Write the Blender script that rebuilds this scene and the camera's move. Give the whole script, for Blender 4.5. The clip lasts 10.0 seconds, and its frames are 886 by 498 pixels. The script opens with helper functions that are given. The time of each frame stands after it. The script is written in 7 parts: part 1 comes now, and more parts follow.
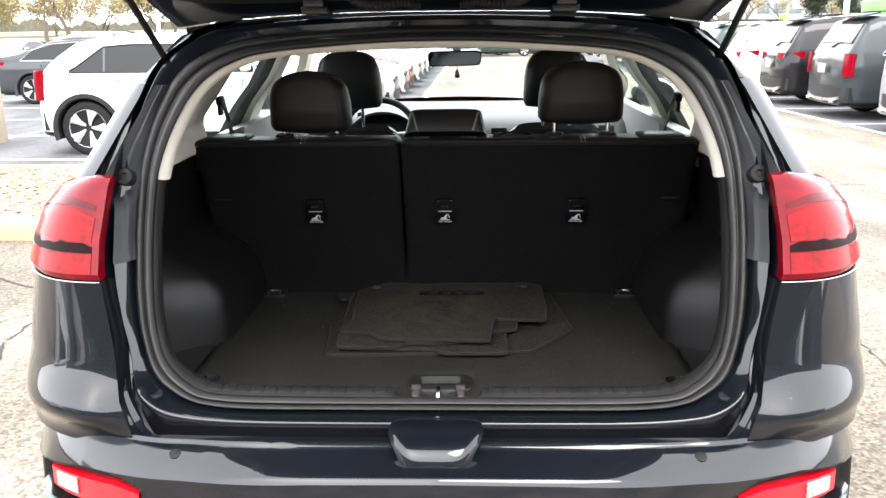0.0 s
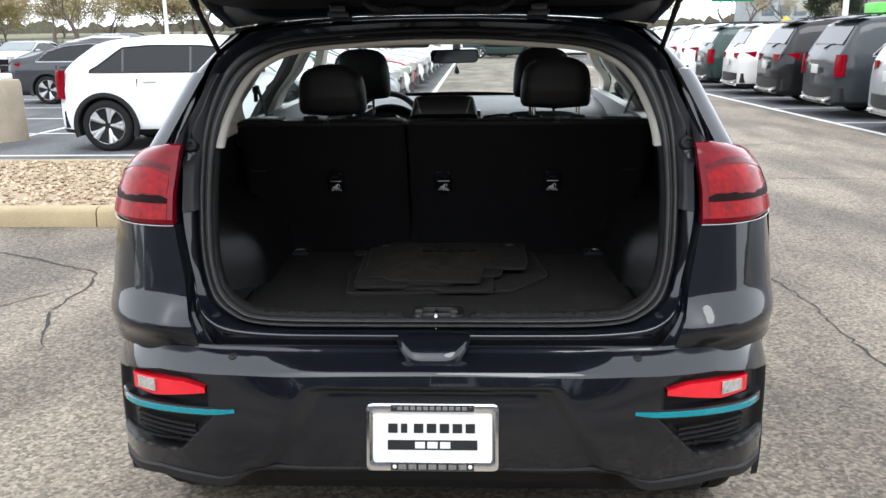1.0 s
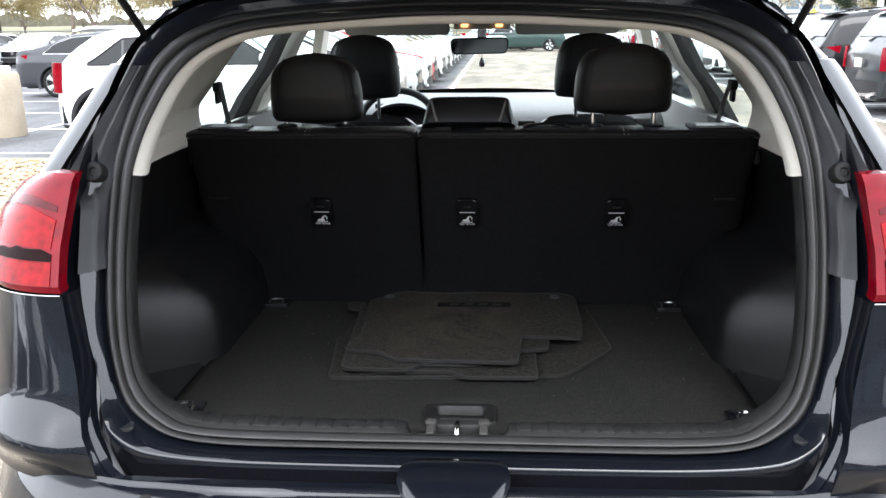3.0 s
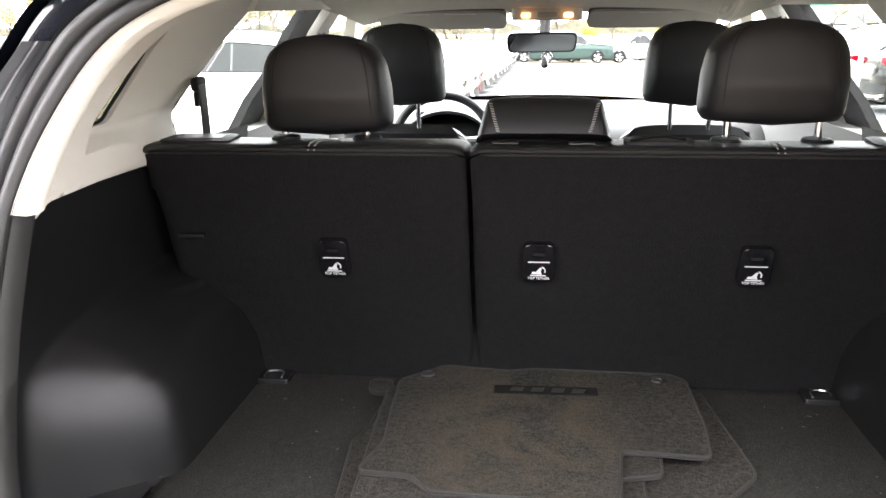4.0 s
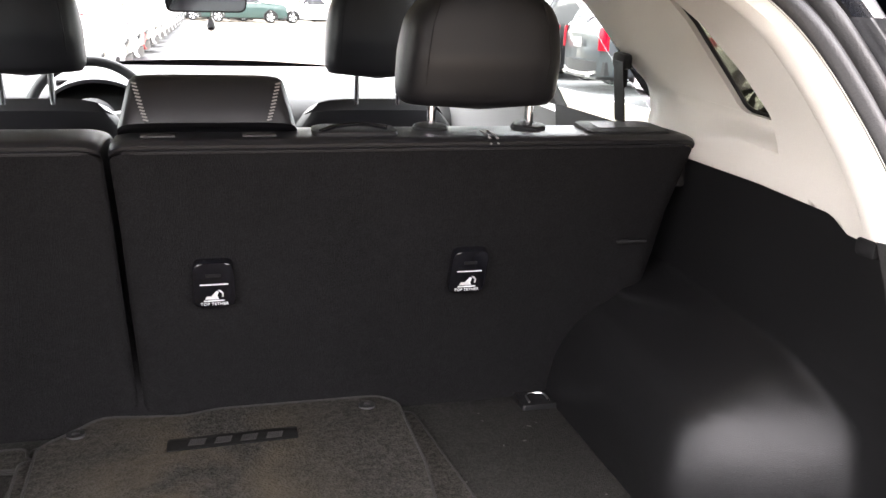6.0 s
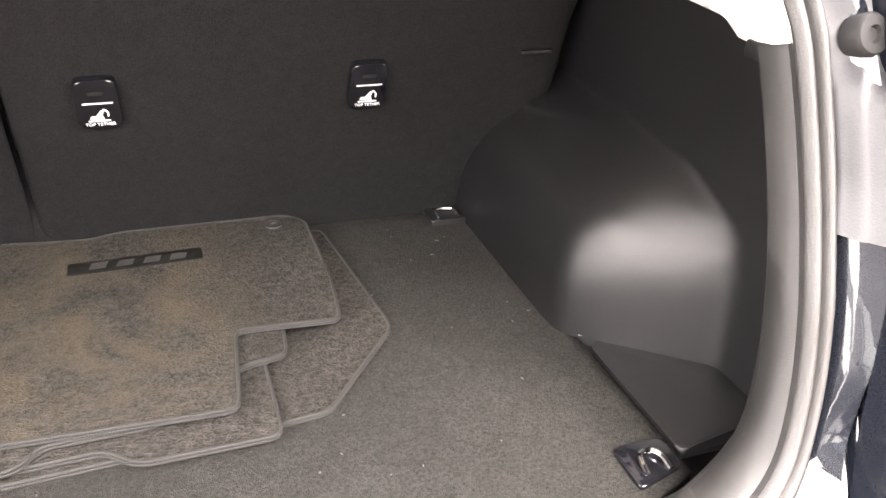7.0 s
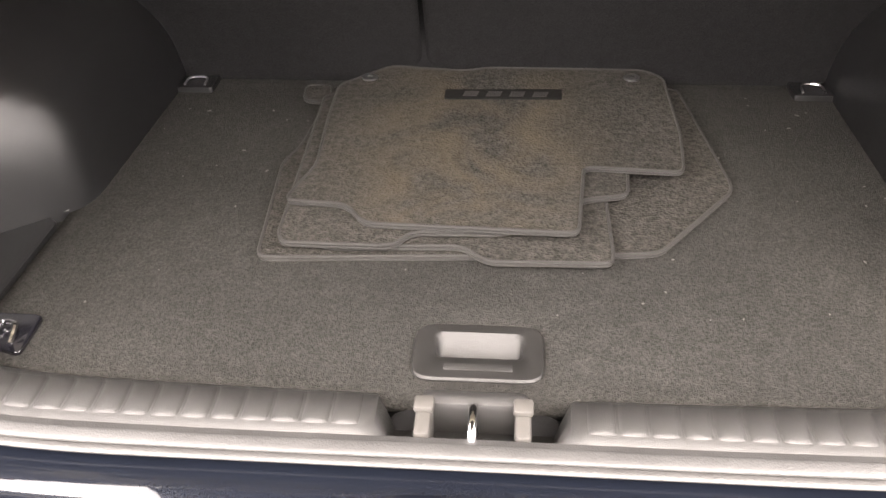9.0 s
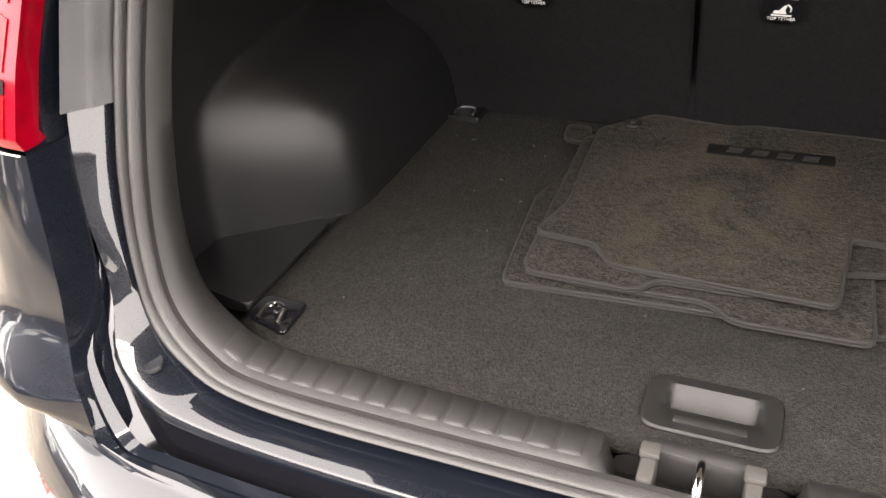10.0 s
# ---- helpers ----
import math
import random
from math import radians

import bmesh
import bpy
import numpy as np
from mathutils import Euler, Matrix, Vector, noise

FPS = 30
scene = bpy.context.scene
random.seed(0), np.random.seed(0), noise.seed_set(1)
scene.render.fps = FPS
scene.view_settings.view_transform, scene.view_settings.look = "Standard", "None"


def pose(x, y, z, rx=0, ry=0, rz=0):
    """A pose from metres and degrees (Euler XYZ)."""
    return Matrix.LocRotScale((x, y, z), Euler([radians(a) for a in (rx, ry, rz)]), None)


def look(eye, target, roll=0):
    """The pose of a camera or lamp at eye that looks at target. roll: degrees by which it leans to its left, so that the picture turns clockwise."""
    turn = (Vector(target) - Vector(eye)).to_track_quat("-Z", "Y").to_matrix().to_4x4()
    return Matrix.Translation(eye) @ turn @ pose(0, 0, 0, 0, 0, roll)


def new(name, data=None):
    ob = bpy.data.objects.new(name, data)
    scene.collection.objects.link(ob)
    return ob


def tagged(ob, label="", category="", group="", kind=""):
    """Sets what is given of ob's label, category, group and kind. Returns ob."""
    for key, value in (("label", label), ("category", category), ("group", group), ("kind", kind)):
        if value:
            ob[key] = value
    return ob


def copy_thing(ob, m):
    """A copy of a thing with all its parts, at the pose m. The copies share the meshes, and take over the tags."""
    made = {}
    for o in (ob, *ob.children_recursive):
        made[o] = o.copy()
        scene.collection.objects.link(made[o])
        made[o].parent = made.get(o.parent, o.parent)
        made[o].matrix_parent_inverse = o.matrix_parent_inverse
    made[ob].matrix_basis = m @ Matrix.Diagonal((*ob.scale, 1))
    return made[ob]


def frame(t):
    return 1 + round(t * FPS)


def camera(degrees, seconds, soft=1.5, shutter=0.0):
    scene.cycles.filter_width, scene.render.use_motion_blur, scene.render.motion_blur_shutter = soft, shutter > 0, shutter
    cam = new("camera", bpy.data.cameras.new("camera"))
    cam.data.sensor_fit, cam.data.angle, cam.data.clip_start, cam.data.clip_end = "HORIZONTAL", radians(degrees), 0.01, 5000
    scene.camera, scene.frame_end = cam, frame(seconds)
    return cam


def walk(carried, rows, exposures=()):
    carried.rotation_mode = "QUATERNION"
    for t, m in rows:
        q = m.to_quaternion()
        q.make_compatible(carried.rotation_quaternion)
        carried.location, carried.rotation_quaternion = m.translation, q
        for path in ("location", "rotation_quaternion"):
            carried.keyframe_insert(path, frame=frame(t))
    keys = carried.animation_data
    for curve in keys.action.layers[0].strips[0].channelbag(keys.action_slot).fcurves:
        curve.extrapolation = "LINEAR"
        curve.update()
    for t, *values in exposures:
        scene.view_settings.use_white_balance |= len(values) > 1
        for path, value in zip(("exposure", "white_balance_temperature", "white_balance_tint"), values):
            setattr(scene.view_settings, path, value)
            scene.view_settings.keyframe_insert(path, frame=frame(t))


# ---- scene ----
cam = camera(55.3, 10.0)
PATH = [
    (0, (0.067, -1.359, 1.497), (0.001, 0.579, 1.005), -0.6),
    (0.5, (0.023, -1.644, 1.504), (-0.029, 0.295, 1.016), -0.8),
    (1, (0.102, -1.846, 1.489), (0.025, 0.092, 1.002), -0.6),
    (1.5, (0.135, -1.905, 1.488), (0.025, 0.032, 1.001), -0.1),
    (2, (0.089, -1.743, 1.487), (-0.016, 0.192, 0.993), -0.8),
    (2.5, (0.054, -1.453, 1.483), (-0.053, 0.482, 0.988), -1.0),
    (2.7, (0.078, -1.306, 1.473), (-0.035, 0.627, 0.972), -0.7),
    (3.8, (-0.016, -0.610, 1.405), (-0.160, 1.321, 0.906), -0.8),
    (4, (-0.007, -0.493, 1.392), (-0.228, 1.438, 0.918), -0.4),
    (4.5, (-0.005, -0.273, 1.407), (-0.368, 1.655, 1.020), 0.6),
    (5, (-0.055, -0.197, 1.398), (-0.210, 1.763, 1.029), 0.8),
    (5.5, (-0.046, -0.200, 1.401), (0.135, 1.749, 0.993), 1.4),
    (6, (0.009, -0.209, 1.396), (0.514, 1.646, 0.844), 1.7),
    (6.2, (0.021, -0.212, 1.403), (0.634, 1.575, 0.746), 2.0),
    (7.3, (0.072, -0.227, 1.375), (0.631, 1.413, 0.377), 1.2),
    (7.5, (0.068, -0.241, 1.376), (0.557, 1.395, 0.335), 1.2),
    (8, (0.06, -0.257, 1.378), (0.373, 1.374, 0.263), 0.4),
    (8.5, (0.046, -0.276, 1.373), (0.167, 1.36, 0.229), -0.6),
    (9, (0.028, -0.296, 1.372), (-0.126, 1.317, 0.199), -1.6),
    (9.5, (0.015, -0.31, 1.369), (-0.464, 1.253, 0.217), -2.7),
    (10, (0.01, -0.327, 1.376), (-0.666, 1.222, 0.308), -3.2),
]
EXPOSURES = [(0.0, 1.5, 6600, 12), (0.5, 0.65, 6300, 10), (1.0, 0.25, 6200, 10), (1.5, 0.15, 6150, 11), (2.0, 0.22, 6050, 11), (2.5, 0.42, 5900, 10), (2.7, 0.6, 6000, 10), (3.8, 2.8, 6700, 15), (4.5, 2.55, 6850, 16), (6.0, 2.8, 6800, 19), (7.5, 4.3, 7550, 19), (8.0, 4.28, 7550, 19), (8.5, 4.08, 7550, 19), (9.0, 3.5, 7550, 18), (9.5, 3.05, 7450, 17), (10.0, 2.55, 7400, 16)]
walk(cam, [(t, look(eye, target, roll)) for t, eye, target, roll in PATH], EXPOSURES)

GZ = 0.03          # height of the asphalt

# ---- world and light: a bright overcast day ----
world = bpy.data.worlds.new("overcast")
scene.world = world
world.use_nodes = True
wn, wl = world.node_tree.nodes, world.node_tree.links
wn.clear()
sky = wn.new("ShaderNodeTexSky")
sky.sky_type = "NISHITA"
sky.sun_disc = False
sky.sun_elevation, sky.sun_rotation = radians(48), radians(200)
sky.dust_density, sky.air_density = 1.5, 1.0
hsv = wn.new("ShaderNodeHueSaturation")
hsv.inputs["Saturation"].default_value = 0.18
wl.new(sky.outputs[0], hsv.inputs["Color"])
back = wn.new("ShaderNodeBackground")
back.inputs["Strength"].default_value = 0.58
cloud = wn.new("ShaderNodeMix")
cloud.data_type = "RGBA"
cloud.inputs[0].default_value = 0.75
cloud.inputs[7].default_value = (3.5, 3.6, 3.75, 1)
wl.new(hsv.outputs[0], cloud.inputs[6])
wl.new(cloud.outputs[2], back.inputs["Color"])
wout = wn.new("ShaderNodeOutputWorld")
wl.new(back.outputs[0], wout.inputs["Surface"])
sun = new("sun", bpy.data.lights.new("sun", "SUN"))
sun.data.energy, sun.data.angle, sun.data.color = 1.0, radians(25), (1.0, 0.97, 0.92)
sun.matrix_world = look((4, -11, 16), (0, 0, 0))


# ---- materials ----
def material(name, col, rough=0.5, metal=0.0, var=0.15, scale=6.0, bump=0.0, fine=150.0, coat=0.0, spec=0.5, col2=None, stretch=(1, 1, 1), rvar=0.1, coat_rough=0.03):
    m = bpy.data.materials.new(name)
    m.use_nodes = True
    n, l = m.node_tree.nodes, m.node_tree.links
    b = n["Principled BSDF"]
    tc = n.new("ShaderNodeTexCoord")
    mp = n.new("ShaderNodeMapping")
    mp.inputs["Scale"].default_value = stretch
    l.new(tc.outputs["Object"], mp.inputs["Vector"])
    big, small = n.new("ShaderNodeTexNoise"), n.new("ShaderNodeTexNoise")
    big.inputs["Scale"].default_value, big.inputs["Detail"].default_value = scale, 5
    small.inputs["Scale"].default_value, small.inputs["Detail"].default_value = fine, 2
    l.new(mp.outputs[0], big.inputs["Vector"]), l.new(mp.outputs[0], small.inputs["Vector"])
    add = n.new("ShaderNodeMath")
    add.operation = "ADD"
    l.new(big.outputs["Fac"], add.inputs[0]), l.new(small.outputs["Fac"], add.inputs[1])
    ramp = n.new("ShaderNodeMapRange")
    ramp.inputs["From Min"].default_value, ramp.inputs["From Max"].default_value = 0.65, 1.35
    l.new(add.outputs[0], ramp.inputs["Value"])
    mix = n.new("ShaderNodeMix")
    mix.data_type = "RGBA"
    lo = tuple(c * (1 - var) for c in col)
    hi = col2 or tuple(min(1, c * (1 + var)) for c in col)
    mix.inputs[6].default_value, mix.inputs[7].default_value = (*lo, 1), (*hi, 1)
    l.new(ramp.outputs[0], mix.inputs[0])
    l.new(mix.outputs[2], b.inputs["Base Color"])
    rr = n.new("ShaderNodeMapRange")
    rr.inputs["To Min"].default_value, rr.inputs["To Max"].default_value = max(0.02, rough * (1 - rvar)), min(1, rough * (1 + rvar))
    l.new(big.outputs["Fac"], rr.inputs["Value"])
    l.new(rr.outputs[0], b.inputs["Roughness"])
    b.inputs["Metallic"].default_value = metal
    b.inputs["Specular IOR Level"].default_value = spec
    b.inputs["Coat Weight"].default_value, b.inputs["Coat Roughness"].default_value = coat, coat_rough
    if bump:
        bp = n.new("ShaderNodeBump")
        bp.inputs["Strength"].default_value, bp.inputs["Distance"].default_value = min(1, bump), 0.004 * max(1, bump)
        l.new(small.outputs["Fac"], bp.inputs["Height"])
        l.new(bp.outputs[0], b.inputs["Normal"])
    return m


def glass(name, tint=(0.9, 0.95, 0.93)):
    m = bpy.data.materials.new(name)
    m.use_nodes = True
    n, l = m.node_tree.nodes, m.node_tree.links
    n.clear()
    tr, gl = n.new("ShaderNodeBsdfTransparent"), n.new("ShaderNodeBsdfGlossy")
    tr.inputs["Color"].default_value = (*tint, 1)
    gl.inputs["Roughness"].default_value = 0.02
    mx, out = n.new("ShaderNodeMixShader"), n.new("ShaderNodeOutputMaterial")
    mx.inputs[0].default_value = 0.05
    l.new(tr.outputs[0], mx.inputs[1]), l.new(gl.outputs[0], mx.inputs[2])
    l.new(mx.outputs[0], out.inputs["Surface"])
    return m


def emitter(name, col, strength):
    m = bpy.data.materials.new(name)
    m.use_nodes = True
    b = m.node_tree.nodes["Principled BSDF"]
    b.inputs["Base Color"].default_value = (*col, 1)
    b.inputs["Emission Color"].default_value = (*col, 1)
    b.inputs["Emission Strength"].default_value = strength
    return m


def felt(name, col, scale, stretch=(1, 1, 1), low=0.3, high=2.0, broad=0.18, bump=1.0, spec=0.12):
    """Cut fibres: fine speckle at two sizes over a faint broad unevenness."""
    m = material(name, col, 0.95, 0, broad, 5, 0, 60, spec=spec, stretch=stretch)
    n, l = m.node_tree.nodes, m.node_tree.links
    b = n["Principled BSDF"]
    src = b.inputs["Base Color"].links[0].from_socket
    mp = b.inputs["Roughness"].links[0].from_node.inputs["Value"].links[0].from_node.inputs["Vector"].links[0].from_node
    f1, f2 = n.new("ShaderNodeTexNoise"), n.new("ShaderNodeTexNoise")
    f1.inputs["Scale"].default_value, f1.inputs["Detail"].default_value = scale, 3
    f2.inputs["Scale"].default_value, f2.inputs["Detail"].default_value = scale * 2.7, 1
    add = n.new("ShaderNodeMath")
    add.operation = "ADD"
    for f, k in ((f1, 0), (f2, 1)):
        l.new(mp.outputs[0], f.inputs["Vector"])
        l.new(f.outputs["Fac"], add.inputs[k])
    mr = n.new("ShaderNodeMapRange")
    mr.inputs["From Min"].default_value, mr.inputs["From Max"].default_value = 0.72, 1.28
    mr.inputs["To Min"].default_value, mr.inputs["To Max"].default_value = low, high
    l.new(add.outputs[0], mr.inputs["Value"])
    mx = n.new("ShaderNodeMix")
    mx.data_type, mx.blend_type = "RGBA", "MULTIPLY"
    mx.inputs[0].default_value = 1.0
    l.new(src, mx.inputs[6]), l.new(mr.outputs[0], mx.inputs[7]), l.new(mx.outputs[2], b.inputs["Base Color"])
    bp = n.new("ShaderNodeBump")
    bp.inputs["Strength"].default_value, bp.inputs["Distance"].default_value = bump, 0.0025
    l.new(add.outputs[0], bp.inputs["Height"])
    l.new(bp.outputs[0], b.inputs["Normal"])
    return m


NAVY = material("navy_paint", (0.004, 0.0052, 0.0085), 0.35, 0.0, 0.25, 3, 0, 900, coat=1.0, spec=0.1)
NAVY.node_tree.nodes["Principled BSDF"].inputs["Coat IOR"].default_value = 1.5
BLACK_GLOSS = material("black_gloss", (0.006, 0.006, 0.008), 0.12, 0, 0.2, 4, 0, 300, coat=0.6)
BLACK_PLASTIC = material("black_plastic", (0.013, 0.013, 0.0138), 0.55, 0, 0.2, 9, 0.25, 900, spec=0.28)
POCKET_BLACK = material("pocket_black", (0.006, 0.006, 0.0065), 0.4, 0, 0.2, 9, 0.1, 700, spec=0.2)
JAMB_PLASTIC = material("jamb_plastic", (0.015, 0.016, 0.0185), 0.42, 0, 0.2, 6, 0.1, 500, spec=0.5)
PILLAR_SKY = material("satin_pillar", (0.02, 0.022, 0.027), 0.3, 0.1, 0.2, 5, 0, 700, coat=0.6, coat_rough=0.15)
TRIM_PLASTIC = material("trim_plastic", (0.0075, 0.0075, 0.0079), 0.36, 0, 0.2, 7, 0.25, 1100, spec=0.62, rvar=0.25)
SILL_PLASTIC = material("sill_plastic", (0.019, 0.0186, 0.0182), 0.38, 0, 0.18, 12, 0.3, 1300, spec=0.75)
HANDLE_PLASTIC = material("handle_plastic", (0.0125, 0.0122, 0.0118), 0.4, 0, 0.18, 12, 0.3, 1300, spec=0.55)
RUBBER = material("rubber", (0.029, 0.0286, 0.0284), 0.5, 0, 0.2, 15, 0.15, 500)
CARPET = felt("boot_carpet", (0.0225, 0.0218, 0.0202), 260, low=0.45, high=1.65)
SEAT_CARPET = felt("seat_carpet", (0.0115, 0.0113, 0.0119), 420, low=0.5, high=1.6, bump=0.5, spec=0.1)
LEATHER = material("black_leather", (0.0108, 0.0107, 0.0122), 0.42, 0, 0.2, 8, 0.12, 900)
IVORY = material("ivory_trim", (0.72, 0.69, 0.62), 0.6, 0, 0.06, 4, 0.15, 900)
LINER = material("headliner", (0.55, 0.52, 0.46), 0.95, 0, 0.07, 5, 0.3, 900, spec=0.2)
VISOR = material("visor_fabric", (0.44, 0.415, 0.37), 0.9, 0, 0.08, 6, 0.2, 800, spec=0.2)
VISOR_OUTLINE = material("visor_piping", (0.14, 0.13, 0.115), 0.8, 0, 0.1)
DOOR_PALE = material("pale_door_trim", (0.27, 0.27, 0.265), 0.5, 0, 0.06, 5, 0.15, 700)
DASH = material("dashboard_vinyl", (0.03, 0.03, 0.031), 0.4, 0, 0.15, 6, 0.2, 600)
STITCH = material("white_thread", (0.3, 0.29, 0.275), 0.8, 0, 0.1)
CHROME = material("chrome", (0.8, 0.8, 0.82), 0.12, 1, 0.05)
STEEL = material("brushed_steel", (0.62, 0.62, 0.63), 0.28, 1, 0.1, 30, 0.05, 300)
GREY_CLIP = material("grey_clip", (0.048, 0.0455, 0.0425), 0.5, 0, 0.1)
RED_LENS = material("red_lens", (0.19, 0.001, 0.008), 0.1, 0, 0.3, 8, 0.0, 40, coat=0.2, spec=0.1)
RED_DARK = material("smoked_red_lens", (0.095, 0.001, 0.004), 0.15, 0, 0.5, 14, 0, 60, coat=0.25, spec=0.1)
RED_BRIGHT = material("bright_red_lens", (0.23, 0.0008, 0.003), 0.18, 0, 0.45, 24, 0.1, 70, coat=0.2, spec=0.08)
LAMP_BLACK = material("lamp_black", (0.012, 0.004, 0.004), 0.4, 0, 0.4, 30, 0, 200, spec=0.05)
REFLECTOR = material("red_reflector", (0.75, 0.006, 0.02), 0.25, 0, 0.15, 30, 0.3, 500, coat=0.6)
CLEAR_LENS = material("clear_lens", (0.5, 0.49, 0.46), 0.15, 0.3, 0.4, 60, 0.5, 160, coat=1.0)
TEAL = material("teal_accent", (0.0, 0.30, 0.38), 0.2, 0.4, 0.15, 20, 0, 100, coat=0.8)
WHITE_PRINT = material("white_print", (0.75, 0.75, 0.74), 0.6, 0, 0.05)
BLACK_PRINT = material("black_print", (0.015, 0.015, 0.016), 0.4, 0, 0.1)
GLASS = glass("window_glass")
PRIVACY = glass("privacy_glass", (0.25, 0.255, 0.21))
MIRROR = material("mirror_silver", (0.85, 0.86, 0.87), 0.02, 1, 0.0)
WARM_LAMP = emitter("warm_map_lamp", (1.0, 0.45, 0.16), 1.3)


# ---- mesh helpers ----
def part(name, bm, mat, parent=None, label="", smooth=40):
    me = bpy.data.meshes.new(name)
    bmesh.ops.recalc_face_normals(bm, faces=bm.faces)
    bm.to_mesh(me)
    bm.free()
    for m in (mat if isinstance(mat, (list, tuple)) else [mat]):
        me.materials.append(m)
    if smooth:
        for p in me.polygons:
            p.use_smooth = True
        me.set_sharp_from_angle(angle=radians(smooth))
    ob = new(name, me)
    if parent is not None:
        ob.parent = parent
    if label:
        ob["label"] = label
    return ob


def thing(name, label, category, group="", at=(0, 0, 0)):
    ob = new(name)
    ob.location = at
    return tagged(ob, label, category, group)


def interp(x, table):
    return float(np.interp(x, [a for a, _ in table], [b for _, b in table]))


def sm(a, b, x):
    t = min(1, max(0, (x - a) / (b - a)))
    return t * t * (3 - 2 * t)


def grid(bm, f, us, vs, closed=False, keep=None, mat=None):
    """Quads through the points f(u, v)."""
    rows = [[bm.verts.new(f(u, v)) for v in vs] for u in us]
    if closed:
        rows.append(rows[0])
    for i in range(len(rows) - 1):
        for j in range(len(vs) - 1):
            if keep and not keep(us[i % len(us)], vs[j]):
                continue
            try:
                face = bm.faces.new((rows[i][j], rows[i + 1][j], rows[i + 1][j + 1], rows[i][j + 1]))
            except ValueError:
                continue
            if mat:
                face.material_index = mat(us[i % len(us)], vs[j])
    return rows


def lin(a, b, n):
    return [a + (b - a) * i / (n - 1) for i in range(n)]


def box(bm, c, s, bevel=0.0, rot=None, segs=2):
    """A box of size s centred at c."""
    m = Matrix.Translation(c) @ (rot or Matrix.Identity(4)) @ Matrix.Diagonal((*s, 1))
    made = bmesh.ops.create_cube(bm, size=1, matrix=m)["verts"]
    if bevel:
        edges = list({e for v in made for e in v.link_edges})
        bmesh.ops.bevel(bm, geom=edges, offset=bevel, segments=segs, profile=0.5, affect="EDGES")
    return bm


def boxed(c, s, bevel=0.0, rot=None, segs=2):
    return box(bmesh.new(), c, s, bevel, rot, segs)


def solid(bm, f, us, vs, depth, keep=None):
    """A grid with a second skin at f + depth(u, v), closed at its rim."""
    a = [[bm.verts.new(f(u, v)) for v in vs] for u in us]
    b = [[bm.verts.new(Vector(f(u, v)) + Vector(depth(u, v))) for v in vs] for u in us]
    n, m = len(us), len(vs)
    for i in range(n - 1):
        for j in range(m - 1):
            bm.faces.new((a[i][j], a[i + 1][j], a[i + 1][j + 1], a[i][j + 1]))
            bm.faces.new((b[i][j], b[i][j + 1], b[i + 1][j + 1], b[i + 1][j]))
    rim = [(i, 0) for i in range(n)] + [(n - 1, j) for j in range(1, m)] + [(i, m - 1) for i in range(n - 2, -1, -1)] + [(0, j) for j in range(m - 2, 0, -1)]
    for k in range(len(rim)):
        (i, j), (p, q) = rim[k], rim[(k + 1) % len(rim)]
        bm.faces.new((a[i][j], b[i][j], b[p][q], a[p][q]))
    return bm


def tube(bm, pts, r, segs=8, caps=True, flat=1.0):
    """A round bar along pts; r a number or one for each point."""
    pts = [Vector(p) for p in pts]
    rings, side = [], None
    for i, p in enumerate(pts):
        d = (pts[min(i + 1, len(pts) - 1)] - pts[max(i - 1, 0)]).normalized()
        if side is None:
            side = d.orthogonal().normalized()
        side = (side - d * side.dot(d)).normalized()
        up = d.cross(side)
        rad = r[i] if isinstance(r, (list, tuple)) else r
        rings.append([bm.verts.new(p + rad * (math.cos(a) * side + flat * math.sin(a) * up)) for a in lin(0, 2 * math.pi, segs + 1)[:-1]])
    for i in range(len(rings) - 1):
        for k in range(segs):
            bm.faces.new((rings[i][k], rings[i][(k + 1) % segs], rings[i + 1][(k + 1) % segs], rings[i + 1][k]))
    if caps:
        bm.faces.new(rings[0][::-1]), bm.faces.new(rings[-1])
    return bm


def lathe(bm, prof, segs=24, m=None):
    """Turns (radius, height) pairs round z, then applies m."""
    m = m or Matrix.Identity(4)
    rings = [[bm.verts.new(m @ Vector((r * math.cos(a), r * math.sin(a), h))) for a in lin(0, 2 * math.pi, segs + 1)[:-1]] for r, h in prof]
    for i in range(len(rings) - 1):
        for k in range(segs):
            bm.faces.new((rings[i][k], rings[i][(k + 1) % segs], rings[i + 1][(k + 1) % segs], rings[i + 1][k]))
    for ring, (r, h) in ((rings[0], prof[0]), (rings[-1], prof[-1])):
        if r > 1e-4:
            try:
                bm.faces.new(ring)
            except ValueError:
                pass
    return bm


def prism(bm, poly, z0, z1, bevel=0.0, segs=2):
    """A flat plate with the outline poly, from z0 to z1."""
    lo = [bm.verts.new((x, y, z0)) for x, y in poly]
    hi = [bm.verts.new((x, y, z1)) for x, y in poly]
    n = len(poly)
    top = bm.faces.new(hi)
    bm.faces.new(lo[::-1])
    for i in range(n):
        bm.faces.new((lo[i], lo[(i + 1) % n], hi[(i + 1) % n], hi[i]))
    if bevel:
        bmesh.ops.bevel(bm, geom=list(top.edges), offset=bevel, segments=segs, profile=0.5, affect="EDGES")
    return bm


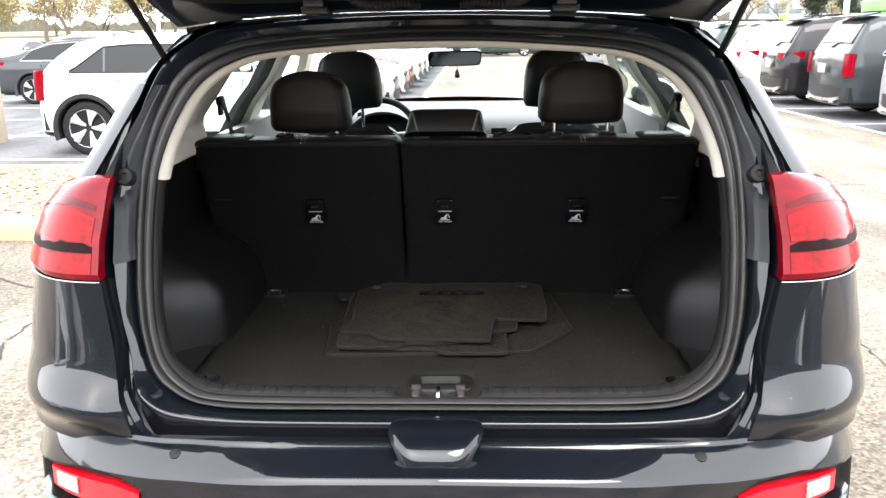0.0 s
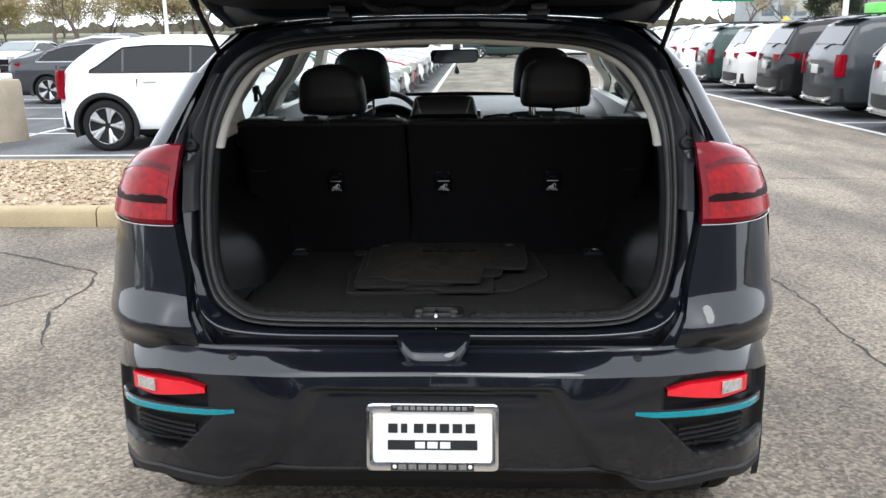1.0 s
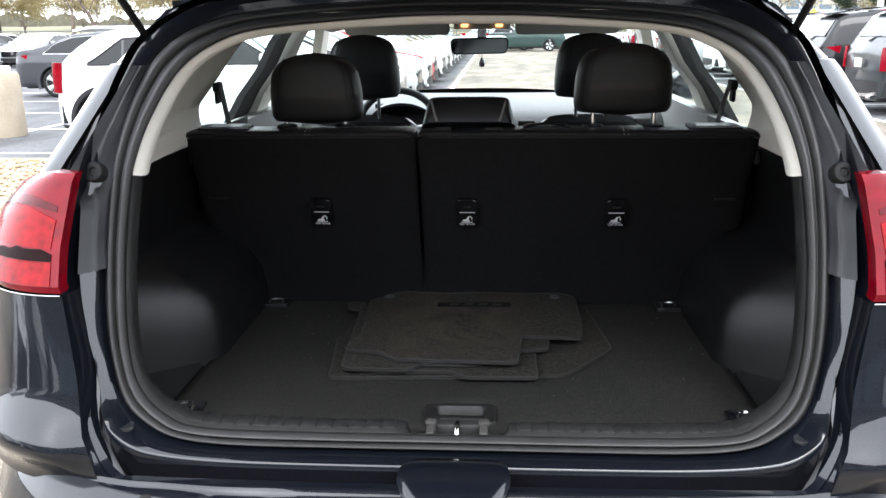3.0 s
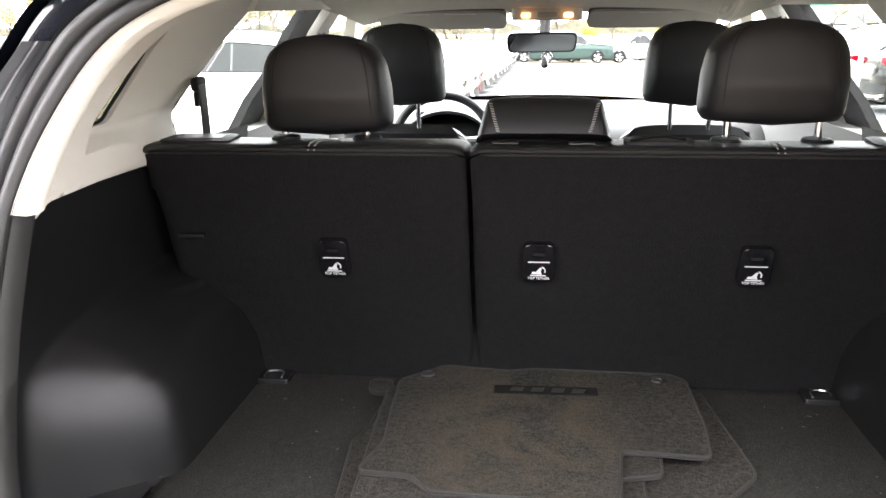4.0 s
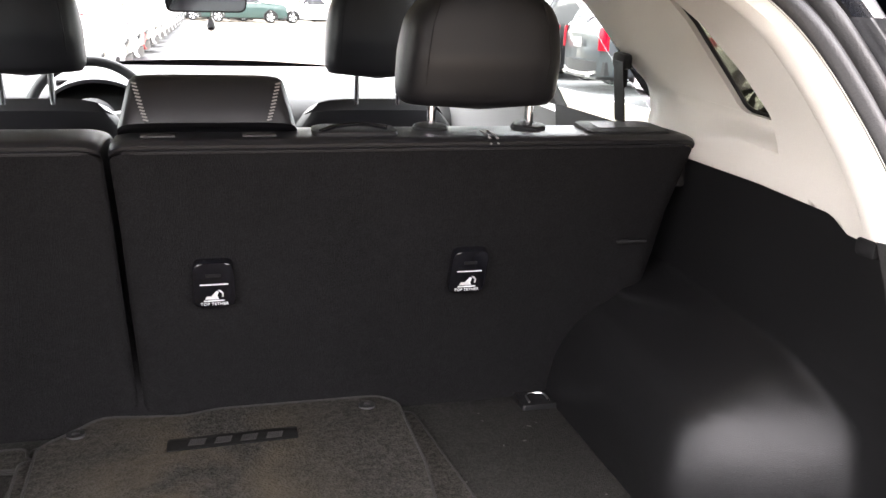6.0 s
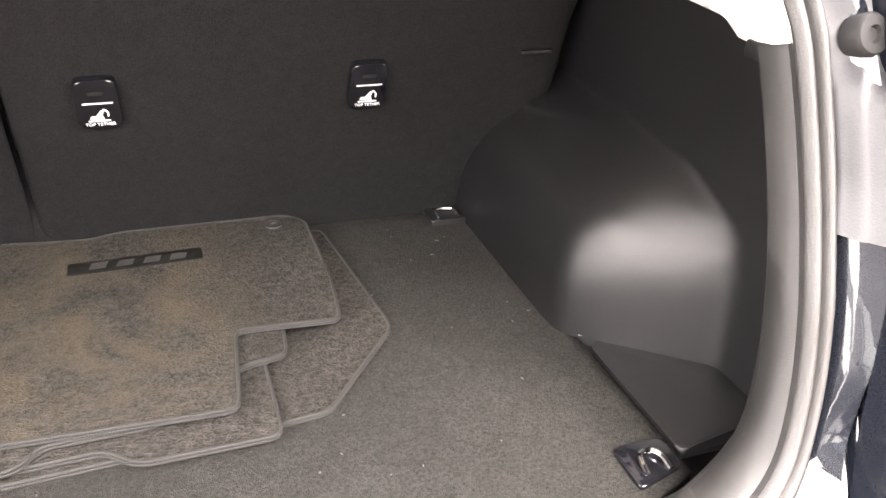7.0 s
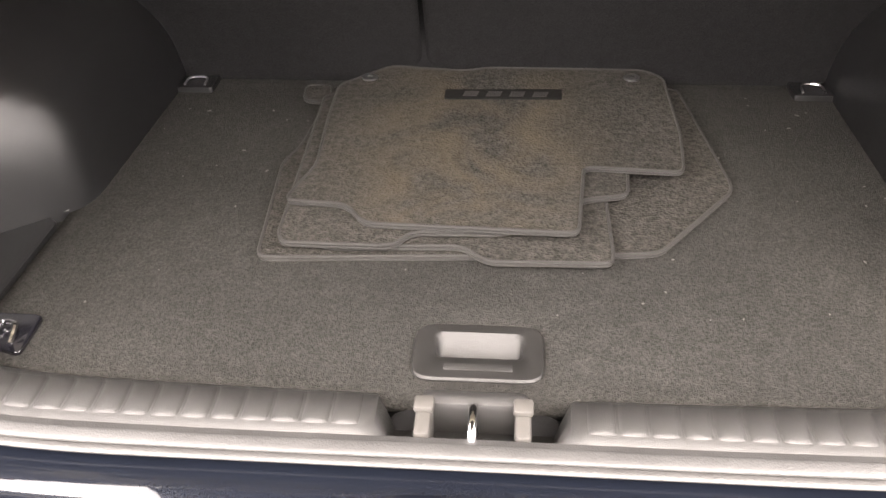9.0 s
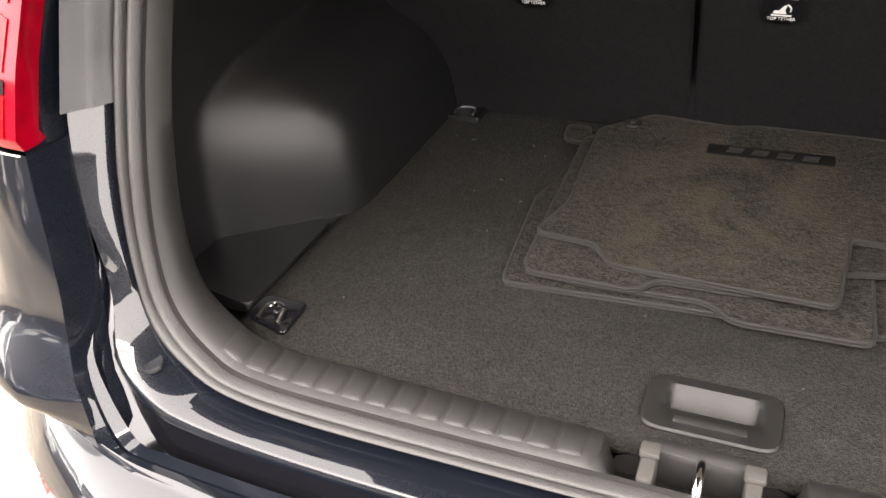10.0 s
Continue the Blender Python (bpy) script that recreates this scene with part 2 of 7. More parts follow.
def spline(pts, n):
    """n points, evenly spaced along a smooth curve through pts."""
    p = np.array(pts, float)
    q = np.vstack([2 * p[0] - p[1], p, 2 * p[-1] - p[-2]])
    out = []
    for i in range(1, len(q) - 2):
        for t in np.linspace(0, 1, 12, endpoint=False):
            a, b, c, d = q[i - 1], q[i], q[i + 1], q[i + 2]
            out.append(0.5 * (2 * b + (c - a) * t + (2 * a - 5 * b + 4 * c - d) * t * t + (3 * b - a - 3 * c + d) * t**3))
    out.append(q[-2])
    out = np.array(out)
    s = np.r_[0, np.cumsum(np.linalg.norm(np.diff(out, axis=0), axis=1))]
    return [tuple(np.interp(x, s, out[:, k]) for k in range(p.shape[1])) for x in np.linspace(0, s[-1], n)]


def rounded(poly, r, n=5):
    """poly with its corners rounded."""
    out, k = [], len(poly)
    for i in range(k):
        p, a, b = Vector(poly[i]), Vector(poly[i - 1]), Vector(poly[(i + 1) % k])
        rr = min(r, 0.45 * (a - p).length, 0.45 * (b - p).length)
        s, e = p + (a - p).normalized() * rr, p + (b - p).normalized() * rr
        for t in lin(0, 1, n):
            q = (1 - t) ** 2 * s + 2 * t * (1 - t) * p + t * t * e
            out.append((q.x, q.y))
    return out


def moved(bm, m):
    bmesh.ops.transform(bm, matrix=m, verts=bm.verts)
    return bm


def both(f):
    """Calls f for the two sides of the car."""
    for s in (-1, 1):
        f(s)


# ---- the dark hatchback: its outer shapes ----
SIDE = [(0.2, 0.82), (0.4, 0.89), (0.6, 0.905), (0.9, 0.905), (1.03, 0.893), (1.1, 0.884), (1.15, 0.868), (1.19, 0.836), (1.22, 0.80), (1.26, 0.772), (1.3, 0.75), (1.39, 0.70), (1.45, 0.655), (1.5, 0.60), (1.535, 0.5)]
OPEN_Y = [(0.70, 0.19), (0.775, 0.21), (1.0, 0.28), (1.22, 0.37), (1.35, 0.46), (1.45, 0.53), (1.52, 0.60)]
PLAN = [(0, -0.006), (0.3, 0.0), (0.48, 0.03), (0.57, 0.055), (0.68, 0.105), (0.78, 0.17), (0.84, 0.24), (0.88, 0.31), (0.90, 0.40), (0.905, 0.44)]
GUTTER_X = [(0.746, 0.587), (0.81, 0.616), (0.90, 0.626), (1.044, 0.657), (1.11, 0.66), (1.222, 0.651)]
GUTTER_Y = [(0.746, 0.116), (0.81, 0.138), (0.90, 0.164), (1.044, 0.205), (1.11, 0.235), (1.222, 0.288)]
PILLAR_X = [(1.20, 0.73), (1.222, 0.722), (1.30, 0.695), (1.39, 0.66), (1.45, 0.62), (1.52, 0.56)]
PILLAR_OUT = [(1.19, 0.79), (1.22, 0.778), (1.26, 0.763), (1.30, 0.748), (1.39, 0.712), (1.45, 0.66), (1.51, 0.60)]
COVER_X = [(1.055, 0.648), (1.16, 0.652), (1.18, 0.657), (1.205, 0.688), (1.30, 0.648), (1.40, 0.606)]
PILLAR_Y = [(1.20, 0.36), (1.222, 0.38), (1.30, 0.46), (1.39, 0.54), (1.45, 0.585), (1.52, 0.64)]


def side_x(z, y=1.5):
    nose = max(0, (y - 3.3) / 1.1)
    return interp(z, SIDE) * (1 - 0.2 * nose**2.2)


def open_y(z):
    return interp(z, OPEN_Y)


def plan_y(x):
    return interp(abs(x), PLAN_FINE)


# the bumper's plan, rounded off
PLAN_FINE = [(a, b) for a, b in spline(PLAN, 60)]

car = thing("hatchback_car", "dark navy blue hatchback with its tailgate standing open", "car")


def corner(z, a):
    """The rear corner above the bumper: a from 0 at the gutter to 1 on the flank."""
    gx, gy, sx = interp(z, GUTTER_X), interp(z, GUTTER_Y), side_x(z)
    t = a * math.pi / 2
    # flares out over the bumper, then tucks in below
    o = 0.030 * (1 - sm(0.79, 0.875, z)) - 0.048 * (1 - sm(0.735, 0.80, z))
    o *= sm(0.0, 0.10, a)
    return gx + (sx - gx) * math.sin(t) ** 0.92 + o * math.sin(t) * 0.15, gy + 0.31 * (1 - math.cos(t)) - o * math.cos(t)


def lamp_top(a):
    return interp(a, [(0, 1.226), (0.2, 1.226), (0.45, 1.215), (0.7, 1.2), (1, 1.185)])


def quarter(s):
    bm = bmesh.new()
    av = lin(0, 1, 18)
    grid(bm, lambda z, a: (s * corner(z, a)[0], corner(z, a)[1], z), lin(0.725, 1.034, 30), av)
    # a small return into the gutter
    grid(bm, lambda z, d: (s * (interp(z, GUTTER_X) - 0.006 * d), interp(z, GUTTER_Y) + 0.05 * d, z), lin(0.725, 1.034, 14), [0, 0.15, 1])
    part("quarter_panel", bm, NAVY, car)


both(quarter)


def lamp(s):
    bm = bmesh.new()

    def p(v, a, out=0.010):
        z = 1.038 + (lamp_top(a) - 1.038) * v
        x, y = corner(z, a)
        t = a * math.pi / 2
        return s * (x + out * math.sin(t)), y - out * math.cos(t), z

    av, vv = lin(0, 0.97, 22), lin(0, 1, 16)
    solid(bm, lambda v, a: p(v, a, 0.010 - 0.010 * max(0, 1 - 12 * min(v, 1 - v)) ** 2), vv, av, lambda v, a: (-0.015 * s * math.sin(a * 1.57), 0.03, 0))
    ob = part("tail_lamp", bm, RED_LENS, car, "red wraparound tail lamp lens")
    skins = [
        ("brake_lamp", RED_BRIGHT, lambda v, a: (0.075 + 0.19 * v + 0.01 * a, 0.03 + 0.88 * a)),
        ("smoked_band", LAMP_BLACK, lambda v, a: (0.275 + (0.045 + 0.035 * abs(math.sin(7 * a + 0.4)) + 0.03 * abs(math.sin(23 * a))) * v + 0.06 * a * a, 0.03 + 0.90 * a)),
        ("inner_reflector", RED_BRIGHT, lambda v, a: (0.375 + 0.36 * v + 0.06 * a * (1 - v) - 0.12 * v * (2 * a - 1) ** 2, 0.035 + 0.62 * a)),
        ("smoked_border", RED_DARK, lambda v, a: (0.745 + 0.085 * v * (1 - 0.5 * (2 * a - 1) ** 2) - 0.12 * (2 * a - 1) ** 2 * (1 if a > 0.5 else 0.5), 0.04 + 0.68 * a)),
        ("smoked_panel", RED_DARK, lambda v, a: (0.40 + 0.24 * v + 0.05 * a - 0.06 * v * a, 0.70 + 0.22 * a)),
    ]
    for name, mat, f in skins:
        bm = bmesh.new()
        solid(bm, lambda v, a: p(*f(v, a), 0.0114), lin(0, 1, 7), lin(0, 1, 20), lambda v, a: (0, 0.008, 0))
        part(name, bm, mat, ob)
    part("chrome_line", tube(bmesh.new(), [p(-0.012, a, 0.006) for a in lin(0, 0.97, 22)], 0.0010, 6), STEEL, ob)


both(lamp)


def d_pillar(s):
    # strip that faces back, wrapping to the flank; reflected sky put into its grey-blue
    bm = bmesh.new()

    def p(z, a):
        gx, gy, sx = interp(z, PILLAR_X), interp(z, PILLAR_Y), interp(z, PILLAR_OUT) - (0.010 if z > 1.399 else 0)
        t = min(1, a) * math.pi / 2
        y = gy + 0.06 * (1 - math.cos(t))
        if a > 1:
            y += (interp(z, [(1.2, 0.70), (1.26, 0.72), (1.40, 0.86), (1.52, 0.9)]) - y) * (a - 1)
        return s * (gx + (sx - gx) * math.sin(t)), y, z

    wrap = lin(0, 1, 8) + lin(1.15, 2, 6)
    solid(bm, p, lin(1.19, 1.397, 12), wrap, lambda z, a: (-0.03 * s * min(1, a), 0.02, 0))
    part("rear_pillar", bm, PILLAR_SKY, car, "satin grey-blue strip on the rear pillar")
    bm = bmesh.new()
    solid(bm, p, lin(1.4, 1.51, 8), wrap, lambda z, a: (-0.03 * s * min(1, a), 0.02, 0))
    part("roof_corner", bm, NAVY, car)
    # black panel between the pillar strip and the jamb
    bm = bmesh.new()

    def q(z, a):
        x1, y1 = interp(z, COVER_X), open_y(z) - 0.026
        x2, y2 = interp(z, PILLAR_X) - 0.003, interp(z, PILLAR_Y) + 0.012
        return s * (x1 + (x2 - x1) * a), y1 + (y2 - y1) * a + 0.03 * math.sin(math.pi * a), z

    solid(bm, q, lin(1.205, 1.397, 12), lin(0, 1, 6), lambda z, a: (0, 0.02, 0))
    part("pillar_panel", bm, BLACK_GLOSS, car)


both(d_pillar)

# ---- the opening: gutter, jamb, rubber seal ----
SEAL_OUT = [(0, 0.767), (0.2, 0.767), (0.383, 0.768), (0.482, 0.778), (0.537, 0.801), (0.576, 0.836), (0.598, 0.894), (0.612, 0.966), (0.622, 1.096), (0.622, 1.198), (0.618, 1.285), (0.602, 1.359), (0.566, 1.427), (0.49, 1.474), (0.369, 1.498), (0.14, 1.513), (0, 1.515)]
SEAL_IN = [(0, 0.791), (0.26, 0.791), (0.445, 0.796), (0.506, 0.816), (0.552, 0.859), (0.573, 0.923), (0.581, 0.996), (0.587, 1.096), (0.583, 1.213), (0.567, 1.30), (0.525, 1.389), (0.457, 1.44), (0.364, 1.464), (0.139, 1.481), (0, 1.484)]
GUTTER = [(0, 0.092, 0.750), (0.3, 0.094, 0.750), (0.53, 0.106, 0.748), (0.584, 0.117, 0.750), (0.616, 0.138, 0.81), (0.628, 0.165, 0.90), (0.657, 0.205, 1.044), (0.661, 0.235, 1.11), (0.653, 0.30, 1.222), (0.652, 0.39, 1.30), (0.636, 0.455, 1.385), (0.605, 0.51, 1.455), (0.52, 0.57, 1.512), (0.37, 0.61, 1.535), (0.14, 0.63, 1.545), (0, 0.63, 1.547)]
NR = 130


def mirrored(half):
    return half + [(-p[0], *p[1:]) for p in half[-2:0:-1]]


seal_out = mirrored([(x, open_y(z), z) for x, z in spline(SEAL_OUT, NR)])
seal_in = mirrored([(x, open_y(z), z) for x, z in spline(SEAL_IN, NR)])
gutter = mirrored(spline(GUTTER, NR))
RING = list(range(len(seal_out)))


def mixp(a, b, t, d=(0, 0, 0)):
    return tuple(a[k] + (b[k] - a[k]) * t + d[k] for k in range(3))


# the jamb's section from the gutter's edge to the seal: share of the way, level (0 edge, 1 seal), depth; then the same for the sides
SECTION = [(0, 0, 0, 0.0, 0.0, 0.0), (0.02, 0, 0.001, 0.01, 0.2, 0.01), (0.12, 0, 0.003, 0.03, 0.5, 0.028), (0.135, 0, 0.009, 0.04, 0.5, 0.03), (0.15, 0, 0.004, 0.05, 0.5, 0.03), (0.27, 0, 0.003, 0.06, 0.5, 0.032), (0.285, 0, 0.040, 0.08, 0.5, 0.034), (0.46, 0, 0.042, 0.16, 0.5, 0.036), (0.475, 1, 0.012, 0.18, 0.6, 0.012), (0.48, 1, 0.006, 0.19, 0.6, 0.006), (0.495, 1, 0.002, 0.205, 0.6, 0.002), (0.52, 1, 0.0, 0.23, 0.61, 0.0), (0.70, 1, 0.0, 0.55, 0.80, -0.004), (1.0, 1, 0.004, 1.0, 1, 0.004), (1.05, 1, 0.05, 1.05, 1, 0.05)]


def inward(i):
    b = 1 - sm(0.767, 0.95, seal_out[i][2])
    return Vector((0, 1 - b, -b)).normalized(), b


def jamb_point(i, v):
    t, w, dep, tt, ws, ds = SECTION[v] if isinstance(v, int) else (v, 1, 0.0, v, 0.25 + 0.75 * v, 0.0)
    (d, b), g = inward(i), Vector(gutter[i])
    span = Vector(seal_out[i]) - g
    par = span.dot(d) * d
    t = t * b + tt * (1 - b)
    return g + (span - par) * t + par * (w * b + ws * (1 - b)) + d * (dep * b + ds * (1 - b))


for name, mat, rows, label in (("gutter_edge", NAVY, range(0, 7), "painted stepped outer edge of the tailgate jamb"), ("rain_gutter", BLACK_GLOSS, range(6, 9), "black rain gutter round the tailgate opening"), ("hatch_jamb", NAVY, range(8, 15), "painted flange round the tailgate opening")):
    bm = bmesh.new()
    grid(bm, jamb_point, RING, list(rows), closed=True)
    part(name, bm, mat, car, label)


def jamb_cover(s):
    bm = bmesh.new()

    def p(z, a):
        x1, x2 = interp(z, COVER_X), interp(z, [(1.055, 0.612), (1.1, 0.62), (1.2, 0.62), (1.285, 0.616), (1.36, 0.600), (1.40, 0.584)])
        off = interp(z, [(1.055, 0.054), (1.15, 0.052), (1.25, 0.045), (1.30, 0.04), (1.40, 0.034)])
        # a shallow crease runs up the cover beside the seal
        return s * (x1 + (x2 - x1) * a), open_y(z) - off + (off - 0.006) * a - 0.005 * math.exp(-((a - 0.62) / 0.12) ** 2), z

    solid(bm, p, lin(1.058, 1.397, 40), lin(0, 1, 13), lambda z, a: (0, 0.02, 0))
    part("jamb_cover", bm, JAMB_PLASTIC, car, "satin black moulded cover beside the seal")
    part("rubber_stop", lathe(bmesh.new(), [(0.019, -0.01), (0.019, 0.008), (0.016, 0.012), (0.008, 0.012), (0.006, 0.008), (0.0, 0.008)], 20, look((s * 0.643, 0.345, 1.218), (s * 0.643, 1.345, 0.85))), BLACK_PLASTIC, car)
    # flush round blanking plugs in the painted flange
    for x, lo, hi, mat in ((0.562, 0.75, 0.86, JAMB_PLASTIC), (0.622, 1.31, 1.42, NAVY)):
        k = min((i for i in RING if lo < seal_out[i][2] < hi and seal_out[i][0] * s > 0), key=lambda i: abs(abs(jamb_point(i, 0.72).x) - x))
        c, d = jamb_point(k, 0.72), inward(k)[0]
        part("blanking_plug", lathe(bmesh.new(), [(0.0125, -0.004), (0.0125, 0.001), (0.0118, 0.002), (0.0105, 0.0012), (0.0, 0.0015)], 24, look(c, c + d)), mat, car)


both(jamb_cover)

bm = bmesh.new()
grid(bm, lambda i, v: mixp(seal_out[i], seal_in[i], v, (0, 0.006 - 0.020 * abs(math.sin(math.pi * (0.06 + 1.94 * v))) ** 0.6 - 0.004 * v, 0)), RING, lin(-0.08, 1.05, 22), closed=True)
part("hatch_seal", bm, RUBBER, car, "grey rubber seal with twin ridges round the opening")


# ---- bumper ----
def shelf(x):
    return interp(abs(x), [(0, 0.096), (0.3, 0.092), (0.48, 0.073), (0.54, 0.064), (0.587, 0.058), (0.7, 0.055), (0.85, 0.05), (0.95, 0.05)])


def ridge_z(x):
    return interp(abs(x), [(0, 0.720), (0.225, 0.717), (0.488, 0.705), (0.69, 0.69), (0.80, 0.665), (0.87, 0.64), (0.91, 0.63)])


def lip_z(x):
    return interp(abs(x), [(0, 0.492), (0.38, 0.482), (0.44, 0.472), (0.50, 0.44), (0.53, 0.431), (0.717, 0.42), (0.80, 0.40), (0.905, 0.385)])


def in_pocket(x, z):
    """Depth, 0 to 1, of the black corner pocket."""
    x = abs(x)
    inner = 0.55 if z > 0.60 else 0.535 + (0.60 - z) * 0.9
    top = min(ridge_z(x) - 0.003, interp(x, [(0.5, 0.668), (0.55, 0.674), (0.60, 0.690), (0.9, 0.70)]))
    low = interp(x, [(0.5, 0.50), (0.6, 0.487), (0.75, 0.465), (0.87, 0.45)])
    return sm(inner, inner + 0.015, x) * (1 - sm(0.872, 0.884, x)) * (1 - sm(top - 0.012, top, z)) * sm(low, low + 0.012, z)


def in_recess(x, z):
    """Depth, 0 to 1, of the number plate's recess."""
    x = abs(x)
    edge = 0.30 + (0.685 - z) * 0.62
    return (1 - sm(edge - 0.05, edge, x)) * (1 - sm(0.675, 0.692, z))


def bumper_xs():
    pts = [0]
    while pts[-1] < 0.9049:
        x = pts[-1]
        pts.append(min(0.905, x + (0.012 if x < 0.5 else 0.006 if x < 0.86 else 0.004)))
    return [-p for p in pts[:0:-1]] + pts


BX = bumper_xs()


def bumper_face(x, v):
    top, low = ridge_z(x), lip_z(x)
    z = low + (top - low) * v
    bulge = -0.010 * math.sin(math.pi * v) - 0.02 * (1 - v) * (1 - sm(0.3, 0.6, abs(x)))
    y = plan_y(x) + bulge * (abs(x) < 0.9) + 0.018 * in_recess(x, z)
    # the pocket sinks along the skin's own normal
    m = max(0.0, (plan_y(min(0.905, abs(x) + 0.006)) - plan_y(abs(x) - 0.006)) / 0.012)
    d = 0.03 * in_pocket(x, z) / math.sqrt(1 + m * m)
    return x - math.copysign(d * m, x), y + d, z


BV = lin(0, 1, 72)


def pocket_cell(x, v):
    """Whether any corner of the cell that starts at x, v lies in the pocket."""
    return max(in_pocket(a, lip_z(a) + (ridge_z(a) - lip_z(a)) * b) for a in (x, x + 0.006) for b in (v, v + 1 / 71)) > 0.01


for name, mat, want in (("bumper_skin", NAVY, 0), ("corner_pocket", POCKET_BLACK, -1), ("corner_pocket", POCKET_BLACK, 1)):
    bm = bmesh.new()
    grid(bm, bumper_face, BX, BV, keep=lambda x, v: (math.copysign(1, x) if pocket_cell(x, v) else 0) == want)
    bmesh.ops.delete(bm, geom=[v for v in bm.verts if not v.link_faces], context="VERTS")
    part(name, bm, mat, car, "glossy navy rear bumper skin" if not want else "glossy black corner inserts of the bumper")


SHELF_RISE = [(0, 0), (0.025, 0.10), (0.05, 0.19), (0.075, 0.26), (0.10, 0.31), (0.13, 0.345), (0.18, 0.38), (0.5, 0.52), (0.75, 0.62), (0.82, 0.66), (0.87, 0.71), (0.91, 0.78), (0.94, 0.86), (0.97, 0.94), (1, 1)]


def shelf_point(x, v):
    x2 = x
    y0, z0 = plan_y(x), ridge_z(x)
    y1, z1 = y0 + shelf(x), interp(abs(x), [(0, 0.754), (0.53, 0.752), (0.6, 0.752), (0.8, 0.747), (0.905, 0.747)])
    r = min(1, v)
    x2 = x * (1 - 0.045 * r * sm(0.62, 0.88, abs(x)))
    y = y0 + (y1 - y0) * r
    # rolls over the ridge, lies flat, then sweeps up to a lip at the back
    plain = 0.86 * (1 - (1 - r) ** 2.1) + 0.14 * sm(0.9, 1.0, r)
    k = sm(0.30, 0.44, abs(x))
    z = z0 + (z1 - z0) * (interp(r, SHELF_RISE) * (1 - k) + plain * k)
    return x2, y, z - (0.02 if v > 1 else 0)


bm = bmesh.new()
grid(bm, shelf_point, BX, sorted([r for r, _ in SHELF_RISE] + [0.26, 0.34, 0.42, 0.58, 0.66, 1.1]))
part("bumper_shelf", bm, NAVY, car, "glossy upper step of the bumper")

# lower lip and black valance
bm = bmesh.new()
grid(bm, lambda x, v: (x, plan_y(x) + [0.0, -0.008, -0.006, 0.03, 0.05 + 0.16 * (1 - sm(0.4, 0.56, abs(x))), 0.22][v] * (1 if abs(x) < 0.89 else 0.2), lip_z(x) - [0, 0.004, 0.02 * sm(0.42, 0.52, abs(x)) + 0.006, 0.03, 0.035, 0.16 - 0.12 * sm(0.5, 0.58, abs(x))][v]), BX, [0, 1, 2, 3, 4, 5])
part("bumper_valance", bm, BLACK_PLASTIC, car)
bm = bmesh.new()
box(bm, (0, 2.2, 0.25), (1.5, 3.7, 0.06), 0.02)
# two unseen slabs, added to keep ground light out of cabin and boot
box(bm, (0, 2.15, 0.40), (1.62, 2.1, 0.04), 0.01)
box(bm, (0, 0.68, 0.66), (1.30, 0.90, 0.10), 0.01)
part("underbody", bm, BLACK_PLASTIC, car)


def along(x0, x1, z0, z1, proud, thick, n=16, half=None):
    """A bar that follows the bumper's plan from x0 to x1."""
    bm = bmesh.new()

    def p(x, v):
        k = (x - x0) / (x1 - x0)
        lo, hi = half(k) if half else (z0, z1)
        return x, plan_y(x) - proud, lo + (hi - lo) * v

    solid(bm, p, lin(x0, x1, n), [0, 0.12, 0.5, 0.88, 1], lambda x, v: (0, thick, 0))
    return bm


def corner_lights(s):
    part("fog_reflector", along(s * 0.562, s * 0.790, 0, 0, -0.004, 0.03, half=lambda k: (0.647 - 0.036 * min(1, 1.5 * k), 0.660 + 0.012 * min(1, 4 * k) - 0.020 * k)), REFLECTOR, car, "red rear reflector")
    part("reversing_lamp", along(s * 0.712, s * 0.772, 0, 0, 0.0, 0.03, half=lambda k: (0.622 - 0.003 * k, 0.654 - 0.006 * k)), CLEAR_LENS, car, "clear ribbed reversing lamp")
    part("teal_bar", along(s * 0.480, s * 0.83, 0, 0, 0.014, 0.04, 26, half=lambda k: (0.609 - 0.045 * k + 0.004 * (1 - min(1, 8 * k)), 0.621 - 0.043 * k)), TEAL, car, "metallic teal accent bar")
    part("accent_surround", along(s * 0.472, s * 0.845, 0, 0, 0.009, 0.036, 26, half=lambda k: (0.604 - 0.045 * k + 0.006 * (1 - min(1, 8 * k)), 0.627 - 0.042 * k)), BLACK_GLOSS, car)
    for k in range(4):
        part("grille_slat", along(s * 0.60, s * 0.79, 0, 0, -0.012, 0.02, 12, half=lambda u, k=k: (0.545 - 0.014 * k - 0.012 * u, 0.5505 - 0.014 * k - 0.012 * u)), BLACK_PLASTIC, car)
    bm = bmesh.new()
    solid(bm, lambda x, v: (s * x, plan_y(x) + 0.018 - 0.020 * v, interp(x, [(0.64, 0.512), (0.70, 0.500), (0.84, 0.486)]) + 0.004 * v), lin(0.64, 0.84, 12), [0, 0.5, 1], lambda x, v: (0, 0, -0.006))
    part("pocket_ledge", bm, POCKET_BLACK, car)
    c, e = Vector(shelf_point(s * 0.49, 0.55)), Vector(shelf_point(s * 0.49, 0.65))
    n = Vector((0, -(e.z - c.z), e.y - c.y)).normalized()
    part("parking_sensor", lathe(bmesh.new(), [(0.011, -0.003), (0.011, 0.0012), (0.0095, 0.0018), (0, 0.0018)], 20, look(c, c - n)), BLACK_PLASTIC, car)


both(corner_lights)

# bulging step pad in the middle of the bumper
prof = spline([(0.168, 0.770), (0.135, 0.781), (0.105, 0.7825), (0.076, 0.778), (0.052, 0.769), (0.036, 0.754), (0.028, 0.738), (0.028, 0.722), (0.04, 0.705)], 30)
bm = bmesh.new()


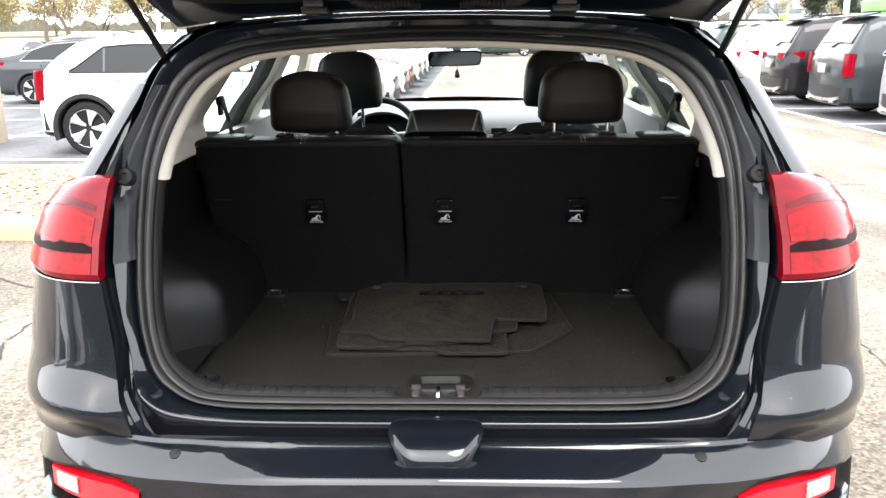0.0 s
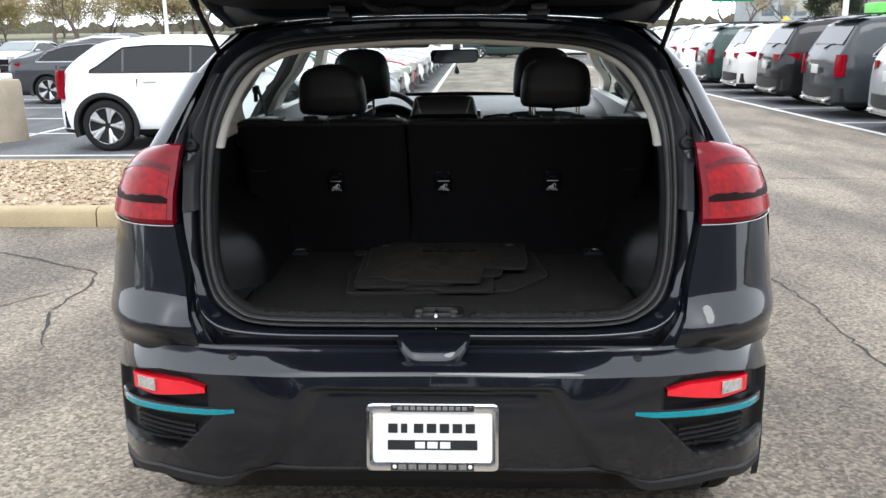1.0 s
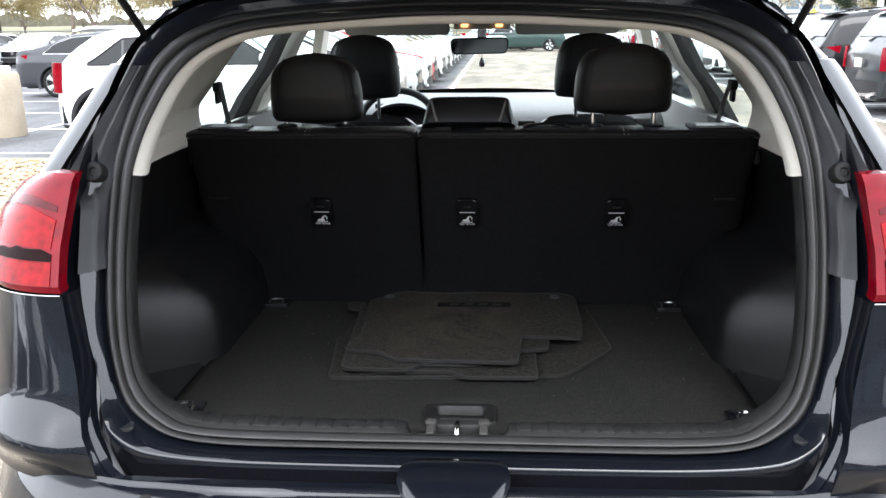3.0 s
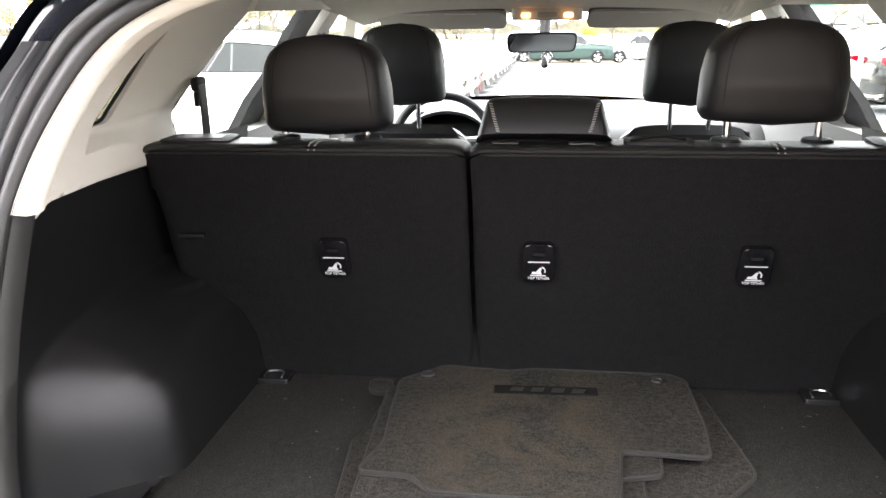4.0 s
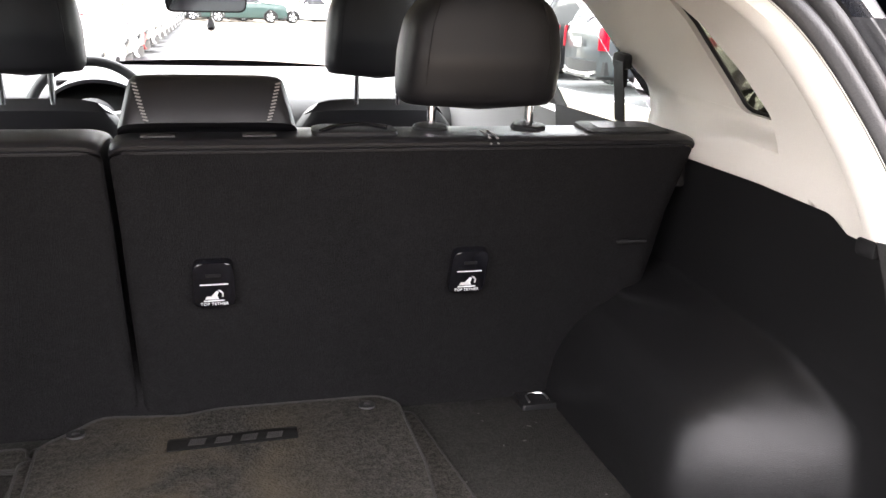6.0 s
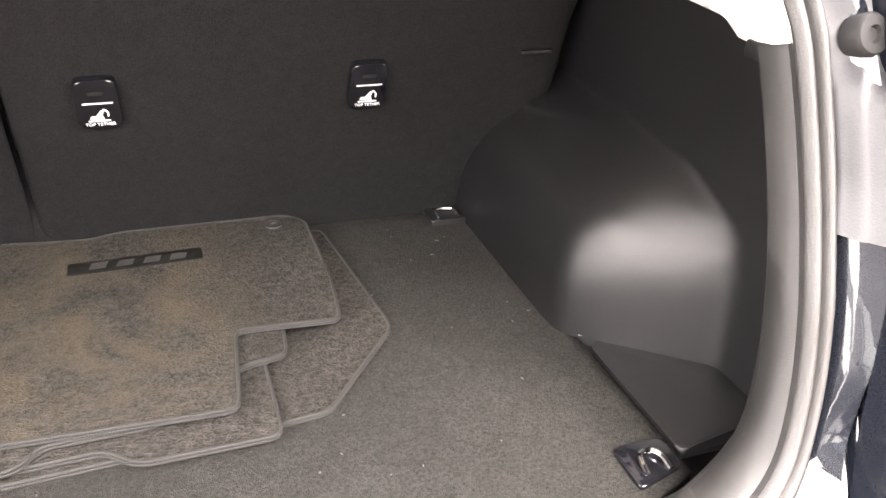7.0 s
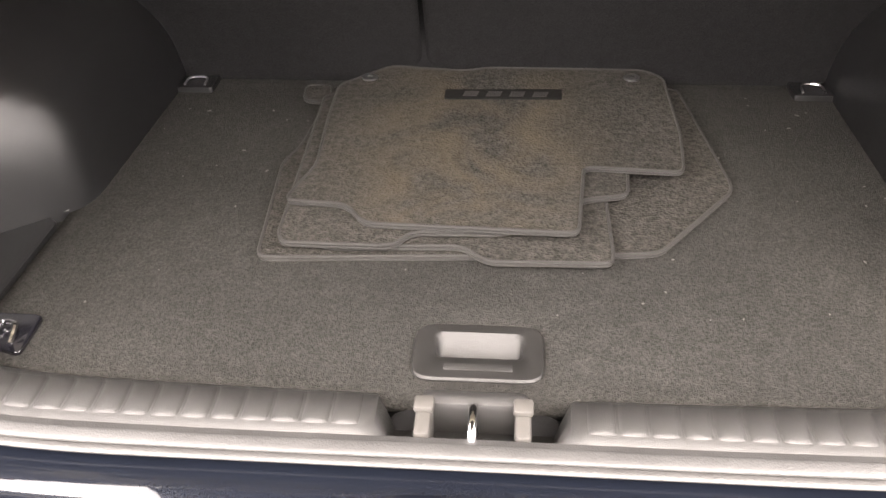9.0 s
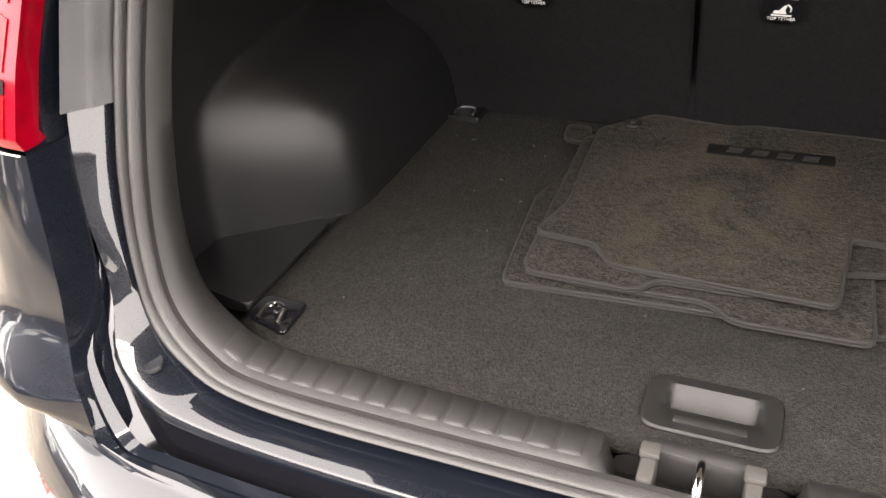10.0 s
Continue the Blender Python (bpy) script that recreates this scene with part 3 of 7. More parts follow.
def pad_point(u, k):
    y, z = prof[k]
    t = k / 29
    w = interp(t, [(0, 0.080), (0.3, 0.088), (0.5, 0.090), (0.62, 0.083), (0.76, 0.070), (0.86, 0.060), (1, 0.045)])
    e = abs(u) ** 6
    return w * u, y + 0.022 * e * sm(0.2, 0.6, t), z - 0.005 * e


grid(bm, pad_point, lin(-1, 1, 33), list(range(30)))
part("bumper_pad", bm, NAVY, car, "glossy raised pad in the middle of the bumper")

# ---- number plate with a dealer frame ----
PL = Matrix.Translation((0, -0.020, 0.572)) @ Matrix.Rotation(radians(90 - 13), 4, "X")


def on_plate(bm):
    return moved(bm, PL)


plate = part("number_plate", on_plate(prism(bmesh.new(), rounded([(-0.152, -0.076), (0.152, -0.076), (0.152, 0.076), (-0.152, 0.076)], 0.01), -0.004, 0.0)), WHITE_PRINT, car, "white dealer plate in a chrome frame")
bm = bmesh.new()
outer = rounded([(-0.1555, -0.079), (0.1555, -0.079), (0.1555, 0.079), (-0.1555, 0.079)], 0.014)
inner = rounded([(-0.141, -0.056), (0.141, -0.056), (0.141, 0.060), (-0.141, 0.060)], 0.008)
rings = []
for poly, z in ((outer, -0.005), (outer, 0.004), ([(a[0] * 0.5 + b[0] * 0.5, a[1] * 0.5 + b[1] * 0.5) for a, b in zip(outer, inner)], 0.0075), (inner, 0.004), (inner, 0.0005)):
    rings.append([bm.verts.new((x, y, z)) for x, y in poly])
for a, b in zip(rings, rings[1:]):
    for k in range(len(a)):
        bm.faces.new((a[k], a[(k + 1) % len(a)], b[(k + 1) % len(a)], b[k]))
part("plate_frame", on_plate(bm), CHROME, plate)


def plate_bar(x0, x1, y0, y1, mat, z=0.001, name="print_bar"):
    part(name, on_plate(boxed(((x0 + x1) / 2, (y0 + y1) / 2, z), (x1 - x0, y1 - y0, 0.0016))), mat, plate)


plate_bar(-0.098, 0.098, 0.062, 0.0775, BLACK_PRINT, 0.0075)
plate_bar(-0.098, 0.098, -0.0775, -0.060, BLACK_PRINT, 0.0072)
for k in range(11):
    plate_bar(-0.082 + k * 0.0152, -0.071 + k * 0.0152, 0.0655, 0.0742, STEEL, 0.0085)
for k in range(7):
    plate_bar(-0.080 + k * 0.0236, -0.0615 + k * 0.0236, -0.0745, -0.063, STEEL, 0.0082)
for k in range(7):
    w = 0.0225 if k != 1 else 0.015
    plate_bar(-0.105 + k * 0.0305, -0.105 + k * 0.0305 + w, 0.010, 0.032, BLACK_PRINT)
plate_bar(-0.106, 0.106, -0.030, -0.007, BLACK_PRINT)
for x0, x1 in ((-0.041, -0.018), (-0.012, 0.012), (0.018, 0.042)):
    plate_bar(x0, x1, -0.026, -0.011, WHITE_PRINT, 0.0025)
for s in (-1, 1):
    part("plate_screw", on_plate(lathe(bmesh.new(), [(0.006, 0.006), (0.006, 0.009), (0.003, 0.0105), (0, 0.0105)], 14, Matrix.Translation((s * 0.089, 0.0695, 0)))), BLACK_PRINT, plate)
    part("plate_screw", on_plate(lathe(bmesh.new(), [(0.005, 0.006), (0.005, 0.008), (0.003, 0.0095), (0, 0.0095)], 14, Matrix.Translation((s * 0.089, -0.0685, 0)))), WHITE_PRINT, plate)


# ---- flanks, roof, nose: the rest of the shell ----
REAR_AXLE, FRONT_AXLE, WHEEL_R = 0.80, 3.50, 0.33


def flank(s):
    bm = bmesh.new()
    ys = lin(0.425, 4.25, 110)
    zs = lin(0.27, 1.02, 34)

    def keep(y, z):
        return all(math.hypot(y + 0.017 - c, z + 0.011 - 0.36) > 0.375 for c in (REAR_AXLE, FRONT_AXLE))

    def p(y, z):
        lowx = 0.02 * math.exp(-((z - 0.66) / 0.05) ** 2) * sm(1.2, 1.5, y) * (1 - sm(2.9, 3.1, y))
        return s * (side_x(z, y) - 0.0 - lowx), y, z

    grid(bm, p, ys, zs, keep=keep)
    bmesh.ops.delete(bm, geom=[v for v in bm.verts if not v.link_faces], context="VERTS")
    part("flank", bm, NAVY, car)
    for c in (REAR_AXLE, FRONT_AXLE):
        bm = bmesh.new()
        grid(bm, lambda a, v: (s * (side_x(0.6, c) + [-0.012, 0.008, 0.010, 0.006, -0.10][v]), c + [0.42, 0.415, 0.39, 0.365, 0.36][v] * math.cos(a), 0.36 + [0.42, 0.415, 0.39, 0.365, 0.36][v] * math.sin(a)), lin(-0.25, math.pi + 0.25, 30), [0, 1, 2, 3, 4])
        part("arch_trim", bm, BLACK_PLASTIC, car)
    part("side_skirt", solid(bmesh.new(), lambda y, v: (s * (0.90 - 0.03 * v), y, 0.34 - 0.10 * v), lin(1.2, 3.12, 12), [0, 0.5, 1], lambda y, v: (-0.06 * s, 0, 0)), BLACK_PLASTIC, car)
    for y0, y1 in ((1.30, 2.16), (2.18, 3.10)):
        part("door_handle", boxed((s * 0.915, y0 + 0.16, 0.90), (0.03, 0.2, 0.03), 0.01), NAVY, car)
        for y in (y0, y1):
            part("door_gap", solid(bmesh.new(), lambda z, v: (s * (side_x(z) + 0.001), y + 0.004 * v, z), lin(0.40, 1.02, 14), [0, 1], lambda z, v: (-0.004 * s, 0, 0)), BLACK_PLASTIC, car)


both(flank)


def wheel_meshes():
    turn = Matrix.Rotation(radians(90), 4, "Y")
    tyre = lathe(bmesh.new(), [(0.215, -0.09), (0.235, -0.105), (0.29, -0.11), (0.318, -0.095), (0.33, -0.07), (0.331, -0.03), (0.326, -0.028), (0.326, -0.022), (0.331, -0.02), (0.331, 0.02), (0.326, 0.022), (0.326, 0.028), (0.331, 0.03), (0.33, 0.07), (0.318, 0.095), (0.29, 0.11), (0.235, 0.105), (0.215, 0.09)], 40, turn)
    rim = lathe(bmesh.new(), [(0.235, -0.1), (0.225, -0.06), (0.215, 0.0), (0.22, 0.07), (0.24, 0.098), (0.232, 0.104), (0.215, 0.085), (0.2, 0.03)], 32, turn)
    lathe(rim, [(0.0, 0.085), (0.04, 0.085), (0.055, 0.075), (0.055, 0.02)], 16, turn)
    for k in range(5):
        for off in (-0.16, 0.16):
            a = k * math.tau / 5
            e = a + off
            tube(rim, [(0.07, 0.045 * math.cos(a), 0.045 * math.sin(a)), (0.10, 0.13 * math.cos((a + e) / 2), 0.13 * math.sin((a + e) / 2)), (0.105, 0.222 * math.cos(e), 0.222 * math.sin(e))], [0.030, 0.032, 0.046], 6, flat=0.55)
    disc = lathe(bmesh.new(), [(0.0, 0.0), (0.2, 0.0), (0.2, -0.02)], 24, turn)
    out = []
    for name, b, m in (("tyre", tyre, RUBBER_TYRE), ("rim", rim, ALLOY), ("brake_disc", disc, BLACK_PLASTIC)):
        o = part(name, b, m)
        out.append((name, o.data))
        bpy.data.objects.remove(o)
    return out


RUBBER_TYRE = material("tyre_rubber", (0.014, 0.014, 0.014), 0.8, 0, 0.2, 20, 0.3, 300, spec=0.2)
ALLOY = material("alloy", (0.62, 0.63, 0.64), 0.3, 0.35, 0.1, 10)
WHEEL = wheel_meshes()


def add_wheels(owner, places, scale=1.0):
    """Four wheels, each a tyre that carries its rim and disc."""
    for x, y, z, s in places:
        top = None
        for name, me in WHEEL:
            o = new("wheel_" + name if name != "tyre" else "wheel", me)
            o.parent = owner if top is None else top
            if top is None:
                o.matrix_local = Matrix.Translation((x, y, z)) @ Matrix.Rotation(0 if s > 0 else math.pi, 4, "Z") @ Matrix.Diagonal((scale, scale, scale, 1))
                top = o


add_wheels(car, [(s * 0.795, y, GZ + WHEEL_R, s) for s in (-1, 1) for y in (REAR_AXLE, FRONT_AXLE)])


def roof_z(x, y):
    return interp(y, [(0.62, 1.548), (0.9, 1.555), (1.6, 1.56), (2.2, 1.53), (2.52, 1.47)]) - 0.03 * (abs(x) / 0.58) ** 3


bm = bmesh.new()
solid(bm, lambda x, y: (x, y, roof_z(x, y)), lin(-0.585, 0.585, 21), lin(0.63, 2.52, 24), lambda x, y: (0, 0, -0.02))
part("roof_panel", bm, NAVY, car)

bm = bmesh.new()
grid(bm, lambda x, t: (x * (0.60 + 0.17 * t), 2.50 + 0.92 * t - 0.10 * x * x, 1.455 - 0.42 * t - 0.02 * math.sin(math.pi * t) * -1), lin(-1, 1, 15), lin(0, 1, 10))
ws = part("windscreen", bm, GLASS, car, "clear windscreen")
ws.visible_shadow = False
bm = bmesh.new()
grid(bm, lambda x, t: (x * (0.80 - 0.06 * t), 3.42 + 0.85 * t - 0.12 * x * x, 1.03 - 0.10 * t - 0.14 * t**3 - 0.03 * x * x), lin(-1, 1, 17), lin(0, 1, 12))
part("bonnet", bm, NAVY, car)
bm = bmesh.new()
grid(bm, lambda x, z: (x * 0.74, 4.27 - 0.12 * x * x + 0.06 * math.sin((z - 0.25) * 5), z), lin(-1, 1, 17), lin(0.25, 0.80, 8))
part("front_fascia", bm, NAVY, car)


def side_piece(s, quad, inner, outer, mat, name, n=(8, 6)):
    """A thick patch of the flank: quad of (y, z), bottom rear, bottom front, top front, top rear; insets from the outer skin."""
    (a, b), (c, d), (e, f), (g, h) = quad

    def yz(u, v):
        return ((a * (1 - u) + c * u) * (1 - v) + (g * (1 - u) + e * u) * v, (b * (1 - u) + d * u) * (1 - v) + (h * (1 - u) + f * u) * v)

    def p(u, v):
        y, z = yz(u, v)
        return s * (side_x(z, y) - outer), y, z

    bm = solid(bmesh.new(), p, lin(0, 1, n[0]), lin(0, 1, n[1]), lambda u, v: (-s * (inner - outer), 0, 0))
    return part(name, bm, mat, car)


def upper_side(s):
    # outer pillars, cant rail, then glass between them
    side_piece(s, [(0.63, 1.465), (2.55, 1.44), (2.50, 1.485), (0.63, 1.535)], 0.05, 0.0, NAVY, "cant_rail", (14, 5))
    side_piece(s, [(1.06, 1.20), (1.11, 1.10), (1.33, 1.465), (1.25, 1.42)], 0.022, 0.004, BLACK_GLOSS, "rear_door_pillar")
    side_piece(s, [(2.08, 1.02), (2.22, 1.02), (2.17, 1.455), (2.05, 1.458)], 0.022, 0.004, BLACK_GLOSS, "centre_pillar")
    side_piece(s, [(3.30, 1.02), (3.46, 1.02), (2.56, 1.455), (2.44, 1.455)], 0.022, 0.0, NAVY, "front_pillar", (8, 12))
    side_piece(s, [(0.50, 1.00), (1.10, 1.00), (1.16, 1.24), (0.62, 1.20)], 0.02, 0.0, NAVY, "haunch", (8, 10))
    for name, quad, mat in (("quarter_window", [(0.60, 1.235), (1.09, 1.235), (1.28, 1.45), (0.78, 1.45)], PRIVACY), ("rear_door_window", [(1.16, 1.02), (2.10, 1.02), (2.06, 1.46), (1.39, 1.465)], GLASS), ("front_door_window", [(2.20, 1.02), (3.32, 1.02), (2.46, 1.455), (2.16, 1.455)], GLASS)):
        ob = side_piece(s, quad, 0.016, 0.012, mat, name)
        ob.visible_shadow = False
    ob = part("door_mirror", lathe(bmesh.new(), [(0.0, -0.09), (0.06, -0.085), (0.09, -0.05), (0.095, 0.0), (0.085, 0.04), (0.08, 0.04), (0.0, 0.035)], 20, Matrix.Translation((s * 0.99, 3.02, 1.09)) @ Matrix.Rotation(radians(90), 4, "X") @ Matrix.Diagonal((1.15, 0.75, 1, 1))), NAVY, car)
    part("mirror_arm", boxed((s * 0.90, 3.03, 1.045), (0.09, 0.05, 0.035), 0.01), BLACK_PLASTIC, ob)


both(upper_side)

# ---- tailgate, standing open above the opening ----


def gate_w(t):
    return interp(t, [(0, 0.60), (0.06, 0.645), (0.4, 0.67), (0.75, 0.65), (1, 0.57)])


# t runs from the hinge to the lower edge; the tailgate tips up and back
def gate_point(x, t, off=0.0):
    y = 0.60 - 1.02 * t
    z = 1.548 + 0.29 * t + 0.08 * math.sin(math.pi * t) + off
    return x * gate_w(t), y, z - 0.03 * abs(x) ** 3


bm = solid(bmesh.new(), lambda x, t: gate_point(x, t, 0.075 - 0.03 * abs(2 * t - 1) ** 3), lin(-1, 1, 21), lin(-0.02, 1.03, 18), lambda x, t: (0, 0, -0.03))
gate = part("tailgate", bm, NAVY, car, "open tailgate, dark lining downwards")
bm = solid(bmesh.new(), lambda x, t: gate_point(x * 0.985, t, 0.0 + 0.022 * abs(x) ** 6 + 0.02 * abs(2 * t - 1) ** 8), lin(-1, 1, 25), lin(0.0, 1.0, 18), lambda x, t: (0, 0, 0.05))
part("tailgate_lining", bm, BLACK_PLASTIC, gate)
for s in (-1, 1):
    bm = bmesh.new()
    tube(bm, spline([(s * 0.20, 0.56, 1.585), (s * 0.17, 0.52, 1.565), (s * 0.13, 0.535, 1.56), (s * 0.085, 0.57, 1.567), (s * 0.05, 0.60, 1.56)], 40), [0.010 + 0.0025 * (k % 2) for k in range(40)], 10)
    part("wiring_grommet", bm, BLACK_PLASTIC, gate)
    bm = box(bmesh.new(), (s * 0.275, 0.60, 1.552), (0.06, 0.09, 0.018), 0.004)
    box(bm, (s * 0.275, 0.565, 1.568), (0.045, 0.05, 0.02), 0.004)
    part("tailgate_hinge", bm, NAVY, gate)
    b0, d0 = Vector((s * 0.607, 0.54, 1.448)), Vector((s * 0.0, -0.825, 0.565))
    bm = tube(bmesh.new(), [b0, b0 + 0.22 * d0], 0.0075, 12)
    tube(bm, [b0 + 0.215 * d0, b0 + 0.22 * d0, b0 + 0.53 * d0, b0 + 0.54 * d0], [0.008, 0.0105, 0.0105, 0.006], 12)
    st = part("gas_strut", bm, BLACK_PLASTIC, gate, "black gas strut")
    e0 = b0 + 0.54 * d0
    part("strut_mount", boxed((e0.x, e0.y, e0.z + 0.02), (0.02, 0.05, 0.05), 0.006), BLACK_PLASTIC, st)
    bm = lathe(bmesh.new(), [(0.0, -0.012), (0.008, -0.010), (0.011, 0), (0.008, 0.010), (0.0, 0.012)], 14, Matrix.Translation((s * 0.607, 0.54, 1.446)))
    box(bm, (s * 0.603, 0.558, 1.44), (0.022, 0.03, 0.04), 0.006)
    part("strut_ball", bm, BLACK_PLASTIC, st)


# ---- boot: sill, floor, side trims ----
FLOOR_Z = 0.755


def lower_ring(i, v):
    """The moulding inside the seal below the ivory trim: scuff plate below, plain at the sides."""
    x, y, z = seal_in[i]
    low = 1 - sm(0.80, 0.90, z)
    out = np.array([x, 0, z - 1.12])
    out /= np.linalg.norm(out)
    dx, dy, dz = [(0, 0.0, 0), (0, 0.008, 0), (0, 0.028, 0), (0, 0.050, 0), (0, 0.067, 0), (0, 0.088, 0)][v]
    lift = [0.0, 0.004, 0.005, 0.0, -0.016, -0.048][v]
    slot = low * (1 - sm(0.078, 0.086, abs(x)))
    sink = [0.006, 0.012, 0.04, 0.045, 0.045, 0.045][v] * slot
    side = [0.0, 0.004, 0.004, -0.02, -0.055, -0.105][v]
    shift = lift * low + side * (1 - low)
    return (x - out[0] * shift, y + dy + (1 - low) * 0.35 * dy, z - out[2] * shift - sink)


cut = [i for i in RING if seal_in[i][2] < 1.216]
order = sorted(cut, key=lambda i: math.atan2(seal_in[i][0], 1.12 - seal_in[i][2]))
bm = bmesh.new()
grid(bm, lower_ring, order, [0, 1, 2, 3, 4, 5])
sill = part("sill_trim", bm, SILL_PLASTIC, car, "ribbed dark grey plastic scuff plate along the sill")
# low pillows across the scuff plate, with a thin groove between neighbours
low_line = sorted((i for i in RING if seal_in[i][2] < 0.90), key=lambda i: seal_in[i][0])


def sill_point(x, v, up):
    k = max(0, min(len(low_line) - 2, sum(1 for i in low_line if seal_in[i][0] <= x) - 1))
    i, j = low_line[k], low_line[k + 1]
    f = (x - seal_in[i][0]) / max(1e-6, seal_in[j][0] - seal_in[i][0])
    m = min(4, int(v))
    a, b = [Vector(lower_ring(i, w)).lerp(Vector(lower_ring(j, w)), f) for w in (m, m + 1)]
    p = a.lerp(b, v - m)
    return p.x, p.y, p.z + up


for side in (-1, 1):
    for k in range(14):
        x0 = side * (0.104 + k * 0.0285)
        bm = bmesh.new()
        grid(bm, lambda u, v: sill_point(x0 + side * 0.0272 * u, v, 0.0026 * math.sin(math.pi * u) ** 0.5 * sm(0.9, 1.25, v) * (1 - sm(3.6, 4.1, v)) - 0.0006), [0, 0.05, 0.15, 0.35, 0.65, 0.85, 0.95, 1][::side], [0.9, 1.1, 1.3, 2, 3, 3.6, 3.9, 4.1])
        part("sill_rib", bm, SILL_PLASTIC, sill)

# ivory moulding round the upper half of the opening
up = [i for i in RING if seal_in[i][2] >= 1.209]
up.sort(key=lambda i: math.atan2(seal_in[i][0], seal_in[i][2] - 1.12))


def upper_ring(i, v):
    x, y, z = seal_in[i]
    out = np.array([x, 0, (z - 1.05)])
    out /= np.linalg.norm(out)
    dy, shift = [(-0.006, 0.0), (0.004, 0.012), (0.02, 0.016), (0.04, 0.012), (0.065, -0.004), (0.10, -0.045)][v]
    return x - out[0] * shift, y + dy, z - out[2] * shift


bm = bmesh.new()
grid(bm, upper_ring, up, [0, 1, 2, 3, 4, 5])
part("ivory_surround", bm, IVORY, car, "ivory plastic moulding round the tailgate opening")

# carpeted boot floor with a recess for its handle
HX, HY0, HY1 = 0.050, 0.354, 0.391


def floor_edge(x):
    return interp(abs(x), [(0, 0.288), (0.2, 0.289), (0.38, 0.30), (0.5, 0.318), (0.565, 0.345)])


bm = bmesh.new()
xs = [-0.562, -0.545] + lin(-0.5, -HX, 16) + lin(-0.03, 0.03, 3) + lin(HX, 0.5, 16) + [0.545, 0.562]
ys = [-1.0, -0.5, HY0, (HY0 + HY1) / 2, HY1] + lin(0.45, 1.0, 14)


def floor_point(x, y):
    if y < 0:
        y = floor_edge(x) + (HY0 - floor_edge(x)) * (1 + y)
    elif y > HY1:
        y = HY1 + (y - HY1) / (1 - HY1) * ((1.06 if abs(x) < 0.56 else 0.64) - HY1)
    return x, y, FLOOR_Z


grid(bm, floor_point, xs, ys, keep=lambda x, y: not (-HX - 1e-4 <= x < HX - 1e-4 and HY0 - 1e-4 <= y < HY1 - 1e-4))
boot_floor = part("boot_floor", bm, CARPET, car, "dark grey felt boot floor board")
sol = boot_floor.modifiers.new("thick", "SOLIDIFY")
sol.thickness, sol.offset = 0.012, -1

bm = bmesh.new()
o = rounded([(-0.070, 0.322), (0.069, 0.322), (0.069, 0.407), (-0.070, 0.407)], 0.022)
i1 = rounded([(-0.052, 0.352), (0.052, 0.352), (0.051, 0.393), (-0.051, 0.393)], 0.012)
i2 = rounded([(-0.046, 0.357), (0.046, 0.357), (0.045, 0.389), (-0.045, 0.389)], 0.010)
i3 = rounded([(-0.043, 0.358), (0.043, 0.358), (0.042, 0.368), (-0.042, 0.368)], 0.004)
rings = []
for poly, z in ((o, FLOOR_Z - 0.002), (o, FLOOR_Z + 0.002), ([(a[0] * 0.93 + b[0] * 0.07, a[1] * 0.93 + b[1] * 0.07) for a, b in zip(o, i1)], FLOOR_Z + 0.0042), (i1, FLOOR_Z + 0.005), (i2, FLOOR_Z + 0.001), (i3, FLOOR_Z - 0.016)):
    rings.append([bm.verts.new((x, y, z)) for x, y in poly])
for a, b in zip(rings, rings[1:]):
    for k in range(len(a)):
        bm.faces.new((a[k], a[(k + 1) % len(a)], b[(k + 1) % len(a)], b[k]))
bm.faces.new(rings[-1])
cup = part("floor_handle", bm, HANDLE_PLASTIC, boot_floor, "recessed plastic lifting handle")
bm = prism(bmesh.new(), rounded([(-0.036, 0.335), (0.036, 0.335), (0.036, 0.344), (-0.036, 0.344)], 0.002), FLOOR_Z + 0.003, FLOOR_Z + 0.0058, 0.001)
part("handle_ridge", bm, SILL_PLASTIC, cup)

# latch: cover, two clips and the striker
part("latch_cover", prism(bmesh.new(), rounded([(-0.084, 0.212), (0.084, 0.212), (0.084, 0.288), (-0.084, 0.288)], 0.015), 0.735, 0.7475, 0.003), BLACK_PLASTIC, car)
part("latch_bridge", boxed((0, 0.272, 0.764), (0.105, 0.022, 0.046), 0.008), SILL_PLASTIC, car)
for s in (-1, 1):
    bm = box(bmesh.new(), (s * 0.046, 0.240, 0.768), (0.015, 0.046, 0.050), 0.004)
    box(bm, (s * 0.046, 0.252, 0.795), (0.019, 0.018, 0.008), 0.003)
    part("latch_clip", bm, GREY_CLIP, car, "pale grey plastic clip")
bm = tube(bmesh.new(), spline([(0, 0.212, 0.745), (0, 0.214, 0.784), (0, 0.222, 0.797), (0, 0.245, 0.797), (0, 0.254, 0.786), (0, 0.256, 0.745)], 22), 0.0048, 10)
part("latch_striker", bm, CHROME, car, "bright steel striker loop")
for s in (-1, 1):
    part("striker_wire", tube(bmesh.new(), spline([(s * 0.006, 0.222, 0.760), (s * 0.02, 0.214, 0.756), (s * 0.036, 0.222, 0.760)], 10), 0.0026, 8), STEEL, car)


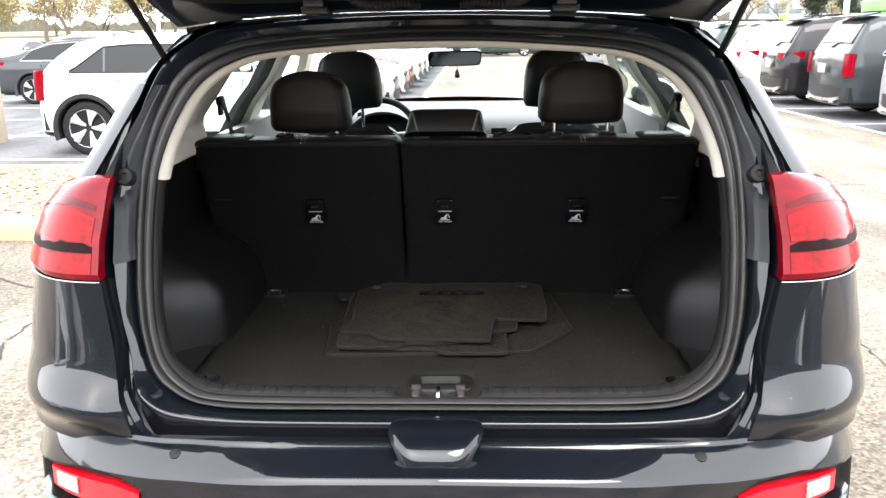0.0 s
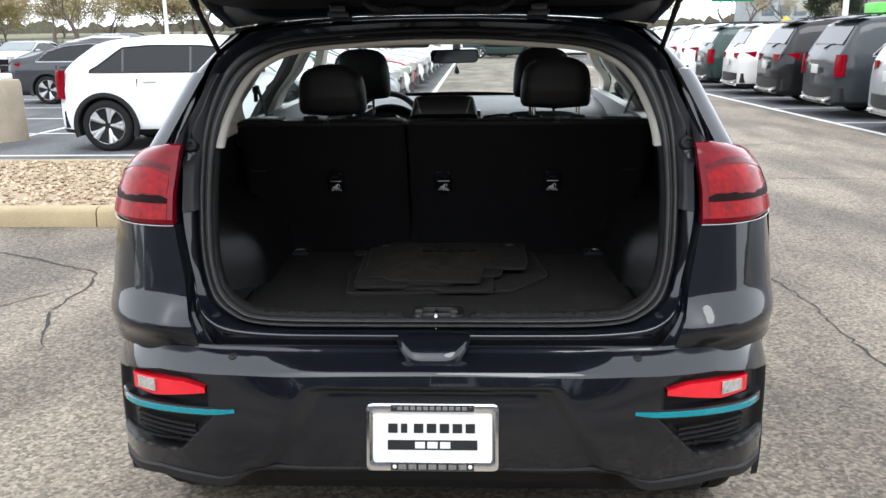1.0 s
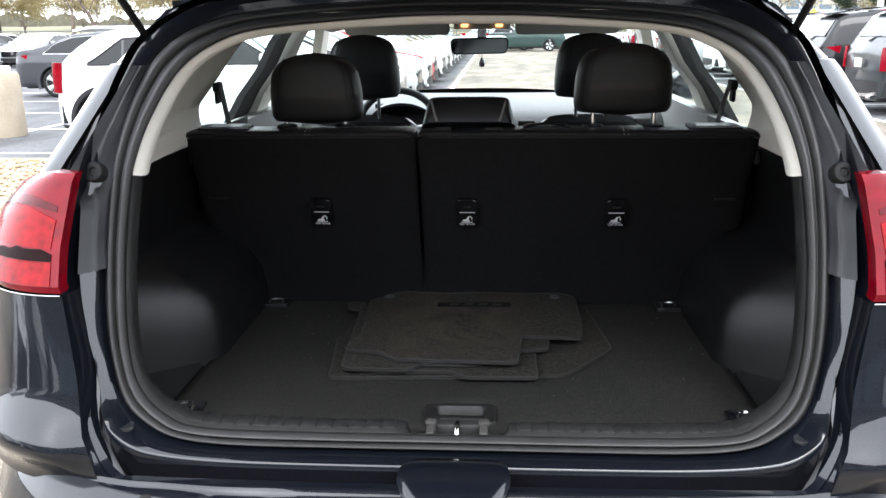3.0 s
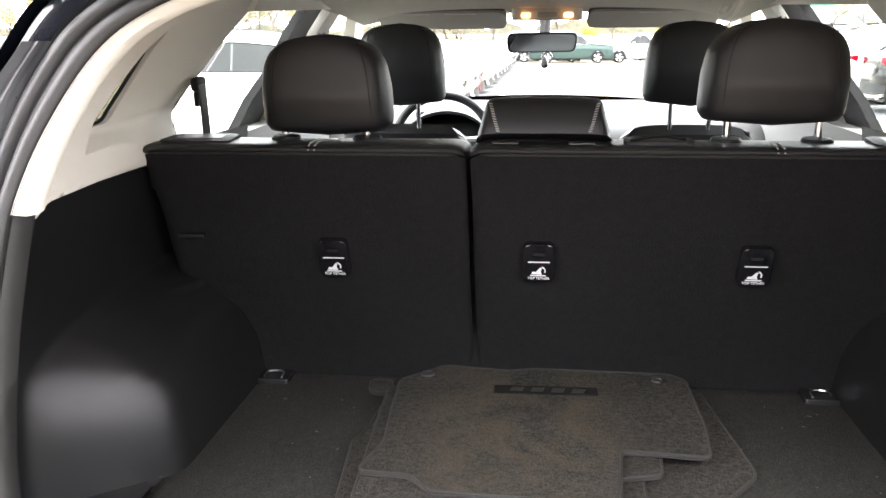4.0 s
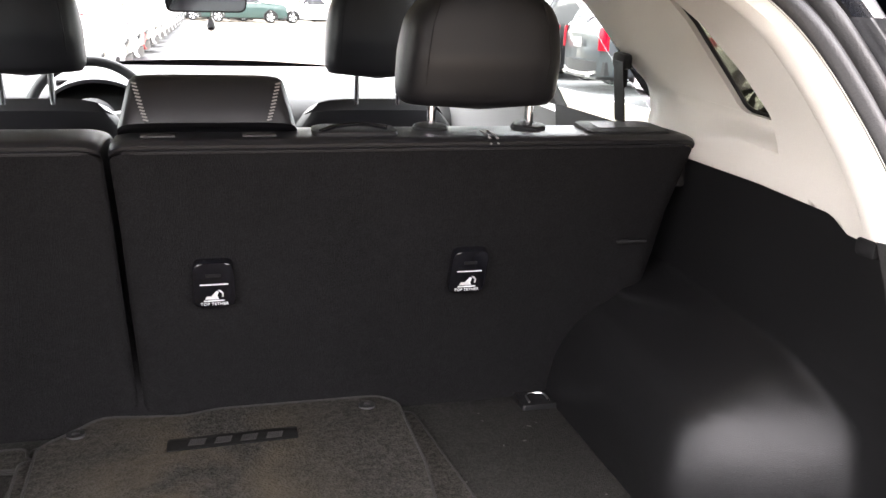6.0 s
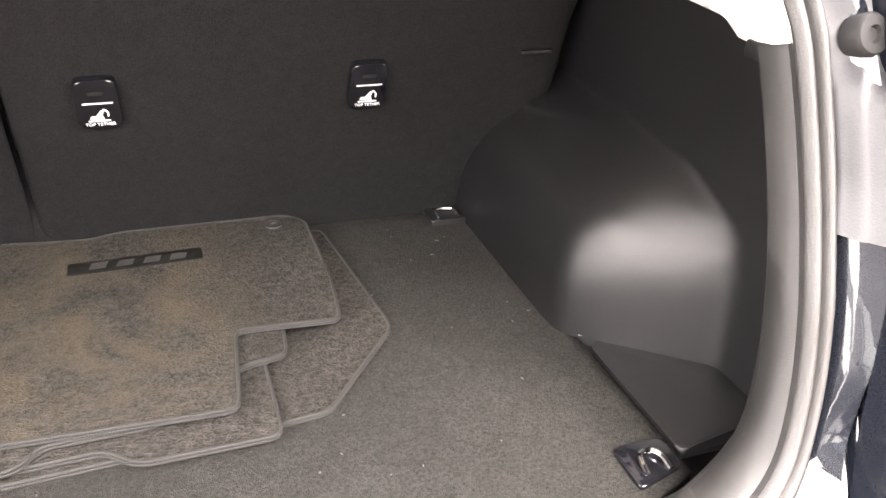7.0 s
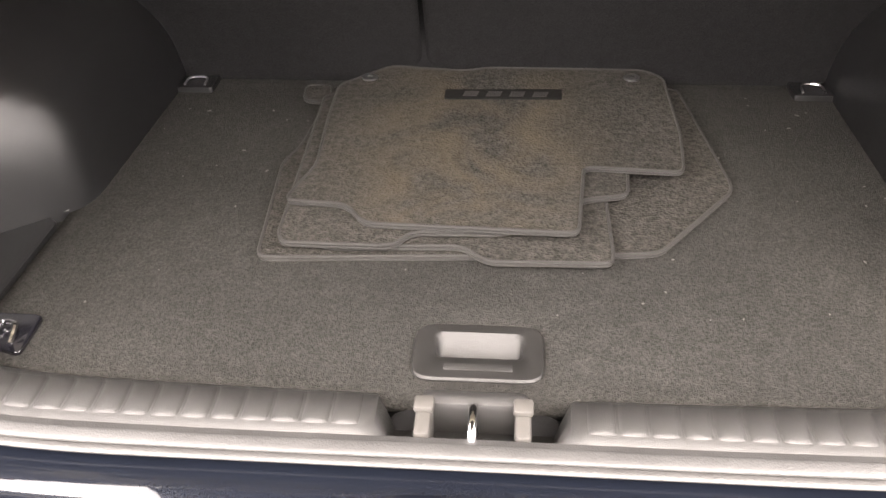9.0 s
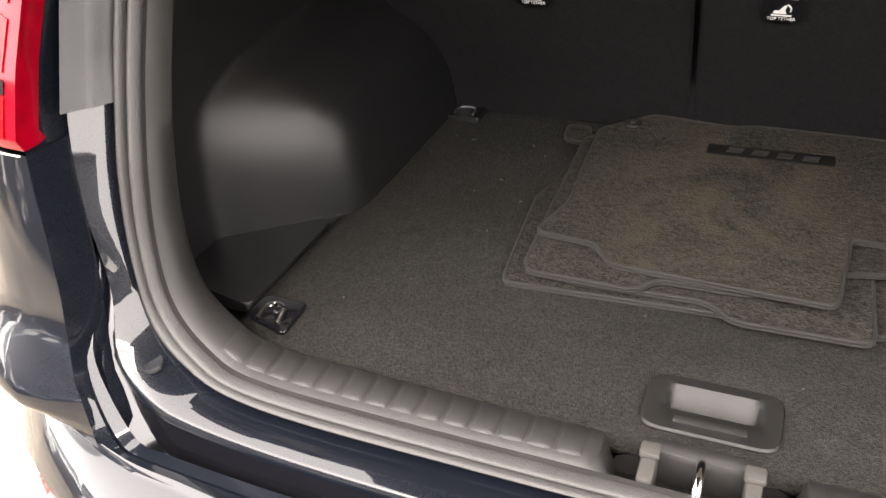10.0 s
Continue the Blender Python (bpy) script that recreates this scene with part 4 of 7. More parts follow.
def arch_in(y, z):
    """How far the wheel arch stands in from the side wall."""
    low = interp(y, [(0.49, 0.0), (0.505, 0.05), (0.60, 0.78), (0.625, 0.93), (0.645, 0.985), (0.67, 1.0)])
    top = interp(y, [(0.5, 0.93), (0.62, 0.965), (0.8, 0.98), (1.0, 0.988)])
    b2 = interp(min(1.01, 0.74 + (z - 0.74) * (0.985 - 0.74) / (top - 0.74)), [(0.74, 0.162), (0.80, 0.161), (0.84, 0.158), (0.87, 0.152), (0.895, 0.143), (0.918, 0.129), (0.938, 0.110), (0.956, 0.086), (0.972, 0.061), (0.985, 0.040), (0.995, 0.02), (1.003, 0.006), (1.01, 0.0)])
    # a fold that runs back from the seat along the top
    crest = 0.014 * math.exp(-((z - 0.992 + 0.02 * sm(0.75, 0.95, y)) / 0.008) ** 2) * sm(0.78, 0.95, y)
    return b2 * low + crest


def wall_x(y, z):
    return interp(z, [(0.74, 0.70), (1.0, 0.695), (1.22, 0.672)])


WALL_TOP = 1.214


def ivory_band(z):
    """Inner face of the proud rear part of the ivory quarter trim."""
    return interp(z, [(1.19, 0.664), (1.21, 0.658), (1.25, 0.655), (1.30, 0.645), (1.39, 0.612), (1.45, 0.575), (1.48, 0.55)])


def ivory_x(z, y):
    """Inner face ahead of the proud part: a shelf that fades forward, then the set-back window pillar."""
    lower = interp(z, [(1.19, 0.664), (1.21, 0.658), (1.25, 0.655), (1.28, 0.652)])
    deep = interp(z, [(1.19, 0.686), (1.275, 0.684), (1.30, 0.676), (1.39, 0.634), (1.45, 0.592), (1.48, 0.562)])
    rise = sm(1.252 - 0.04 * sm(0.78, 1.0, y), 1.272, z)
    turn = 0.035 * sm(-0.13, 0.0, y - pillar_front(z)) ** 2
    return lower + (deep - lower) * rise + turn


def proud_edge(z):
    return interp(z, [(1.19, 0.70), (1.25, 0.711), (1.27, 0.717), (1.295, 0.727), (1.34, 0.775), (1.395, 0.857), (1.44, 0.94), (1.475, 1.0)])


def pillar_front(z):
    return interp(z, [(1.19, 1.09), (1.235, 1.115), (1.28, 1.19), (1.31, 1.25), (1.40, 1.36), (1.45, 1.40), (1.48, 1.42)])


def window_front(z):
    return interp(z, [(1.282, 0.826), (1.284, 0.836), (1.289, 0.846), (1.30, 0.856), (1.38, 0.918), (1.40, 0.934), (1.44, 0.965)])


def ivory_side(s):
    bottom = lambda y: interp(y, [(0.44, 1.192), (0.588, 1.193), (0.612, 1.209), (0.75, 1.208), (0.96, 1.198), (1.10, 1.195)])

    def patch(name, zs, y0, y1, n, label="", face=ivory_x, wall=False):
        def p(z, a):
            y = y0(z) + (y1(z) - y0(z)) * a
            zz = max(z, bottom(y)) if z < 1.25 else z
            return s * face(zz, y), y, zz

        bm = solid(bmesh.new(), p, zs, lin(0, 1, n), lambda z, a: (0.012 * s, 0, 0))
        if wall:
            # the rounded return from the proud edge out to the set-back face
            grid(bm, lambda z, t: (s * (face(z, 0) + (ivory_x(z, y1(z)) + 0.012 - face(z, 0)) * t), y1(z) + 0.006 * math.sin(min(1, 3 * t) * math.pi / 2), z), [z for z in zs if z > 1.215], [0, 0.05, 0.12, 0.2, 0.33, 1])
        return part(name, bm, IVORY, car, label)

    back = lambda z: open_y(z) + (0.085 if z < 1.44 else 0.085 - 0.7 * (z - 1.44))
    patch("ivory_rear_pillar", lin(1.19, 1.25, 8) + lin(1.258, 1.475, 28), back, proud_edge, 26, "ivory trim curving round the boot's side", lambda z, y: ivory_band(z), True)
    patch("ivory_side_band", lin(1.19, 1.282, 30), proud_edge, pillar_front, 44, "ivory trim band below the small window")
    patch("ivory_pillar", [1.2822, 1.2845, 1.287, 1.290, 1.295] + lin(1.30, 1.44, 18), window_front, pillar_front, 24, "broad ivory pillar trim behind the rear door")
    patch("ivory_top_trim", lin(1.44, 1.475, 6), proud_edge, pillar_front, 24)
    # rubber along the window's front and foot
    line = [(y, 1.282) for y in lin(0.70, 0.822, 8)] + [(window_front(z), z) for z in [1.283, 1.285, 1.289, 1.294] + lin(1.30, 1.438, 12)]
    part("window_rubber", tube(bmesh.new(), [(s * (ivory_x(z, y) + 0.012), y + 0.001, z + 0.001) for y, z in line], 0.0036, 6, flat=1.0), BLACK_PLASTIC, car)
    bm = bmesh.new()
    grid(bm, lambda k, d: (s * (ivory_x(line[k][1], line[k][0]) + 0.010 + 0.006 * d), line[k][0] + 0.003, line[k][1] - 0.002), list(range(len(line))), [0, 1])
    part("window_rubber_lip", bm, BLACK_PLASTIC, car)


both(ivory_side)


def boot_side(s):
    bm = bmesh.new()
    ys, zs = lin(0.36, 1.40, 80), lin(0.742, 0.90, 10) + lin(0.905, 1.02, 34) + lin(1.04, WALL_TOP, 8)
    grid(bm, lambda y, z: (s * (wall_x(y, z) - arch_in(y, z)), y, z), ys, zs)
    ob = part("boot_side_trim", bm, TRIM_PLASTIC, car, "black moulded boot side trim over the wheel arch")
    # pocket lid at floor level beside the board
    bm = prism(bmesh.new(), rounded([(s * 0.566, 0.372), (s * 0.566, 0.588), (s * 0.60, 0.60), (s * 0.72, 0.52), (s * 0.72, 0.40)][:: s], 0.012), 0.745, 0.7585, 0.003)
    part("side_pocket_lid", bm, TRIM_PLASTIC, car)
    part("trim_edge", tube(bmesh.new(), [(s * 0.562, 0.612, 0.759), (s * 0.60, 0.588, 0.760), (s * 0.62, 0.575, 0.7605)], 0.0018, 6), SILL_PLASTIC, ob)
    # cargo hooks near the sill
    bm = prism(bmesh.new(), rounded([(s * 0.492, 0.332), (s * 0.556, 0.352), (s * 0.556, 0.398), (s * 0.494, 0.398)][:: s], 0.010), FLOOR_Z + 0.0005, FLOOR_Z + 0.005, 0.002)
    hk = part("hook_plate", bm, BLACK_GLOSS, car)
    bm = tube(bmesh.new(), spline([(s * 0.510, 0.348, FLOOR_Z + 0.005), (s * 0.512, 0.366, FLOOR_Z + 0.010), (s * 0.517, 0.376, FLOOR_Z + 0.010), (s * 0.530, 0.377, FLOOR_Z + 0.010), (s * 0.537, 0.367, FLOOR_Z + 0.010), (s * 0.539, 0.350, FLOOR_Z + 0.005)], 22), 0.0034, 8)
    part("cargo_hook", bm, CHROME, hk, "chrome cargo hook")
    # brackets at the seats' feet
    bm = prism(bmesh.new(), rounded([(s * 0.478, 0.982), (s * 0.540, 0.982), (s * 0.548, 1.04), (s * 0.479, 1.04)][:: s], 0.006), FLOOR_Z + 0.0005, FLOOR_Z + 0.010, 0.002)
    bk = part("floor_bracket", bm, TRIM_PLASTIC, car)
    part("bracket_wire", tube(bmesh.new(), spline([(s * 0.492, 0.99, FLOOR_Z + 0.012), (s * 0.494, 1.012, FLOOR_Z + 0.014), (s * 0.508, 1.018, FLOOR_Z + 0.014), (s * 0.525, 1.012, FLOOR_Z + 0.014), (s * 0.527, 0.99, FLOOR_Z + 0.012)], 18), 0.0019, 8), STEEL, bk)
    # dark filler between the seat's edge and the trim
    part("seat_filler", boxed((s * 0.685, 1.085, 0.965), (0.07, 0.11, 0.43), 0.02), SEAT_CARPET, ob)
    # bag hook high on the side
    bm = box(bmesh.new(), (s * (wall_x(0.9, 1.17) - 0.008), 0.9, 1.165), (0.016, 0.022, 0.035), 0.005)
    part("bag_hook", bm, TRIM_PLASTIC, ob)
    bm = box(bmesh.new(), (s * 0.668, 0.50, 1.165), (0.02, 0.03, 0.02), 0.005)
    part("cover_notch", bm, BLACK_PLASTIC, ob)
    # ivory trims further forward
    side_piece(s, [(1.30, 1.44), (2.06, 1.43), (2.06, 1.47), (1.25, 1.49)], 0.075, 0.045, IVORY, "ivory_door_header", (12, 4))
    side_piece(s, [(2.06, 1.0), (2.24, 1.0), (2.19, 1.46), (2.05, 1.46)], 0.06, 0.023, IVORY, "ivory_centre_pillar")
    side_piece(s, [(3.24, 1.02), (3.40, 1.02), (2.56, 1.45), (2.42, 1.45)], 0.06, 0.023, IVORY, "ivory_front_pillar", (8, 12))
    side_piece(s, [(1.00, 0.55), (3.30, 0.55), (3.30, 1.06), (1.20, 1.15)], 0.10, 0.05, DOOR_PALE, "door_lining", (14, 8))
    side_piece(s, [(1.84, 1.02), (2.06, 1.02), (2.03, 1.46), (1.86, 1.46)], 0.035, 0.008, BLACK_PLASTIC, "door_frame")
    # seat belt: guide on the pillar, webbing to the seat's top
    bm = box(bmesh.new(), (s * 0.650, 1.135, 1.312), (0.018, 0.045, 0.026), 0.007)
    box(bm, (s * 0.652, 1.135, 1.285), (0.010, 0.030, 0.030), 0.004)
    sb = part("belt_guide", bm, BLACK_PLASTIC, car)
    bm = solid(bmesh.new(), lambda t, w: (s * (0.638 - 0.058 * t), 1.125 - 0.14 * t + 0.016 * w, 1.312 - 0.071 * t), lin(0, 1, 8), [-1, 0, 1], lambda t, w: (0.002 * s, 0, 0))
    part("belt_webbing", bm, POCKET_BLACK, sb)


both(boot_side)

bm = solid(bmesh.new(), lambda x, y: (x, y, interp(y, [(0.60, 1.492), (1.2, 1.500), (1.8, 1.485), (2.2, 1.445), (2.52, 1.405)]) - 0.035 * abs(x / 0.6) ** 4), lin(-0.61, 0.61, 21), lin(0.64, 2.52, 22), lambda x, y: (0, 0, 0.02))
part("headliner", bm, LINER, car, "pale beige fabric headliner")


# ---- rear seat backs ----
BACK = [(1.035, 0.757), (1.018, 0.84), (1.0, 0.92), (0.978, 1.005), (0.944, 1.11), (0.903, 1.205), (0.895, 1.2245)]
TOP = [(0.895, 1.2265), (0.889, 1.230), (0.888, 1.234), (0.893, 1.238), (0.905, 1.2395), (0.93, 1.239), (0.965, 1.237), (1.0, 1.233), (1.03, 1.221), (1.045, 1.19), (1.08, 1.0), (1.13, 0.78)]


def loft(prof, x0, x1, n, tuck=0.016, xr=0.03):
    """Extrudes (y, z) points along x with softened ends."""
    cy, cz = sum(p[0] for p in prof) / len(prof) + 0.04, sum(p[1] for p in prof) / len(prof)

    def p(u, k):
        e = 0.0
        if u - x0 < xr:
            e = 1 - (u - x0) / xr
        elif x1 - u < xr:
            e = 1 - (x1 - u) / xr
        e = (1 - math.sqrt(max(0, 1 - e * e))) * tuck
        y, z = prof[k]
        d = Vector((cy + 0.05 - y, (cz - z) * 0.25)).normalized()
        return u, y + e * abs(d.x), z - e * (0.8 if z > 1.15 else 0)

    us = [x0 + xr * t for t in (0, 0.04, 0.12, 0.25, 0.5, 0.75)] + lin(x0 + xr, x1 - xr, n) + [x1 - xr * t for t in (0.75, 0.5, 0.25, 0.12, 0.04, 0)]
    bm = bmesh.new()
    rows = grid(bm, p, us, list(range(len(prof))))
    return bm, rows


def seat_back(x0, x1):
    bm, rows = loft(BACK, x0, x1, 12)
    ob = part("seat_back", bm, SEAT_CARPET, car, "rear seat back, felt-covered behind with a leather top")
    bm, rows = loft(TOP, x0, x1, 12)
    for r in (rows[0], rows[-1]):
        bm.faces.new(r)
    part("leather_top", bm, LEATHER, ob)
    bm = tube(bmesh.new(), [(x, 0.8945 + 0.012 * sm(0.02, 0, min(x - x0, x1 - x)), 1.2252) for x in lin(x0 + 0.008, x1 - 0.008, 30)], 0.0028, 6)
    part("seam_piping", bm, LEATHER, ob)
    return ob


left_back = seat_back(-0.664, -0.124)
right_back = seat_back(-0.116, 0.658)


def tether_cap(x, owner):
    base = Matrix.Translation((x, 0.9625, 1.030)) @ Matrix.Rotation(radians(90 + 17), 4, "X")
    cap = part("tether_cover", moved(prism(bmesh.new(), rounded([(-0.028, -0.038), (0.028, -0.038), (0.026, 0.036), (-0.026, 0.036)], 0.011), -0.008, 0.006, 0.003), base), BLACK_GLOSS, owner, "black plastic child seat anchor cover")

    def add(name, poly, z0=0.006, z1=0.0068, mat=WHITE_PRINT):
        part(name, moved(prism(bmesh.new(), poly, z0, z1), base), mat, cap)

    add("cover_line", [(-0.018, 0.0005), (0.019, 0.0005), (0.019, 0.0022), (-0.018, 0.0022)])
    add("finger_slot", rounded([(-0.010, 0.014), (0.010, 0.014), (0.010, 0.019), (-0.010, 0.019)], 0.002), 0.0055, 0.0068, BLACK_PLASTIC)
    add("seat_icon", [(-0.012, -0.0235), (-0.010, -0.019), (-0.004, -0.019), (-0.001, -0.015), (0.003, -0.010), (0.006, -0.011), (0.004, -0.018), (0.006, -0.024)])
    add("tether_icon", [(0.005, -0.008), (0.009, -0.009), (0.0125, -0.014), (0.012, -0.020), (0.010, -0.020), (0.0105, -0.014), (0.007, -0.0105)])
    add("icon_base", [(-0.014, -0.0275), (0.013, -0.0275), (0.013, -0.0258), (-0.014, -0.0258)])
    fc = bpy.data.curves.new("caption", "FONT")
    fc.body, fc.size, fc.align_x, fc.extrude = "TOP TETHER", 0.0065, "CENTER", 0.0003
    ft = new("caption_text", fc)
    dg = bpy.context.evaluated_depsgraph_get()
    me = bpy.data.meshes.new_from_object(ft.evaluated_get(dg))
    bpy.data.objects.remove(ft)
    me.transform(base @ Matrix.Translation((0, -0.0345, 0.0062)))
    me.materials.clear()
    me.materials.append(WHITE_PRINT)
    tx = new("caption", me)
    tx.parent = cap
    return cap


tether_cap(-0.361, left_back)
tether_cap(-0.004, right_back)
tether_cap(0.354, right_back)


def headrest(x, y, zc, w, h, d, lean, name, owner, posts, bezel=True, label=""):
    """A padded block, narrower towards its top."""
    bm = bmesh.new()

    def p(a, k):
        t = k / 19
        e = 2 * t - 1
        round_ = max(0.0, 1 - abs(e) ** (10 if e < 0 else 5)) ** 0.42
        wide = interp(t, [(0, 0.99), (0.12, 1.0), (0.45, 0.98), (0.7, 0.92), (0.88, 0.82), (1, 0.66)])
        ca, sa = math.cos(a), math.sin(a)
        ex = math.copysign(abs(ca) ** 0.32, ca)
        ey = math.copysign(abs(sa) ** 0.6, sa)
        bow = 0.012 * ca * ca
        return x + w / 2 * wide * (0.55 + 0.45 * round_) * ex * (round_ if abs(e) > 0.995 else 1), y + lean * (t - 0.5) * h + d / 2 * ey * (0.3 + 0.7 * round_) * interp(t, [(0, 0.8), (0.4, 1.05), (1, 0.7)]) + bow, zc + h * (min(t, 0.965) - 0.5) - 0.016 * ex * ex * max(0, t - 0.6) / 0.4

    rows = grid(bm, p, lin(0, math.tau, 41)[:-1], list(range(20)), closed=True)
    bm.faces.new([r[0] for r in rows[:-1]]), bm.faces.new([r[-1] for r in rows[:-1]])
    ob = part(name, bm, LEATHER, owner, label or "black leather headrest on chrome posts", smooth=50)
    for s in (-1, 1):
        # seams that part the cushion's face from its sides
        pts = []
        for t in lin(0.06, 0.9, 16):
            wide = interp(t, [(0, 0.93), (0.12, 0.99), (0.4, 1.0), (0.65, 0.94), (0.85, 0.82), (1, 0.62)])
            xx = s * w / 2 * wide * 0.74
            sa = math.sin(math.acos(min(1, 0.74 ** (1 / 0.36))))
            e = 2 * t - 1
            r_ = max(0.0, 1 - abs(e) ** 7) ** 0.42
            pts.append((x + xx, y + lean * (t - 0.5) * h - d / 2 * sa ** 0.6 * (0.3 + 0.7 * r_) * interp(t, [(0, 0.8), (0.4, 1.05), (1, 0.7)]) + 0.0023, zc + h * (t - 0.5)))
        part("seam", tube(bmesh.new(), pts, 0.0011, 6), BLACK_PLASTIC, ob)
        px = x + s * posts / 2
        z0 = zc - h / 2 + 0.015
        part("post", tube(bmesh.new(), [(px, y - 0.012, z0), (px, y - 0.012, z0 - 0.075)], 0.0062, 10), CHROME, ob)
        if bezel:
            part("post_bezel", lathe(bmesh.new(), [(0.0245, -0.004), (0.0245, 0.003), (0.022, 0.006), (0.014, 0.0072), (0.007, 0.0075)], 18, Matrix.Translation((px, y - 0.012, 1.2375))), BLACK_PLASTIC, ob)
    return ob


headrest(-0.362, 0.972, 1.330, 0.219, 0.175, 0.095, -0.12, "headrest", left_back, 0.14)
headrest(0.359, 0.972, 1.349, 0.226, 0.175, 0.095, -0.12, "headrest", right_back, 0.14)
# low middle headrest
bm = bmesh.new()
prof = spline([(0.952, 1.228), (0.944, 1.244), (0.925, 1.252), (0.929, 1.268), (0.948, 1.296), (0.965, 1.305), (0.99, 1.303), (1.01, 1.285), (1.02, 1.25)], 20)


def mid(u, k):
    y, z = prof[k]
    t = (z - 1.245) / 0.06
    e = (1 - math.sqrt(max(0, 1 - abs(u) ** 6)))
    return 0.0 + u * (0.110 - 0.015 * max(0, t)), y + 0.018 * e, z - 0.010 * e


rows = grid(bm, mid, lin(-1, 1, 31), list(range(20)))
for r in (rows[0], rows[-1]):
    bm.faces.new(r)
mh = part("middle_headrest", bm, LEATHER, right_back, "low middle headrest with white twin stitching")
for s in (-1, 1):
    for k in range(12):
        t = k / 11
        y, z = prof[1 + int(t * 7)]
        y = interp(t, [(0, 0.926), (0.35, 0.9305), (1, 0.952)]) - 0.0015
        z = interp(t, [(0, 1.258), (0.35, 1.272), (1, 1.2985)])
        part("stitch", boxed((s * (0.073 + 0.013 * t), y, z), (0.0062, 0.002, 0.0017), 0, Matrix.Rotation(radians(s * -14), 4, "Y")), STITCH, mh)
    part("post_bezel", boxed((s * 0.060, 0.922, 1.2385), (0.042, 0.020, 0.006), 0.0028), GREY_CLIP, mh)
# double stitching across the leather tops
for x, owner in ((-0.370, left_back), (0.357, right_back)):
    for off in (-0.005, 0.005):
        for y, z in ((0.8875, 1.2325), (0.893, 1.2385), (0.903, 1.2402), (0.913, 1.2402), (0.923, 1.2400), (0.933, 1.2396)):
            part("stitch", boxed((x + off, y, z), (0.0024, 0.007, 0.002), 0.0004), STITCH, owner)
# belt outlets and fold lever plates on the tops
for x, owner in ((-0.575, left_back), (0.562, right_back)):
    bm = prism(bmesh.new(), rounded([(x - 0.062, 0.907), (x + 0.062, 0.907), (x + 0.056, 0.985), (x - 0.056, 0.985)], 0.012), 1.230, 1.2425, 0.003)
    o = part("belt_outlet", bm, BLACK_PLASTIC, owner)
    part("outlet_slot", prism(bmesh.new(), rounded([(x - 0.040, 0.93), (x + 0.040, 0.93), (x + 0.036, 0.972), (x - 0.036, 0.972)], 0.006), 1.2418, 1.2433), POCKET_BLACK, o)
bm = prism(bmesh.new(), rounded([(0.125, 0.905), (0.235, 0.905), (0.232, 0.965), (0.128, 0.965)], 0.014), 1.231, 1.2445, 0.004)
o = part("belt_tongue_holder", bm, BLACK_PLASTIC, right_back)
part("holder_ridge", tube(bmesh.new(), spline([(0.135, 0.915, 1.2445), (0.155, 0.925, 1.2485), (0.19, 0.93, 1.2505), (0.222, 0.925, 1.2465)], 16), 0.003, 6), BLACK_GLOSS, o)
for x in (-0.648, 0.640):
    part("release_slot", boxed((x - math.copysign(0.035, x), 0.951, 1.066), (0.05, 0.006, 0.006), 0.002), BLACK_PLASTIC, left_back if x < 0 else right_back)


part("seat_hinge", boxed((-0.12, 1.075, 0.96), (0.08, 0.03, 0.44), 0.01), SEAT_CARPET, right_back)
for s in (-1, 1):
    part("floor_base", boxed((s * 0.62, 0.78, 0.742), (0.20, 0.80, 0.010), 0.002), TRIM_PLASTIC, car)

# ---- front seats, dashboard, wheel, mirror ----
FY = 1.86


def front_seat(x):
    prof = spline([(FY + 0.14, 0.55), (FY + 0.10, 0.75), (FY + 0.03, 0.98), (FY - 0.01, 1.08), (FY, 1.115), (FY + 0.04, 1.125), (FY + 0.09, 1.10), (FY + 0.13, 0.98), (FY + 0.22, 0.60)], 24)
    bm = bmesh.new()

    def p(u, k):
        y, z = prof[k]
        w = interp(z, [(0.5, 0.25), (0.9, 0.25), (1.05, 0.215), (1.11, 0.17), (1.13, 0.15)])
        e = 1 - math.sqrt(max(0, 1 - abs(u) ** 4))
        return x + u * w, y + 0.05 * e * (1 if k < 12 else -0.6), z - 0.02 * e

    rows = grid(bm, p, lin(-1, 1, 21), list(range(24)))
    for r in (rows[0], rows[-1]):
        bm.faces.new(r)
    ob = part("front_seat", bm, LEATHER, car, "black leather front seat with its headrest")
    part("seat_cushion", boxed((x, FY + 0.45, 0.52), (0.5, 0.55, 0.16), 0.06), LEATHER, ob)
    headrest(x, FY + 0.02, 1.292, 0.246, 0.230, 0.10, -0.05, "headrest", ob, 0.10, bezel=False)
    return ob


front_seat(-0.385)
front_seat(0.385)

bm = bmesh.new()
prof = spline([(2.55, 0.60), (2.62, 0.80), (2.66, 0.93), (2.72, 0.985), (2.85, 1.01), (3.1, 1.02), (3.40, 1.01)], 26)
grid(bm, lambda x, k: (x * 0.80, prof[k][0] + 0.05 * x * x * 0.5, prof[k][1] + 0.035 * math.exp(-((x * 0.80 + 0.34) / 0.17) ** 2) * sm(0.9, 1.0, prof[k][1]) * (1 - sm(2.85, 3.05, prof[k][0]))), lin(-1, 1, 31), list(range(26)))
dash = part("dashboard", bm, DASH, car, "black soft-touch dashboard")
part("dash_trim", tube(bmesh.new(), [(x, 2.70, 0.945) for x in lin(-0.12, 0.75, 8)], 0.006, 8), STEEL, dash)
part("dash_screen", boxed((0.02, 2.66, 0.965), (0.22, 0.03, 0.12), 0.008), BLACK_GLOSS, dash)
part("air_vent", boxed((-0.145, 2.655, 0.96), (0.075, 0.03, 0.05), 0.008), BLACK_PLASTIC, dash)
